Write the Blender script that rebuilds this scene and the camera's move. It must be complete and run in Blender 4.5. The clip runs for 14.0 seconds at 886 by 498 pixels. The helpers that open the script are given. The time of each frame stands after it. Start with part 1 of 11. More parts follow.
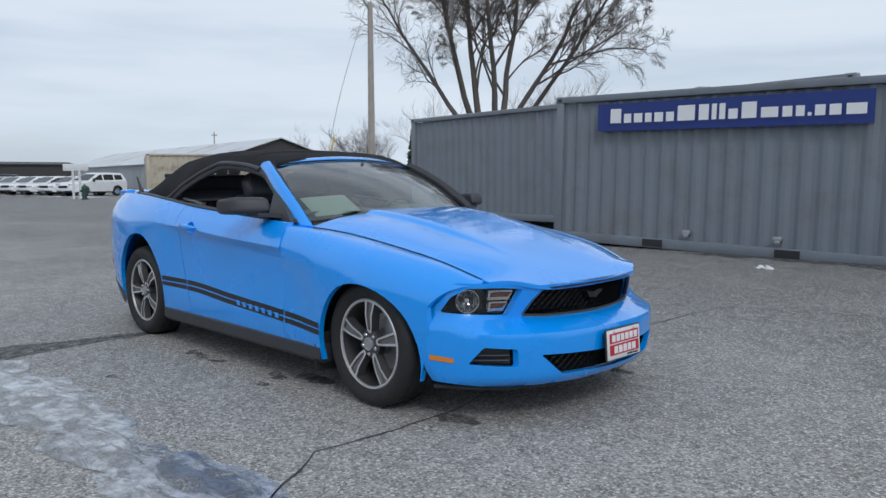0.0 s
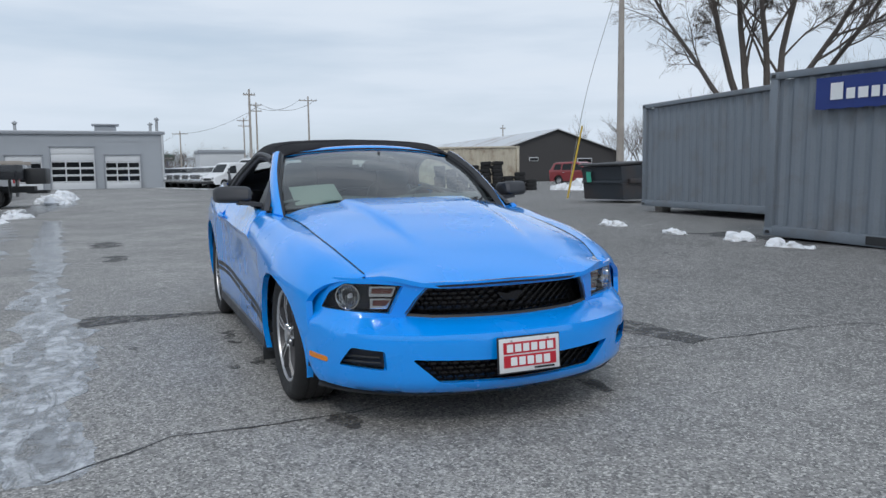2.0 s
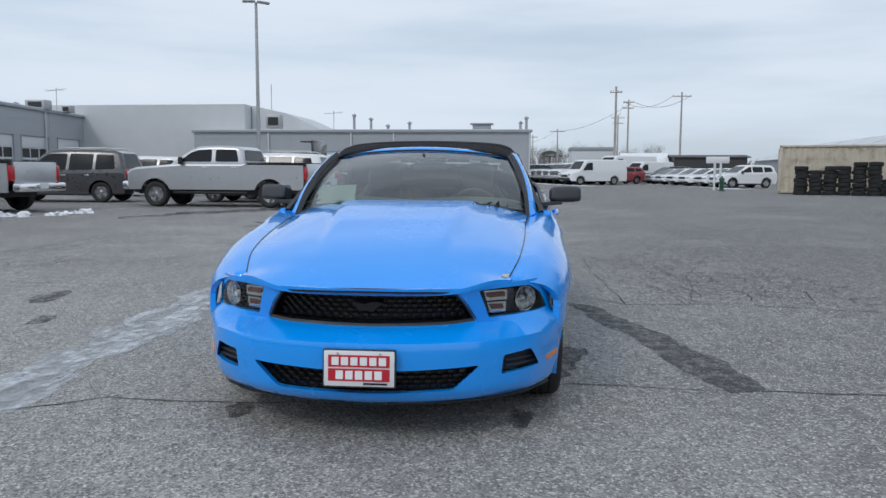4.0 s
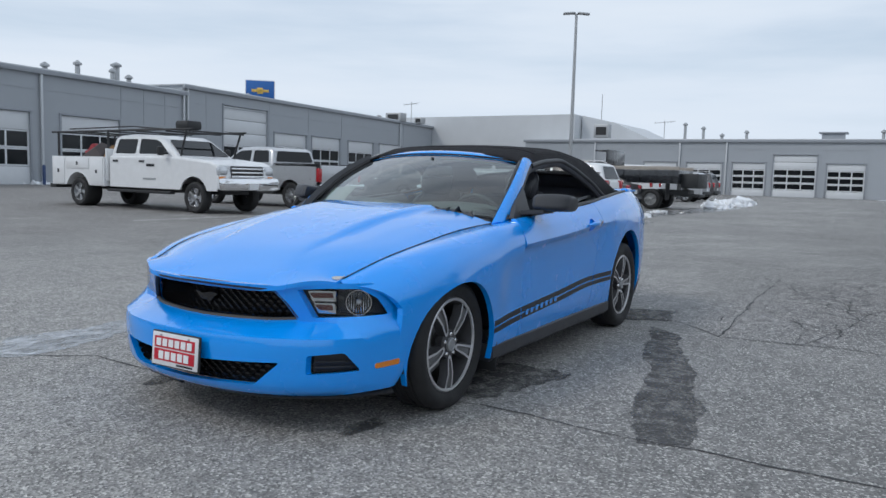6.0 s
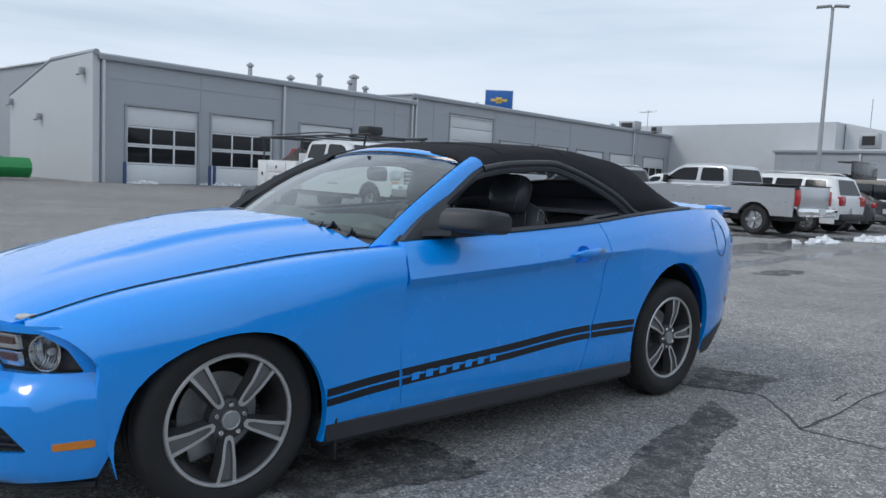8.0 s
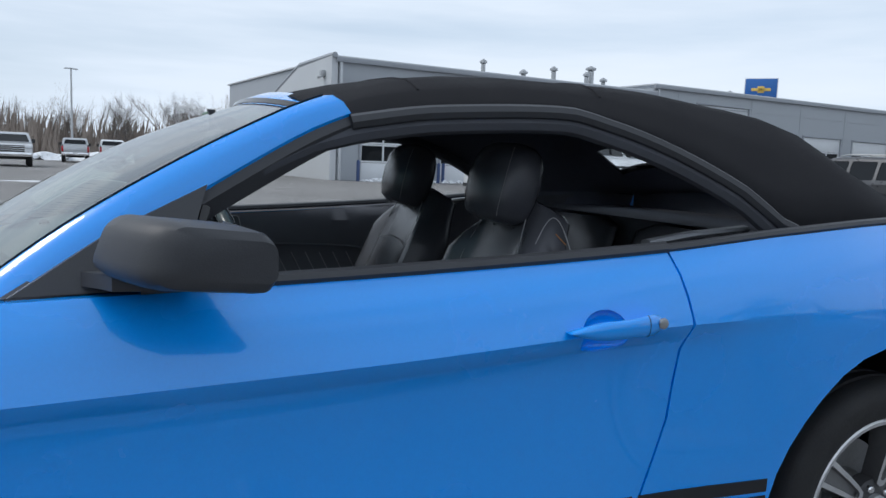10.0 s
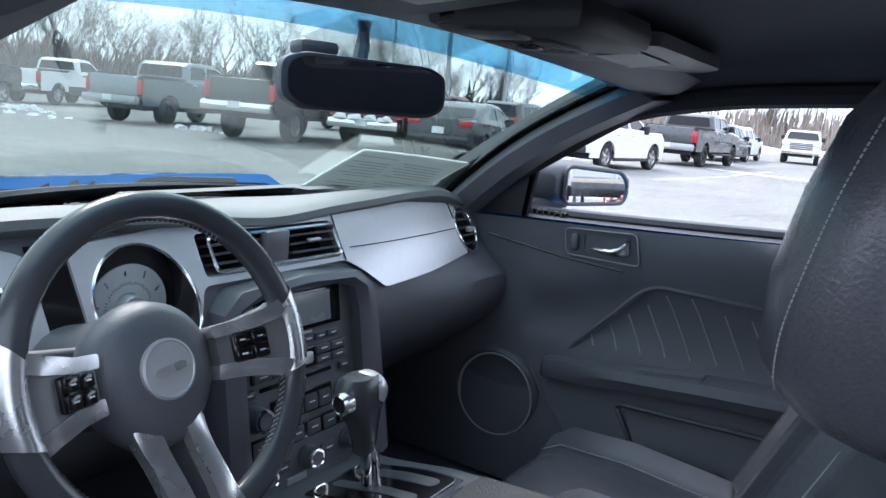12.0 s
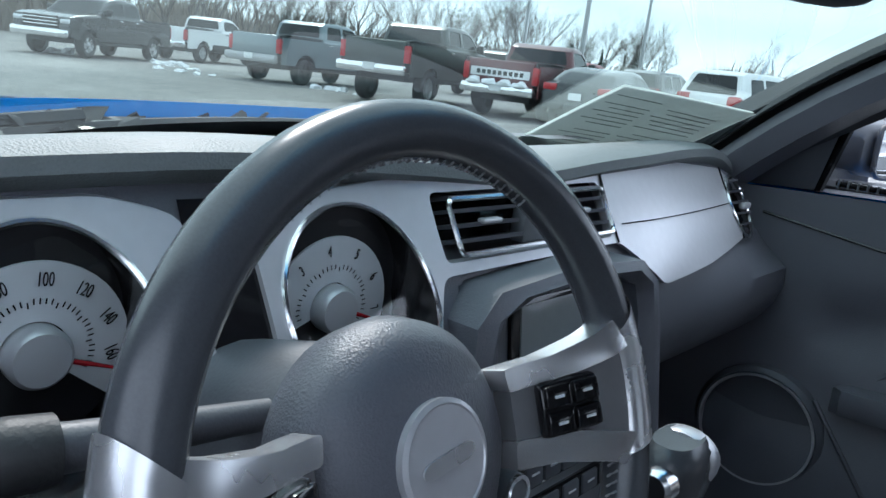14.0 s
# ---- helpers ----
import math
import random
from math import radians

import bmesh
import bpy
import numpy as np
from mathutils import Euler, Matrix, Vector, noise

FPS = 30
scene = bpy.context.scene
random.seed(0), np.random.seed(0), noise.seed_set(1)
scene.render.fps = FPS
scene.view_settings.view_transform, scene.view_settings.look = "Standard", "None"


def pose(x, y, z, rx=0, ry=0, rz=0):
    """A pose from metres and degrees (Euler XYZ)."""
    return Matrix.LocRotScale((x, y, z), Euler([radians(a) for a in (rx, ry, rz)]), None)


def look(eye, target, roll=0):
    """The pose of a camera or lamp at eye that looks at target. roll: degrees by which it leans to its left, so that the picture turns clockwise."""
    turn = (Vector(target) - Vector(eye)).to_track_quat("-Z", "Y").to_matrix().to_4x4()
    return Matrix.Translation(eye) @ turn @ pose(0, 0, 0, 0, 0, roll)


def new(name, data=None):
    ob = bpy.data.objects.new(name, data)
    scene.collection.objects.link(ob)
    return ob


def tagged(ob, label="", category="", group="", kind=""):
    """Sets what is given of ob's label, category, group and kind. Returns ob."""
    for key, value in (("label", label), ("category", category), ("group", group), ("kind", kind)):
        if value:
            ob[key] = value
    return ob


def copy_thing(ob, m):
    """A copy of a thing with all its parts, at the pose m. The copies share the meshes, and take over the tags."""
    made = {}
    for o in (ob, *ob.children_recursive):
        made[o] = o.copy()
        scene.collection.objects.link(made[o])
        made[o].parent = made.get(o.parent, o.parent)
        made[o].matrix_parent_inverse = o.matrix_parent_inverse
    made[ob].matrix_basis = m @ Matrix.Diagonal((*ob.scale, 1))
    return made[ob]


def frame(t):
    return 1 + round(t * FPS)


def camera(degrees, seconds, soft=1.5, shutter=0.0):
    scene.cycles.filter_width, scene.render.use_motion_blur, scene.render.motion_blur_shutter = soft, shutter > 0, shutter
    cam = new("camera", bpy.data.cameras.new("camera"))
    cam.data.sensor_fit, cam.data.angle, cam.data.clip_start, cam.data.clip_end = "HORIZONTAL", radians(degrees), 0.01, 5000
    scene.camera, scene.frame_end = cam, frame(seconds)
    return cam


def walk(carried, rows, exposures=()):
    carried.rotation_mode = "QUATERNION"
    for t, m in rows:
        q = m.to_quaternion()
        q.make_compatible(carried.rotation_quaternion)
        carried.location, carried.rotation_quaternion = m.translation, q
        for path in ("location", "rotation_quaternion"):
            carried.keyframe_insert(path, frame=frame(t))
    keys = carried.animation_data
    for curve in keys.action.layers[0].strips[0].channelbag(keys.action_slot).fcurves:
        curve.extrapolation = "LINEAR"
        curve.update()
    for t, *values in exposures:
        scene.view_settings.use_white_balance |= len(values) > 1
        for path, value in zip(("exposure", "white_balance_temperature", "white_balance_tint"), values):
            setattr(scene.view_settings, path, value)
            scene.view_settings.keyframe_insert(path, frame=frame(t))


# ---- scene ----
cam = camera(60.3, 14.0)
PATH = [
    (0, (4.421, -3.343, 1.193), (3.003, -1.944, 1.008), -0.2),
    (0.5, (4.666, -3.067, 1.197), (3.162, -1.763, 1.0), -0.3),
    (1, (4.853, -2.646, 1.17), (3.239, -1.483, 0.968), -0.4),
    (1.5, (5.096, -2.168, 1.169), (3.365, -1.187, 0.966), -0.6),
    (2, (5.222, -1.618, 1.157), (3.388, -0.846, 0.955), -0.8),
    (2.5, (5.365, -1.07, 1.168), (3.451, -0.526, 0.966), -0.8),
    (3, (5.448, -0.508, 1.164), (3.481, -0.206, 0.959), -0.6),
    (3.2, (5.457, -0.275, 1.18), (3.478, -0.072, 0.975), -0.5),
    (5.3, (5.106, 2.075, 1.186), (3.263, 1.327, 0.981), 1.3),
    (5.5, (5.016, 2.3, 1.183), (3.208, 1.47, 0.98), 1.3),
    (6, (4.638, 2.739, 1.182), (2.923, 1.728, 0.988), 1.6),
    (6.5, (4.209, 3.094, 1.192), (2.595, 1.929, 1.003), 2.0),
    (7, (3.669, 3.315, 1.189), (2.162, 2.013, 1.0), 2.3),
    (7.2, (3.442, 3.37, 1.214), (1.978, 2.021, 1.025), 2.5),
    (9.3, (1.068, 2.71, 1.218), (0.035, 1.011, 1.005), 2.4),
    (9.5, (0.852, 2.576, 1.201), (-0.115, 0.839, 0.983), 2.4),
    (10, (0.425, 2.176, 1.182), (-0.347, 0.345, 0.956), 2.3),
    (10.5, (0.068, 1.776, 1.175), (-0.41, -0.152, 0.941), 2.45),
    (11, (-0.19, 1.42, 1.188), (-0.199, -0.565, 0.936), 3.35),
    (11.5, (-0.369, 1.079, 1.212), (0.146, -0.83, 0.909), 5.1),
    (12, (-0.494, 0.885, 1.184), (0.552, -0.782, 0.828), 5.2),
    (12.5, (-0.549, 0.899, 1.185), (0.762, -0.559, 0.788), 4.7),
    (13, (-0.475, 0.954, 1.157), (0.903, -0.433, 0.736), 4.6),
    (13.5, (-0.257, 0.801, 1.117), (1.118, -0.584, 0.678), 5.1),
    (14, (-0.065, 0.661, 1.088), (1.205, -0.812, 0.622), 6.8),
]
walk(cam, [(t, look(eye, target, roll)) for t, eye, target, roll in PATH],
     exposures=((0, 0.0, 6500, 10), (9.5, 0.14, 6450, 10), (10.2, 0.2, 6400, 10), (10.6, 0.32, 6300, 10), (11.0, 0.85, 6200, 10), (11.5, 1.75, 6050, 12), (12.0, 1.9, 6200, 14), (13.0, 1.88, 6220, 14), (14.0, 1.75, 6150, 11)))
# ---- world, sun, exposure ----
world = bpy.data.worlds.new("overcast_sky")
scene.world = world
world.use_nodes = True
wn, wl = world.node_tree.nodes, world.node_tree.links
wn.clear()
w_out = wn.new("ShaderNodeOutputWorld")
w_bg = wn.new("ShaderNodeBackground")
w_bg.inputs["Strength"].default_value = 0.092
w_sky = wn.new("ShaderNodeTexSky")
w_sky.sky_type = "NISHITA"
w_sky.sun_disc = False
w_sky.sun_elevation = radians(38)
w_sky.sun_rotation = radians(60)
w_sky.air_density, w_sky.dust_density = 1.0, 1.5
w_tc = wn.new("ShaderNodeTexCoord")
w_map = wn.new("ShaderNodeMapping")
w_map.inputs["Scale"].default_value = (0.8, 1.0, 7.0)
w_map.inputs["Location"].default_value = (0.3, 0.1, 0.42)
w_noise = wn.new("ShaderNodeTexNoise")
w_noise.inputs["Scale"].default_value = 1.7
w_noise.inputs["Detail"].default_value = 6.0
w_noise.inputs["Roughness"].default_value = 0.52
w_ramp = wn.new("ShaderNodeValToRGB")
w_ramp.color_ramp.elements[0].position, w_ramp.color_ramp.elements[0].color = 0.34, (0.74, 0.74, 0.74, 1)
w_ramp.color_ramp.elements[1].position, w_ramp.color_ramp.elements[1].color = 0.56, (1, 1, 1, 1)
w_cloud = wn.new("ShaderNodeValToRGB")
w_cloud.color_ramp.elements[0].position, w_cloud.color_ramp.elements[0].color = 0.3, (6.5, 7.7, 9.2, 1)
w_cloud.color_ramp.elements[1].position, w_cloud.color_ramp.elements[1].color = 0.7, (7.9, 8.75, 9.8, 1)
w_mix = wn.new("ShaderNodeMix")
w_mix.data_type = "RGBA"
wl.new(w_tc.outputs["Generated"], w_map.inputs["Vector"])
wl.new(w_map.outputs["Vector"], w_noise.inputs["Vector"])
wl.new(w_noise.outputs["Fac"], w_ramp.inputs["Fac"])
wl.new(w_noise.outputs["Fac"], w_cloud.inputs["Fac"])
wl.new(w_ramp.outputs["Color"], w_mix.inputs["Factor"])
wl.new(w_sky.outputs["Color"], w_mix.inputs["A"])
wl.new(w_cloud.outputs["Color"], w_mix.inputs["B"])
wl.new(w_mix.outputs["Result"], w_bg.inputs["Color"])
wl.new(w_bg.outputs["Background"], w_out.inputs["Surface"])

sun = new("sun", bpy.data.lights.new("sun", "SUN"))
sun.data.energy, sun.data.angle, sun.data.color = 0.9, radians(14), (1.0, 0.97, 0.93)
sun.matrix_world = look((20, -12, 22), (0, 0, 0))


# ---- materials ----
def mat(name, color, rough=0.6, metal=0.0, var=0.15, scale=6.0, bump=0.0, bscale=80.0, coat=0.0, island=False, spec=0.5, stain=None, stain_scale=0.7, tri=False):
    """A principled material whose colour varies at two scales, with fine relief."""
    m = bpy.data.materials.new(name)
    m.use_nodes = True
    nt, b = m.node_tree, m.node_tree.nodes["Principled BSDF"]
    n, l = nt.nodes, nt.links
    b.inputs["Roughness"].default_value = rough
    b.inputs["Metallic"].default_value = metal
    b.inputs["Coat Weight"].default_value = coat
    b.inputs["Coat Roughness"].default_value = 0.03
    b.inputs["Specular IOR Level"].default_value = spec
    tc = n.new("ShaderNodeTexCoord")
    coarse = n.new("ShaderNodeTexNoise")
    coarse.inputs["Scale"].default_value = scale
    coarse.inputs["Detail"].default_value = 5
    fine = n.new("ShaderNodeTexNoise")
    fine.inputs["Scale"].default_value = bscale
    fine.inputs["Detail"].default_value = 3
    l.new(tc.outputs["Object"], coarse.inputs["Vector"])
    l.new(tc.outputs["Object"], fine.inputs["Vector"])
    add = n.new("ShaderNodeMath")
    add.operation = "MULTIPLY_ADD"
    add.inputs[1].default_value = 0.5
    l.new(fine.outputs["Fac"], add.inputs[0])
    half = n.new("ShaderNodeMath")
    half.operation = "MULTIPLY"
    half.inputs[1].default_value = 0.5
    l.new(coarse.outputs["Fac"], half.inputs[0])
    l.new(half.outputs[0], add.inputs[2])
    ramp = n.new("ShaderNodeMapRange")
    ramp.inputs["From Min"].default_value, ramp.inputs["From Max"].default_value = 0.3, 0.7
    ramp.inputs["To Min"].default_value, ramp.inputs["To Max"].default_value = 1 - var, 1 + var
    l.new(add.outputs[0], ramp.inputs["Value"])
    mul = n.new("ShaderNodeVectorMath")
    mul.operation = "SCALE"
    mul.inputs[0].default_value = color[:3]
    l.new(ramp.outputs["Result"], mul.inputs["Scale"])
    last = mul.outputs["Vector"]
    if stain:
        sn = n.new("ShaderNodeTexNoise")
        sn.inputs["Scale"].default_value, sn.inputs["Detail"].default_value, sn.inputs["Roughness"].default_value = stain_scale, 8, 0.65
        l.new(tc.outputs["Object"], sn.inputs["Vector"])
        sr = n.new("ShaderNodeMapRange")
        sr.inputs["From Min"].default_value, sr.inputs["From Max"].default_value = 0.5, 0.72
        l.new(sn.outputs["Fac"], sr.inputs["Value"])
        mx = n.new("ShaderNodeMix")
        mx.data_type = "RGBA"
        l.new(sr.outputs["Result"], mx.inputs["Factor"])
        l.new(last, mx.inputs["A"])
        mx.inputs["B"].default_value = (*stain, 1)
        last = mx.outputs["Result"]
    l.new(last, b.inputs["Base Color"])
    rr = n.new("ShaderNodeMapRange")
    rr.inputs["From Min"].default_value, rr.inputs["From Max"].default_value = 0.3, 0.7
    rr.inputs["To Min"].default_value, rr.inputs["To Max"].default_value = max(rough * 0.85, 0.0), min(rough * 1.15, 1.0)
    l.new(coarse.outputs["Fac"], rr.inputs["Value"])
    l.new(rr.outputs["Result"], b.inputs["Roughness"])
    if bump:
        bp = n.new("ShaderNodeBump")
        bp.inputs["Strength"].default_value = min(1.0, bump)
        bp.inputs["Distance"].default_value = 0.004
        l.new(fine.outputs["Fac"], bp.inputs["Height"])
        l.new(bp.outputs["Normal"], b.inputs["Normal"])
    return m


def glass(name, tint=(0.9, 0.95, 0.95), base=0.075, rough=0.0, power=3.6):
    """A thin pane: clear, with the mirror reflection that its angle gives."""
    m = bpy.data.materials.new(name)
    m.use_nodes = True
    n, l = m.node_tree.nodes, m.node_tree.links
    n.clear()
    out, mix = n.new("ShaderNodeOutputMaterial"), n.new("ShaderNodeMixShader")
    tr, gl, lw = n.new("ShaderNodeBsdfTransparent"), n.new("ShaderNodeBsdfGlossy"), n.new("ShaderNodeLayerWeight")
    pw, fr = n.new("ShaderNodeMath"), n.new("ShaderNodeMath")
    lw.inputs["Blend"].default_value = 0.5
    pw.operation, fr.operation = "POWER", "MULTIPLY_ADD"
    pw.inputs[1].default_value = power
    fr.inputs[1].default_value, fr.inputs[2].default_value = 0.9 - base, base
    l.new(lw.outputs["Facing"], pw.inputs[0])
    l.new(pw.outputs[0], fr.inputs[0])
    tr.inputs["Color"].default_value = (*tint, 1)
    gl.inputs["Roughness"].default_value = rough
    l.new(fr.outputs[0], mix.inputs[0])
    l.new(tr.outputs[0], mix.inputs[1])
    l.new(gl.outputs[0], mix.inputs[2])
    l.new(mix.outputs[0], out.inputs["Surface"])
    return m


M_WHITE = mat("white_paint", (0.74, 0.75, 0.76), 0.35, var=0.06, coat=0.4)
M_SILVER = mat("silver_paint", (0.5, 0.51, 0.53), 0.32, 0.55, var=0.06, coat=0.6)
M_DARKGREY = mat("dark_grey_paint", (0.075, 0.075, 0.08), 0.3, 0.3, var=0.1, coat=0.6)
M_BLACKP = mat("black_paint", (0.016, 0.018, 0.022), 0.25, var=0.1, coat=0.6)
M_BLUEGREY = mat("blue_grey_paint", (0.17, 0.215, 0.235), 0.32, 0.3, var=0.06, coat=0.6)
M_MAROON = mat("maroon_paint", (0.11, 0.022, 0.028), 0.35, 0.1, var=0.1, coat=0.5)
M_REDP = mat("red_paint", (0.25, 0.03, 0.035), 0.35, var=0.1, coat=0.5)
M_CHARCOAL = mat("charcoal_green_paint", (0.05, 0.058, 0.055), 0.38, 0.2, var=0.15, coat=0.4)
M_RUBBER = mat("tyre_rubber", (0.022, 0.022, 0.023), 0.75, var=0.2, scale=12, bump=0.3, bscale=90)
M_BLACKPL = mat("black_plastic", (0.022, 0.023, 0.025), 0.55, var=0.15, bump=0.15, bscale=300)
M_CHROME = mat("chrome", (0.85, 0.85, 0.86), 0.08, 1.0, var=0.03)
M_ALLOY = mat("alloy", (0.55, 0.55, 0.56), 0.28, 1.0, var=0.06)
M_STEEL = mat("galvanised_steel", (0.42, 0.43, 0.44), 0.5, 0.8, var=0.12)
M_DARKGLASS = mat("tinted_glass", (0.012, 0.014, 0.016), 0.05, var=0.02, spec=0.3)
M_REDLENS = mat("red_lens", (0.42, 0.012, 0.02), 0.12, var=0.08, coat=0.5)
M_CLEARLENS = mat("clear_lens", (0.62, 0.64, 0.66), 0.12, 0.5, var=0.1, coat=0.8)
M_AMBER = mat("amber_lens", (0.75, 0.24, 0.02), 0.15, var=0.08, coat=0.5)
M_SNOW = mat("snow", (0.82, 0.84, 0.87), 0.7, var=0.06, scale=9, bump=0.6, bscale=40, stain=(0.45, 0.43, 0.4), stain_scale=4)
M_PLATE = mat("white_plate", (0.72, 0.73, 0.74), 0.4, var=0.05)
M_SIDING = mat("grey_metal_siding", (0.36, 0.385, 0.415), 0.5, 0.0, var=0.05, scale=0.8, bscale=30)
M_SIDINGW = mat("pale_grey_siding", (0.55, 0.57, 0.59), 0.5, 0.0, var=0.05, scale=0.8, bscale=30)
M_TRIMG = mat("grey_trim", (0.3, 0.32, 0.35), 0.45, var=0.06)
M_DOORW = mat("white_overhead_door", (0.66, 0.68, 0.7), 0.5, var=0.05, scale=2)
M_BARK = mat("bark", (0.11, 0.095, 0.085), 0.9, var=0.3, scale=5, bump=0.6, bscale=40)
M_TWIG = mat("twigs", (0.12, 0.102, 0.09), 0.9, var=0.25)
M_WOOD = mat("weathered_pole_wood", (0.38, 0.345, 0.31), 0.85, var=0.2, scale=3, bump=0.4, bscale=50)
M_NAVY = mat("navy_banner", (0.012, 0.035, 0.2), 0.45, var=0.06)
M_LETTER = mat("white_lettering", (0.8, 0.81, 0.82), 0.45, var=0.03)


# ---- mesh helpers ----
def part(name, bm, material, parent=None, label="", smooth=True, recalc=True):
    if recalc:
        bmesh.ops.recalc_face_normals(bm, faces=bm.faces)
    me = bpy.data.meshes.new(name)
    bm.to_mesh(me)
    bm.free()
    if smooth:
        me.shade_smooth()
        me.set_sharp_from_angle(angle=radians(38))
    for m in material if isinstance(material, (list, tuple)) else (material,):
        me.materials.append(m)
    ob = new(name, me)
    if parent is not None:
        ob.parent = parent
    if label:
        tagged(ob, label)
    return ob


def thing(name, at, label, category, group="", kind=""):
    ob = new(name)
    ob.matrix_basis = at
    return tagged(ob, label, category, group, kind)


def box(bm, c, s, bevel=0.0, m=None, seg=2):
    """A box about c of size s, with rounded edges."""
    r = bmesh.ops.create_cube(bm, size=1.0, matrix=Matrix.Translation(c) @ Matrix.Diagonal((*s, 1)))
    vs = r["verts"]
    if bevel:
        es = list({e for v in vs for e in v.link_edges})
        rb = bmesh.ops.bevel(bm, geom=es, offset=min(bevel, min(s) * 0.45), segments=seg, profile=0.5, affect="EDGES")
        vs = list({v for f in rb["faces"] for v in f.verts} | {v for v in vs if v.is_valid})
    if m is not None:
        bmesh.ops.transform(bm, matrix=m, verts=vs)
    return vs


def boxed(name, c, s, material, parent=None, bevel=0.01, m=None, label=""):
    bm = bmesh.new()
    box(bm, c, s, bevel, m)
    return part(name, bm, material, parent, label)


def loft(bm, rings, closed=True, caps=True, flip=False):
    """Quads between rings of the same count."""
    rows = [[bm.verts.new(p) for p in ring] for ring in rings]
    n = len(rows[0])
    for a, b in zip(rows, rows[1:]):
        for i in range(n if closed else n - 1):
            j = (i + 1) % n
            try:
                bm.faces.new((a[i], a[j], b[j], b[i]))
            except ValueError:
                pass
    if caps and closed:
        for r in (rows[0], rows[-1]):
            try:
                bm.faces.new(r)
            except ValueError:
                pass
    return rows


def lathe(bm, profile, m=None, n=24, closed_ends=True):
    """A profile of (radius, height) turned round the local z axis, then placed by m."""
    m = m or Matrix()
    rings = [[m @ Vector((max(r, 1e-4) * math.cos(2 * math.pi * i / n), max(r, 1e-4) * math.sin(2 * math.pi * i / n), h)) for i in range(n)] for r, h in profile]
    return loft(bm, rings, True, closed_ends)


def tube(bm, pts, radius, n=8, caps=True, flat=1.0, up=(0, 0, 1), closed=False):
    """A tube along points; radius a number or one per point."""
    pts = [Vector(p) for p in pts]
    rads = radius if isinstance(radius, (list, tuple)) else [radius] * len(pts)
    rings, ref = [], Vector(up)
    for i, p in enumerate(pts):
        if closed:
            d = pts[(i + 1) % len(pts)] - pts[i - 1]
        else:
            d = pts[min(i + 1, len(pts) - 1)] - pts[max(i - 1, 0)]
        d.normalize()
        side = d.cross(ref)
        if side.length < 1e-3:
            side = d.cross(Vector((1, 0.3, 0)))
        side.normalize()
        top = side.cross(d)
        rings.append([p + rads[i] * (math.cos(2 * math.pi * k / n) * side + flat * math.sin(2 * math.pi * k / n) * top) for k in range(n)])
    if closed:
        rings.append(rings[0])
    loft(bm, rings, True, caps and not closed)
    if closed:
        bmesh.ops.remove_doubles(bm, verts=bm.verts, dist=1e-5)


def smooth_line(pts, n=8, closed=False):
    """Points on a Catmull-Rom curve through pts."""
    P = [Vector(p) for p in pts]
    out, m = [], len(P)
    for i in range(m if closed else m - 1):
        a, b, c, d = (P[(i - 1) % m], P[i], P[(i + 1) % m], P[(i + 2) % m]) if closed else (P[max(i - 1, 0)], P[i], P[i + 1], P[min(i + 2, m - 1)])
        for k in range(n):
            t = k / n
            out.append(0.5 * (2 * b + (c - a) * t + (2 * a - 5 * b + 4 * c - d) * t * t + (3 * b - a - 3 * c + d) * t ** 3))
    return out if closed else out + [P[-1]]


def curve1(knots):
    """A smooth function through (x, value) knots."""
    xs = np.array([k[0] for k in knots], float)
    ys = np.array([k[1] for k in knots], float)
    h, d = np.diff(xs), np.diff(ys) / np.diff(xs)
    m = np.zeros(len(xs))
    m[0], m[-1] = d[0], d[-1]
    for i in range(1, len(xs) - 1):
        if d[i - 1] * d[i] > 0:
            w1, w2 = 2 * h[i] + h[i - 1], h[i] + 2 * h[i - 1]
            m[i] = (w1 + w2) / (w1 / d[i - 1] + w2 / d[i])

    def f(x):
        x = min(max(x, xs[0]), xs[-1])
        i = min(max(int(np.searchsorted(xs, x)) - 1, 0), len(xs) - 2)
        t = (x - xs[i]) / h[i]
        return float(ys[i] * (1 + 2 * t) * (1 - t) ** 2 + m[i] * h[i] * t * (1 - t) ** 2 + ys[i + 1] * t * t * (3 - 2 * t) + m[i + 1] * h[i] * t * t * (t - 1))
    return f


def ease(a, b_, x):
    t = min(max((x - a) / (b_ - a), 0), 1)
    return t * t * (3 - 2 * t)


def within(poly, x, y):
    inside, j = False, len(poly) - 1
    for i in range(len(poly)):
        (xi, yi), (xj, yj) = poly[i][:2], poly[j][:2]
        if (yi > y) != (yj > y) and x < (xj - xi) * (y - yi) / (yj - yi) + xi:
            inside = not inside
        j = i
    return inside


def dense(poly, step, closed=True):
    out = []
    for i in range(len(poly) if closed else len(poly) - 1):
        a, b = poly[i], poly[(i + 1) % len(poly)]
        k = max(1, int(math.hypot(b[0] - a[0], b[1] - a[1]) / step + 0.5))
        out += [(a[0] + (b[0] - a[0]) * q / k, a[1] + (b[1] - a[1]) * q / k) for q in range(k)]
    return out if closed else out + [tuple(poly[-1])]


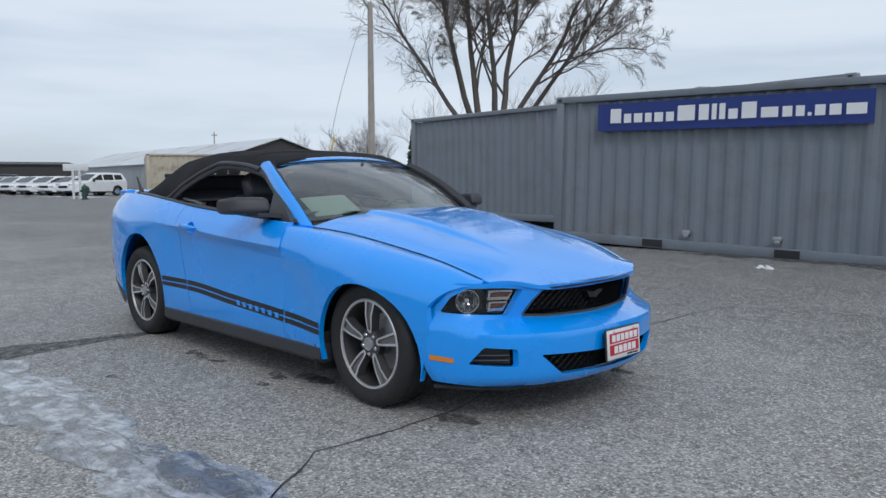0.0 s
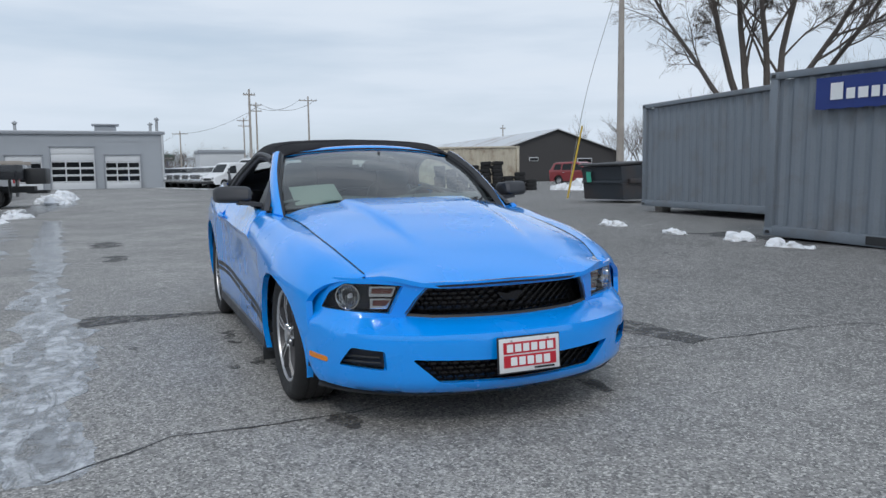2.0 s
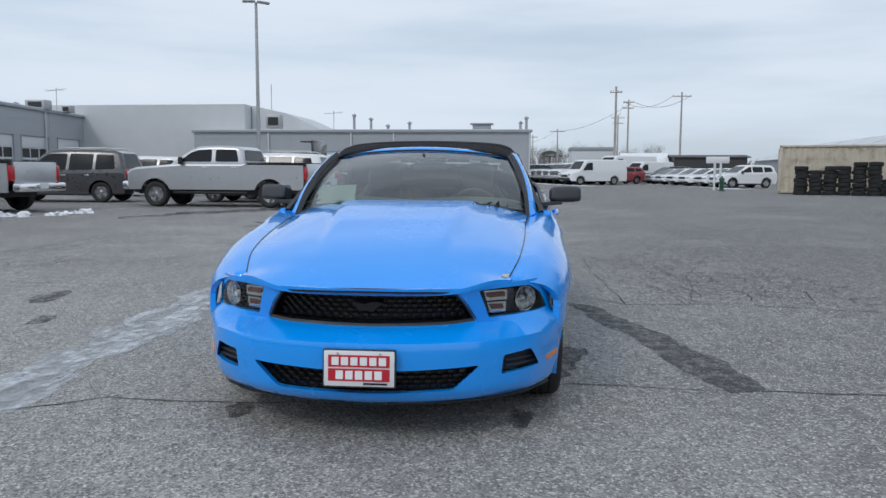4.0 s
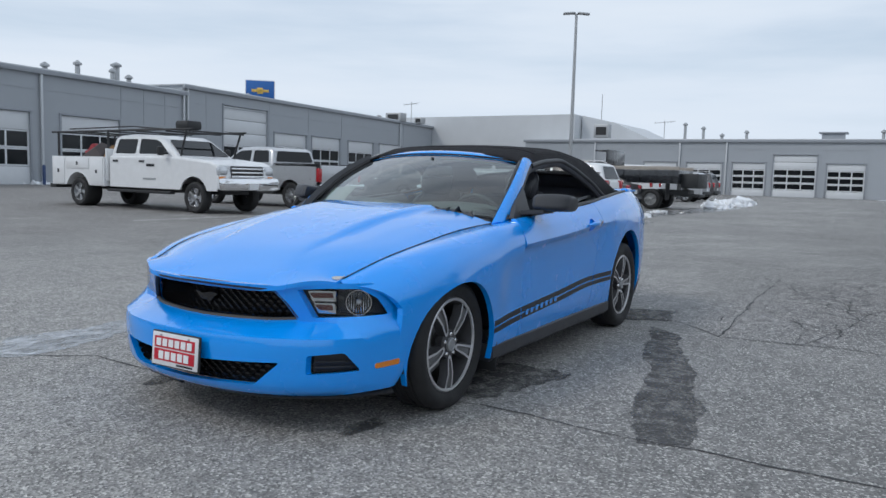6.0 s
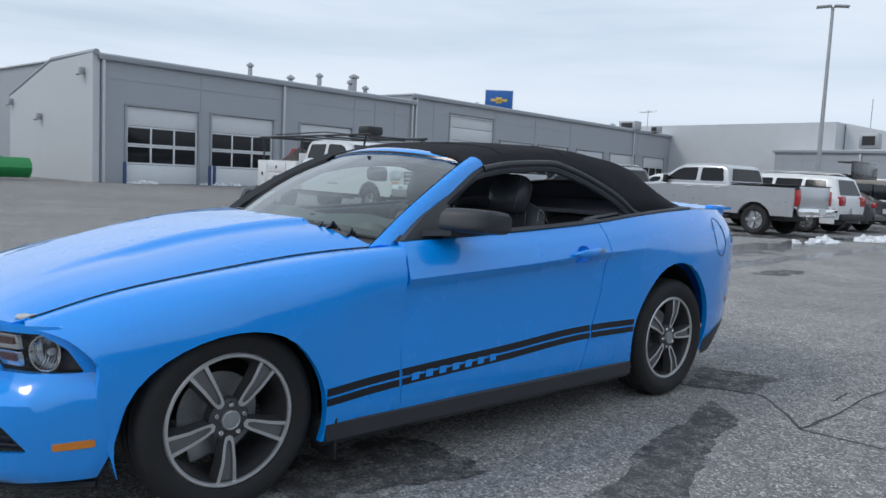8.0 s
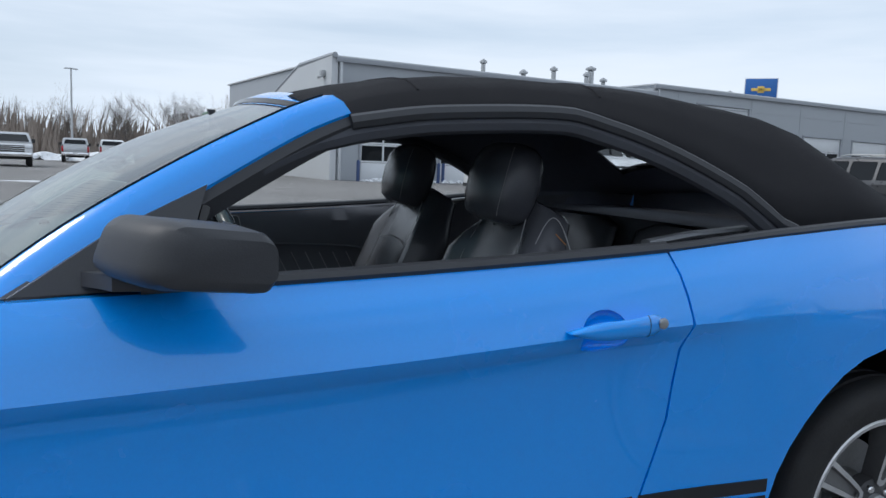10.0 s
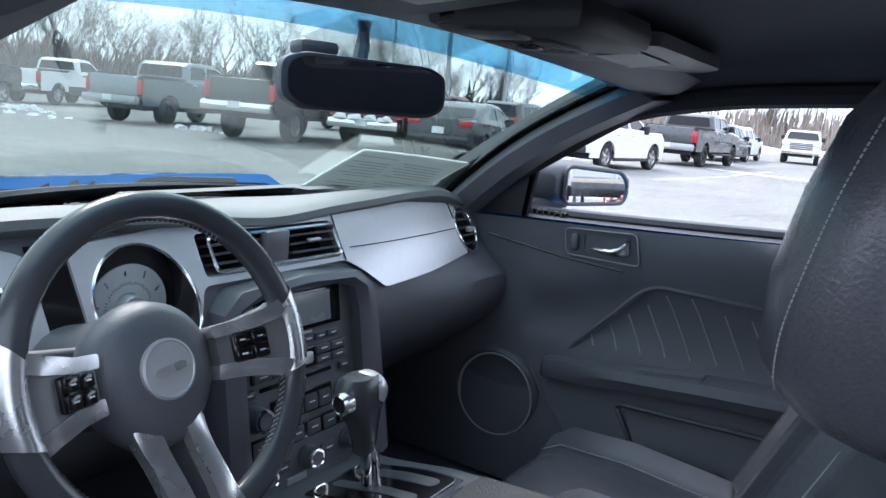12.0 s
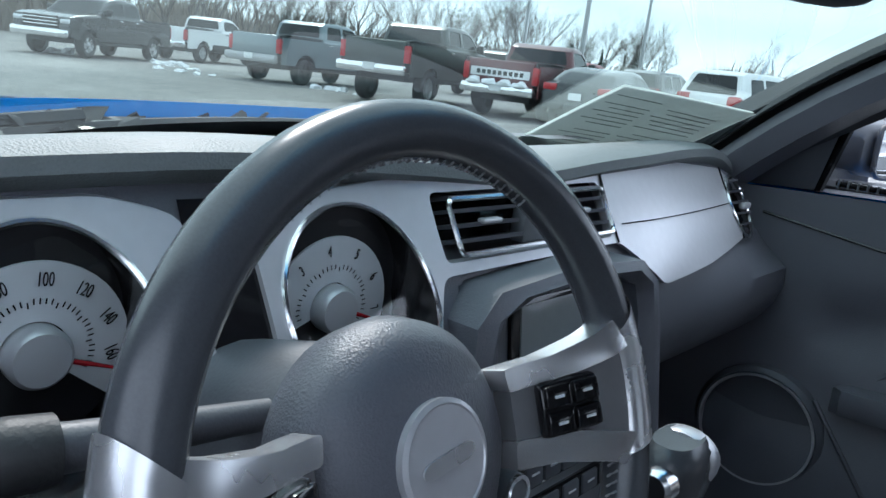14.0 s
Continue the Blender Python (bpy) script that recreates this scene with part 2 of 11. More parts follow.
def sheet(bm, outline, f, step=0.05, holes=(), thick=0.0, inward=None, lines=()):
    """A sheet over a closed outline in (u, v), with holes, laid into space by f(u, v). thick: the depth of its rim, towards inward."""
    from mathutils.geometry import delaunay_2d_cdt
    loops = [dense(outline, step)] + [dense(h, step) for h in holes]
    pts, edges = [], []
    for lp in loops:
        k = len(pts)
        pts += lp
        edges += [(k + i, k + (i + 1) % len(lp)) for i in range(len(lp))]
    for ln in lines:
        lp = dense(ln, step, closed=False)
        k = len(pts)
        pts += lp
        edges += [(k + i, k + i + 1) for i in range(len(lp) - 1)]
    edge_pts = np.array(pts)
    us, vs = [p[0] for p in outline], [p[1] for p in outline]
    nu, nv = max(1, round((max(us) - min(us)) / step)), max(1, round((max(vs) - min(vs)) / step))
    for i in range(nu + 1):
        for j in range(nv + 1):
            u, v = min(us) + (max(us) - min(us)) * i / nu, min(vs) + (max(vs) - min(vs)) * j / nv
            if within(outline, u, v) and not any(within(h, u, v) for h in holes):
                if ((edge_pts - (u, v)) ** 2).sum(1).min() > (0.45 * step) ** 2:
                    pts.append((u, v))
    vo, _, fo, *_ = delaunay_2d_cdt([Vector(p) for p in pts], edges, [], 1, 1e-6)
    made = [bm.verts.new(f(p[0], p[1])) for p in vo]
    faces = []
    for tri in fo:
        cx, cy = sum(vo[i][0] for i in tri) / len(tri), sum(vo[i][1] for i in tri) / len(tri)
        if within(outline, cx, cy) and not any(within(h, cx, cy) for h in holes):
            try:
                faces.append(bm.faces.new([made[i] for i in tri]))
            except ValueError:
                pass
    for v in made:
        if not v.link_faces:
            bm.verts.remove(v)
    if thick:
        rim = [e for e in {e for fc in faces for e in fc.edges} if len(e.link_faces) == 1]
        deep = {}
        for e in rim:
            for v in e.verts:
                if v not in deep:
                    deep[v] = bm.verts.new(v.co + Vector(inward) * thick)
        for e in rim:
            a, b = e.verts
            try:
                bm.faces.new((a, b, deep[b], deep[a]))
            except ValueError:
                pass
    return faces


def rounded(poly, r, n=4):
    """A closed polygon with its corners rounded."""
    out, m = [], len(poly)
    for i in range(m):
        p, a, b = Vector(poly[i][:2]), Vector(poly[i - 1][:2]), Vector(poly[(i + 1) % m][:2])
        da, db = a - p, b - p
        ra = min(r, da.length * 0.45, db.length * 0.45)
        s, e = p + da.normalized() * ra, p + db.normalized() * ra
        for k in range(n + 1):
            t = k / n
            q = (1 - t) ** 2 * s + 2 * t * (1 - t) * p + t * t * e
            out.append((q.x, q.y))
    return out


def ellipse(cx, cy, rx, ry, n=28):
    return [(cx + rx * math.cos(2 * math.pi * i / n), cy + ry * math.sin(2 * math.pi * i / n)) for i in range(n)]


def blob(bm, c, r, squash=0.5, seed=0, sub=2, rough=0.45):
    """An uneven lump."""
    out = bmesh.ops.create_icosphere(bm, subdivisions=sub, radius=1.0)
    for v in out["verts"]:
        k = 1 + rough * noise.noise(v.co * 1.7 + Vector((seed * 3.1, seed, 0)))
        v.co = Vector(c) + Vector((v.co.x * r * k, v.co.y * r * k, max(-0.1, v.co.z) * r * squash * k))
# ---- ground ----
def asphalt_material():
    m = bpy.data.materials.new("asphalt")
    m.use_nodes = True
    n, l = m.node_tree.nodes, m.node_tree.links
    b = n["Principled BSDF"]
    tc = n.new("ShaderNodeTexCoord")

    def noise_node(scale, detail=6, rough=0.6):
        k = n.new("ShaderNodeTexNoise")
        k.inputs["Scale"].default_value, k.inputs["Detail"].default_value, k.inputs["Roughness"].default_value = scale, detail, rough
        l.new(tc.outputs["Object"], k.inputs["Vector"])
        return k

    def ranged(src, a, b2, lo=0.0, hi=1.0):
        r = n.new("ShaderNodeMapRange")
        for key, val in (("From Min", a), ("From Max", b2), ("To Min", lo), ("To Max", hi)):
            r.inputs[key].default_value = val
        l.new(src, r.inputs["Value"])
        return r.outputs["Result"]

    def mixed(fac, a, b2):
        x = n.new("ShaderNodeMix")
        x.data_type = "RGBA"
        l.new(fac, x.inputs["Factor"])
        for key, val in (("A", a), ("B", b2)):
            if isinstance(val, tuple):
                x.inputs[key].default_value = (*val, 1)
            else:
                l.new(val, x.inputs[key])
        return x.outputs["Result"]

    large, medium, grit = noise_node(0.16, 5), noise_node(0.9, 7, 0.62), noise_node(65, 4, 0.75)
    stones = n.new("ShaderNodeTexVoronoi")
    stones.inputs["Scale"].default_value = 105
    l.new(tc.outputs["Object"], stones.inputs["Vector"])
    base = mixed(ranged(medium.outputs["Fac"], 0.36, 0.66), (0.21, 0.207, 0.2), (0.37, 0.36, 0.345))
    base = mixed(ranged(large.outputs["Fac"], 0.4, 0.62, 0, 0.55), base, (0.155, 0.153, 0.152))
    where = n.new("ShaderNodeSeparateXYZ")
    l.new(tc.outputs["Object"], where.inputs[0])
    drift = n.new("ShaderNodeMath")
    drift.operation = "MULTIPLY_ADD"
    drift.inputs[1].default_value = 5.0
    l.new(large.outputs["Fac"], drift.inputs[0])
    l.new(where.outputs["Y"], drift.inputs[2])
    base = mixed(ranged(drift.outputs[0], 2.8, 6.5, 0, 0.72), base, (0.1, 0.099, 0.098))
    base = mixed(ranged(where.outputs["Y"], -5.5, -10.5, 0, 0.62), base, (0.122, 0.108, 0.103))
    near = n.new("ShaderNodeVectorMath")
    near.operation = "DISTANCE"
    near.inputs[1].default_value = (0.6, -2.4, 0)
    l.new(tc.outputs["Object"], near.inputs[0])
    pale = n.new("ShaderNodeMath")
    pale.operation = "MULTIPLY_ADD"
    pale.inputs[1].default_value = 4.0
    l.new(medium.outputs["Fac"], pale.inputs[0])
    l.new(near.outputs["Value"], pale.inputs[2])
    base = mixed(ranged(pale.outputs[0], 6.5, 3.0, 0, 0.45), base, (0.5, 0.485, 0.46))
    worn = noise_node(0.55, 8, 0.7)
    salt = n.new("ShaderNodeMath")
    salt.operation = "MULTIPLY"
    l.new(ranged(worn.outputs["Fac"], 0.5, 0.7), salt.inputs[0])
    l.new(ranged(grit.outputs["Fac"], 0.47, 0.62), salt.inputs[1])
    base = mixed(salt.outputs[0], base, (0.6, 0.58, 0.55))
    cell = n.new("ShaderNodeSeparateColor")
    l.new(stones.outputs["Color"], cell.inputs[0])
    base = mixed(ranged(cell.outputs[0], 0.0, 0.62, 0.85, 0.0), base, (0.075, 0.074, 0.074))
    base = mixed(ranged(cell.outputs[1], 0.72, 0.98, 0.0, 0.9), base, (0.68, 0.66, 0.63))
    mottle = noise_node(8, 9, 0.78)
    base = mixed(ranged(mottle.outputs["Fac"], 0.3, 0.5, 0.5, 0.0), base, (0.11, 0.108, 0.106))
    base = mixed(ranged(mottle.outputs["Fac"], 0.52, 0.72, 0.0, 0.6), base, (0.52, 0.505, 0.48))
    pits = noise_node(34, 3, 0.7)
    base = mixed(ranged(pits.outputs["Fac"], 0.36, 0.5, 0.6, 0.0), base, (0.1, 0.099, 0.098))
    l.new(base, b.inputs["Base Color"])
    l.new(ranged(large.outputs["Fac"], 0.35, 0.65, 0.72, 0.9), b.inputs["Roughness"])
    bump = n.new("ShaderNodeBump")
    bump.inputs["Strength"].default_value, bump.inputs["Distance"].default_value = 0.6, 0.004
    l.new(stones.outputs["Distance"], bump.inputs["Height"])
    l.new(bump.outputs["Normal"], b.inputs["Normal"])
    return m


M_ASPHALT = asphalt_material()
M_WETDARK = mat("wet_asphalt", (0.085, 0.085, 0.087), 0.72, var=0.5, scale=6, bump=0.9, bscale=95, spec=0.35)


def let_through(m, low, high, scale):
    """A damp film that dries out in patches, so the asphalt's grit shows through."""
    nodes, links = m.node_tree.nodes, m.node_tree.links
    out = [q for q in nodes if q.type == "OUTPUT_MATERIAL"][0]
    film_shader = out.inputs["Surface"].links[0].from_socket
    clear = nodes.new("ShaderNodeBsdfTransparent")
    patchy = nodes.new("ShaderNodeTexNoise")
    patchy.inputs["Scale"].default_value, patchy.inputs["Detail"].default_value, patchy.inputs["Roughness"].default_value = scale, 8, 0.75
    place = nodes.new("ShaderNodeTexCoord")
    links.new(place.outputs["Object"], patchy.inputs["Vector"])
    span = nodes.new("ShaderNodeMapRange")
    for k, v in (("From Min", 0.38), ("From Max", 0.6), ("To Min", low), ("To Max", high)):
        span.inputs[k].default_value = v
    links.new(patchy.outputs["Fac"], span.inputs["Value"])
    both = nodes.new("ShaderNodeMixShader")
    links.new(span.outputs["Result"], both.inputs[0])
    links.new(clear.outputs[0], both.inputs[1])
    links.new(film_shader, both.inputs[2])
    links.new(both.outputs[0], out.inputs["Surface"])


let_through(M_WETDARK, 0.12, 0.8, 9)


def water_film():
    """Wet asphalt under a thin rippled film of meltwater."""
    m = mat("meltwater_film", (0.11, 0.115, 0.125), 0.35, var=0.35, scale=4, bscale=60, coat=1.0)
    n, l = m.node_tree.nodes, m.node_tree.links
    b = n["Principled BSDF"]
    b.inputs["Coat IOR"].default_value = 1.75
    b.inputs["Coat Roughness"].default_value = 0.06
    tc, mp, nz, bp = n.new("ShaderNodeTexCoord"), n.new("ShaderNodeMapping"), n.new("ShaderNodeTexNoise"), n.new("ShaderNodeBump")
    mp.inputs["Scale"].default_value = (1.0, 0.45, 1.0)
    mp.inputs["Rotation"].default_value = (0, 0, 0.75)
    nz.inputs["Scale"].default_value, nz.inputs["Detail"].default_value = 42, 5
    bp.inputs["Strength"].default_value, bp.inputs["Distance"].default_value = 0.5, 0.006
    l.new(tc.outputs["Object"], mp.inputs["Vector"])
    l.new(mp.outputs["Vector"], nz.inputs["Vector"])
    l.new(nz.outputs["Fac"], bp.inputs["Height"])
    l.new(bp.outputs["Normal"], b.inputs["Coat Normal"])
    l.new(bp.outputs["Normal"], b.inputs["Normal"])
    flow, streak, span, slush = n.new("ShaderNodeMapping"), n.new("ShaderNodeTexNoise"), n.new("ShaderNodeMapRange"), n.new("ShaderNodeMix")
    flow.inputs["Scale"].default_value, flow.inputs["Rotation"].default_value = (0.35, 1.0, 1.0), (0, 0, -0.12)
    streak.inputs["Scale"].default_value, streak.inputs["Detail"].default_value, streak.inputs["Roughness"].default_value, streak.inputs["Distortion"].default_value = 7.0, 8, 0.72, 0.8
    for key, val in (("From Min", 0.46), ("From Max", 0.53), ("To Min", 0.0), ("To Max", 0.85)):
        span.inputs[key].default_value = val
    slush.data_type = "RGBA"
    # Slushy pale streaks; the sky's sheen on the film is put into this colour.
    slush.inputs["B"].default_value = (0.52, 0.54, 0.57, 1)
    wet = b.inputs["Base Color"].links[0].from_socket
    l.new(tc.outputs["Object"], flow.inputs["Vector"])
    l.new(flow.outputs["Vector"], streak.inputs["Vector"])
    l.new(streak.outputs["Fac"], span.inputs["Value"])
    l.new(span.outputs["Result"], slush.inputs["Factor"])
    l.new(wet, slush.inputs["A"])
    l.new(slush.outputs["Result"], b.inputs["Base Color"])
    return m


M_PUDDLE = water_film()
let_through(M_PUDDLE, 0.25, 1.0, 7)
M_CRACK = mat("crack_filler", (0.045, 0.045, 0.047), 0.7, var=0.3)
M_LINE = mat("worn_line_paint", (0.5, 0.5, 0.49), 0.7, var=0.35, scale=3, stain=(0.15, 0.15, 0.15), stain_scale=5)

bm = bmesh.new()
rings = [0, 10, 25, 60, 140, 400, 1500, 4000]
prev = [bm.verts.new((0, 0, 0))]
for r in rings[1:]:
    ring = [bm.verts.new((r * math.cos(2 * math.pi * i / 48), r * math.sin(2 * math.pi * i / 48), 0)) for i in range(48)]
    for i in range(48):
        j = (i + 1) % 48
        bm.faces.new((prev[0], ring[i], ring[j]) if len(prev) == 1 else (prev[i], ring[i], ring[j], prev[j]))
    prev = ring
ground = tagged(part("ground", bm, M_ASPHALT), "worn grey asphalt car park with patched cracks", "ground", kind="structure")


def flat_patch(name, outline, material, label, category, z=0.004, wob=0.05, step=0.035, seed=0):
    """A thin film on the asphalt with an uneven edge."""
    pts = []
    for k, (x, y) in enumerate(dense(outline, step)):
        a = noise.noise(Vector((x * 2.6, y * 2.6, seed))) * wob * 2.2 + noise.noise(Vector((x * 9, y * 9, seed + 5))) * wob * 0.9 + noise.noise(Vector((x * 31, y * 31, seed + 6))) * min(wob, 0.04) * 0.7
        c = noise.noise(Vector((x * 2.6, y * 2.6, seed + 11))) * wob * 2.2 + noise.noise(Vector((x * 9, y * 9, seed + 17))) * wob * 0.9 + noise.noise(Vector((x * 31, y * 31, seed + 18))) * min(wob, 0.04) * 0.7
        pts.append((x + a, y + c))
    b = bmesh.new()
    sheet(b, pts, lambda u, v: (u, v, z), step=0.6)
    return tagged(part(name, b, material, smooth=False), label, category, kind="stuff")


def ribbon(name, pts, width, material, label, category, z=0.003, wob=0.04, seed=0, kind="stuff"):
    """A crack or a line: a narrow strip with a wandering course."""
    b = bmesh.new()
    line = dense(pts, 0.12, closed=False)
    rows = []
    for k, (x, y) in enumerate(line):
        a, c = line[max(k - 1, 0)], line[min(k + 1, len(line) - 1)]
        d = Vector((c[0] - a[0], c[1] - a[1])).normalized()
        side = Vector((-d.y, d.x))
        off = wob * (noise.noise(Vector((x * 2, y * 2, seed))) + 0.6 * noise.noise(Vector((x * 8, y * 8, seed))))
        w = width * (0.35 + abs(noise.noise(Vector((x * 4, y * 4, seed + 7)))) * 1.5) if wob else width / 2
        q = Vector((x, y)) + side * off
        rows.append((b.verts.new((*(q + side * w), z)), b.verts.new((*(q - side * w), z))))
    for (a1, a2), (b1, b2) in zip(rows, rows[1:]):
        b.faces.new((a1, a2, b2, b1))
    return tagged(part(name, b, material, smooth=False), label, category, kind=kind)


flat_patch("meltwater", [(-4.6, -2.3), (-2.2, -2.12), (-1.3, -1.95), (-0.5, -1.84), (0.1, -1.85), (0.6, -1.83), (1.15, -1.9), (1.42, -1.95), (1.3, -2.2), (0.9, -2.27), (0.3, -2.33), (-0.3, -2.38), (-1.4, -2.45), (-2.7, -2.5), (-4.6, -2.55)], M_PUDDLE, "shallow meltwater running over the asphalt", "puddle", wob=0.075, seed=1)
flat_patch("meltwater", [(-4.58, -2.25), (-9, -2.55), (-17, -3.1), (-17, -3.5), (-9, -3.0), (-4.62, -2.6)], M_PUDDLE, "shallow meltwater running over the asphalt", "puddle", z=0.005, wob=0.06, seed=2)
flat_patch("wet_patch", [(1.3, -1.86), (1.75, -1.8), (2.05, -1.8), (2.1, -2.05), (1.7, -2.35), (1.35, -2.27)], M_PUDDLE, "dark wet edge of the meltwater", "puddle", z=0.003, wob=0.03, seed=3)
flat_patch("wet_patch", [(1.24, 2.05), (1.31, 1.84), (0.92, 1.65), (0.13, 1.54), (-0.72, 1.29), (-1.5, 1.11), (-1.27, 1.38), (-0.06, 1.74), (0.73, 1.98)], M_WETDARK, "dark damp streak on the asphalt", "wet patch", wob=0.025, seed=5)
# Dark uneven patches beneath and beside the car, down to small spots.
flat_patch("wet_patch", [(1.15, 0.7), (1.17, 0.95), (0.95, 1.0), (0.38, 1.15), (0.3, 0.95), (0.35, 0.6), (0.9, 0.55)], M_WETDARK, "dark patch under the sill of the car", "wet patch", wob=0.04, seed=6)
flat_patch("wet_patch", [(-1.6, 0.8), (-1.8, 1.2), (-2.35, 1.1), (-2.2, 0.7)], M_WETDARK, "dark patch behind the rear wheel", "wet patch", wob=0.04, seed=7)
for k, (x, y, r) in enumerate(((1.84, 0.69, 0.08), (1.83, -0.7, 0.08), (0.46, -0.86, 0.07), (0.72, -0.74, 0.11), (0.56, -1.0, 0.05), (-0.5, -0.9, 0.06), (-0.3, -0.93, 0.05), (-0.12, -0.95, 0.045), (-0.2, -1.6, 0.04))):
    flat_patch("wet_patch", ellipse(x, y, r * 1.6, r * 0.7, 14), M_WETDARK, "small dark spot on the asphalt", "wet patch", wob=0.035, step=0.03, seed=20 + k)
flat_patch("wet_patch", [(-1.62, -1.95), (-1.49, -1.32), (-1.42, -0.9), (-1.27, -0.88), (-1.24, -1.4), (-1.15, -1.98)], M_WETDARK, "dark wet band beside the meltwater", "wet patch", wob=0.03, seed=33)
flat_patch("meltwater", [(-7, -3.3), (-11, -3.6), (-17, -4.4), (-17.5, -5.4), (-14, -5.0), (-11, -4.9), (-8.2, -4.2)], M_PUDDLE, "broad sheet of meltwater over the asphalt", "puddle", wob=0.3, step=0.15, seed=34)
for k, (x, y, r) in enumerate(((-1.2, -3.6, 0.16), (-8.8, -1.9, 0.35), (-0.2, -3.0, 0.12), (-6.4, -1.7, 0.25))):
    flat_patch("wet_patch", ellipse(x, y, r * 1.9, r * 0.6, 18), M_WETDARK, "damp hollow in the worn asphalt", "wet patch", wob=0.09, step=0.05, seed=40 + k)
for k, (pts, w) in enumerate((
    ([(2.05, -1.95), (1.72, -1.46), (1.74, -1.02), (1.71, -0.5), (1.5, 0.2), (1.18, 0.96), (1.23, 1.36), (1.26, 1.74), (1.23, 2.4), (1.3, 3.4), (2.6, 3.8), (5, 4.1)], 0.014),
    ([(-1.15, -1.96), (-1.48, -1.42), (-1.33, -0.85), (-1.4, 0.3), (-1.9, 1.2), (-1.42, 1.65), (-1.55, 2.6), (-1.2, 4)], 0.02),
    ([(-5.8, 1.58), (-3.05, 1.6), (-1.42, 1.65)], 0.014), ([(-4.4, 1.6), (-3.4, 2.6), (-3.2, 4)], 0.012), ([(-3.0, 1.6), (-2.6, 2.5), (-2.0, 3.2), (-1.9, 4.4)], 0.012),
    ([(-1.5, 2.2), (-2.6, 2.5), (-3.4, 2.6), (-5.6, 3.4)], 0.012), ([(-2.2, 1.6), (-2.0, 2.2), (-1.5, 2.2)], 0.01), ([(-3.6, 1.6), (-3.8, 2.4), (-4.6, 3.0)], 0.01),
    ([(5.5, -1.4), (3.2, -4.2), (0, -6.2), (-6, -6.6)], 0.012), ([(-2.2, -2.4), (-2.0, -4.2), (-2.6, -7)], 0.012), ([(0.5, -4), (-1, -4.4), (-2.2, -4.2)], 0.01),
    ([(-7, 5.6), (-3, 5.2), (0, 5.0), (3, 5.4), (7, 6)], 0.012), ([(-16, 9.6), (-9, 8.9), (-5, 9.2)], 0.015), ([(0.4, 5.0), (0.9, 6.2), (0.6, 7.6)], 0.01),
    ([(-9, -9), (-9.6, -4), (-9, 0), (-9.4, 6)], 0.014), ([(4, -11), (9, -9.8), (13, -11.5)], 0.05), ([(-16, -24), (-6, -22), (4, -24)], 0.012), ([(-3, -12), (-4.5, -18), (-3.4, -27)], 0.014))):
    ribbon("crack", pts, w * 0.55, M_CRACK, "dark wandering crack in the asphalt", "crack", seed=k)
def crack_net(name, x0, x1, y0, y1, step, seed, keep=0.62):
    """Alligator cracking: a web of thin wandering cracks."""
    rnd = random.Random(seed)
    nx, ny = int((x1 - x0) / step), int((y1 - y0) / step)
    node = {(i, j): (x0 + (i + rnd.uniform(-0.38, 0.38) + 0.5 * (j % 2)) * step, y0 + (j + rnd.uniform(-0.38, 0.38)) * step) for i in range(nx + 1) for j in range(ny + 1)}
    b = bmesh.new()
    for (i, j), p in node.items():
        for q in ((i + 1, j), (i, j + 1)):
            fade = 1 - max(abs(2 * i / nx - 1), abs(2 * j / ny - 1)) ** 3
            if q not in node or rnd.random() > keep * fade + 0.08:
                continue
            a, c = Vector(p), Vector(node[q])
            side = (c - a).orthogonal().normalized() if (c - a).length else Vector((1, 0))
            rows = []
            for t in np.linspace(0, 1, 6):
                m = a.lerp(c, t) + side * (noise.noise(Vector((p[0] * 7 + t * 4, p[1] * 7, seed))) * 0.12 * step)
                w = 0.0045 + 0.007 * abs(noise.noise(Vector((m.x * 5, m.y * 5, seed + 3))))
                rows.append((b.verts.new((m.x + side.x * w, m.y + side.y * w, 0.003)), b.verts.new((m.x - side.x * w, m.y - side.y * w, 0.003))))
            for (a1, a2), (b1, b2) in zip(rows, rows[1:]):
                b.faces.new((a1, a2, b2, b1))
    return tagged(part(name, b, M_CRACK, smooth=False), "web of fine cracks in the asphalt", "crack", kind="stuff")


crack_net("crack_web", -6.4, -1.3, 1.5, 4.2, 0.33, 71)
crack_net("crack_web", -4.0, 1.5, 6.2, 7.6, 0.36, 72, 0.5)
crack_net("crack_web", -8.5, -3.0, -8.0, -4.0, 0.5, 74, 0.4)
for k, (pts, w) in enumerate((([(-11.8, -11.4), (-11.4, -17)], 0.1), ([(-16.4, -5.6), (-16.2, -11)], 0.1), ([(-20.6, -5.6), (-20.4, -11)], 0.1), ([(5.2, -17.4), (4.7, -23)], 0.1), ([(4.8, -24.2), (4.8, -31)], 0.1), ([(-6.2, -11.5), (-17, -11.0)], 0.1), ([(9, -26), (-2.5, -25.4)], 0.14), ([(-2.5, -28.4), (8, -29)], 0.12), ([(10.2, -12.4), (9.6, -19)], 0.1), ([(17.2, -11.6), (17.9, -18)], 0.1))):
    ribbon("parking_line", pts, w, M_LINE, "worn white parking line", "road marking", wob=0.0, seed=40 + k)
flat_patch("ice_sheet", [(-2.5, -26.6), (2.5, -26.1), (6.5, -26.8), (6, -27.3), (1.5, -27), (-2.2, -27.4)], M_SNOW, "thin slush across the lot", "slush", wob=0.2, seed=60)
flat_patch("ice_sheet", [(-12, -9), (-19, -4.2), (-30, -3.4), (-40, -3.6), (-36, -4.4), (-20, -5.2), (-15, -8.4)], M_PUDDLE, "wet glaze of meltwater", "puddle", wob=0.3, step=0.3, seed=61)
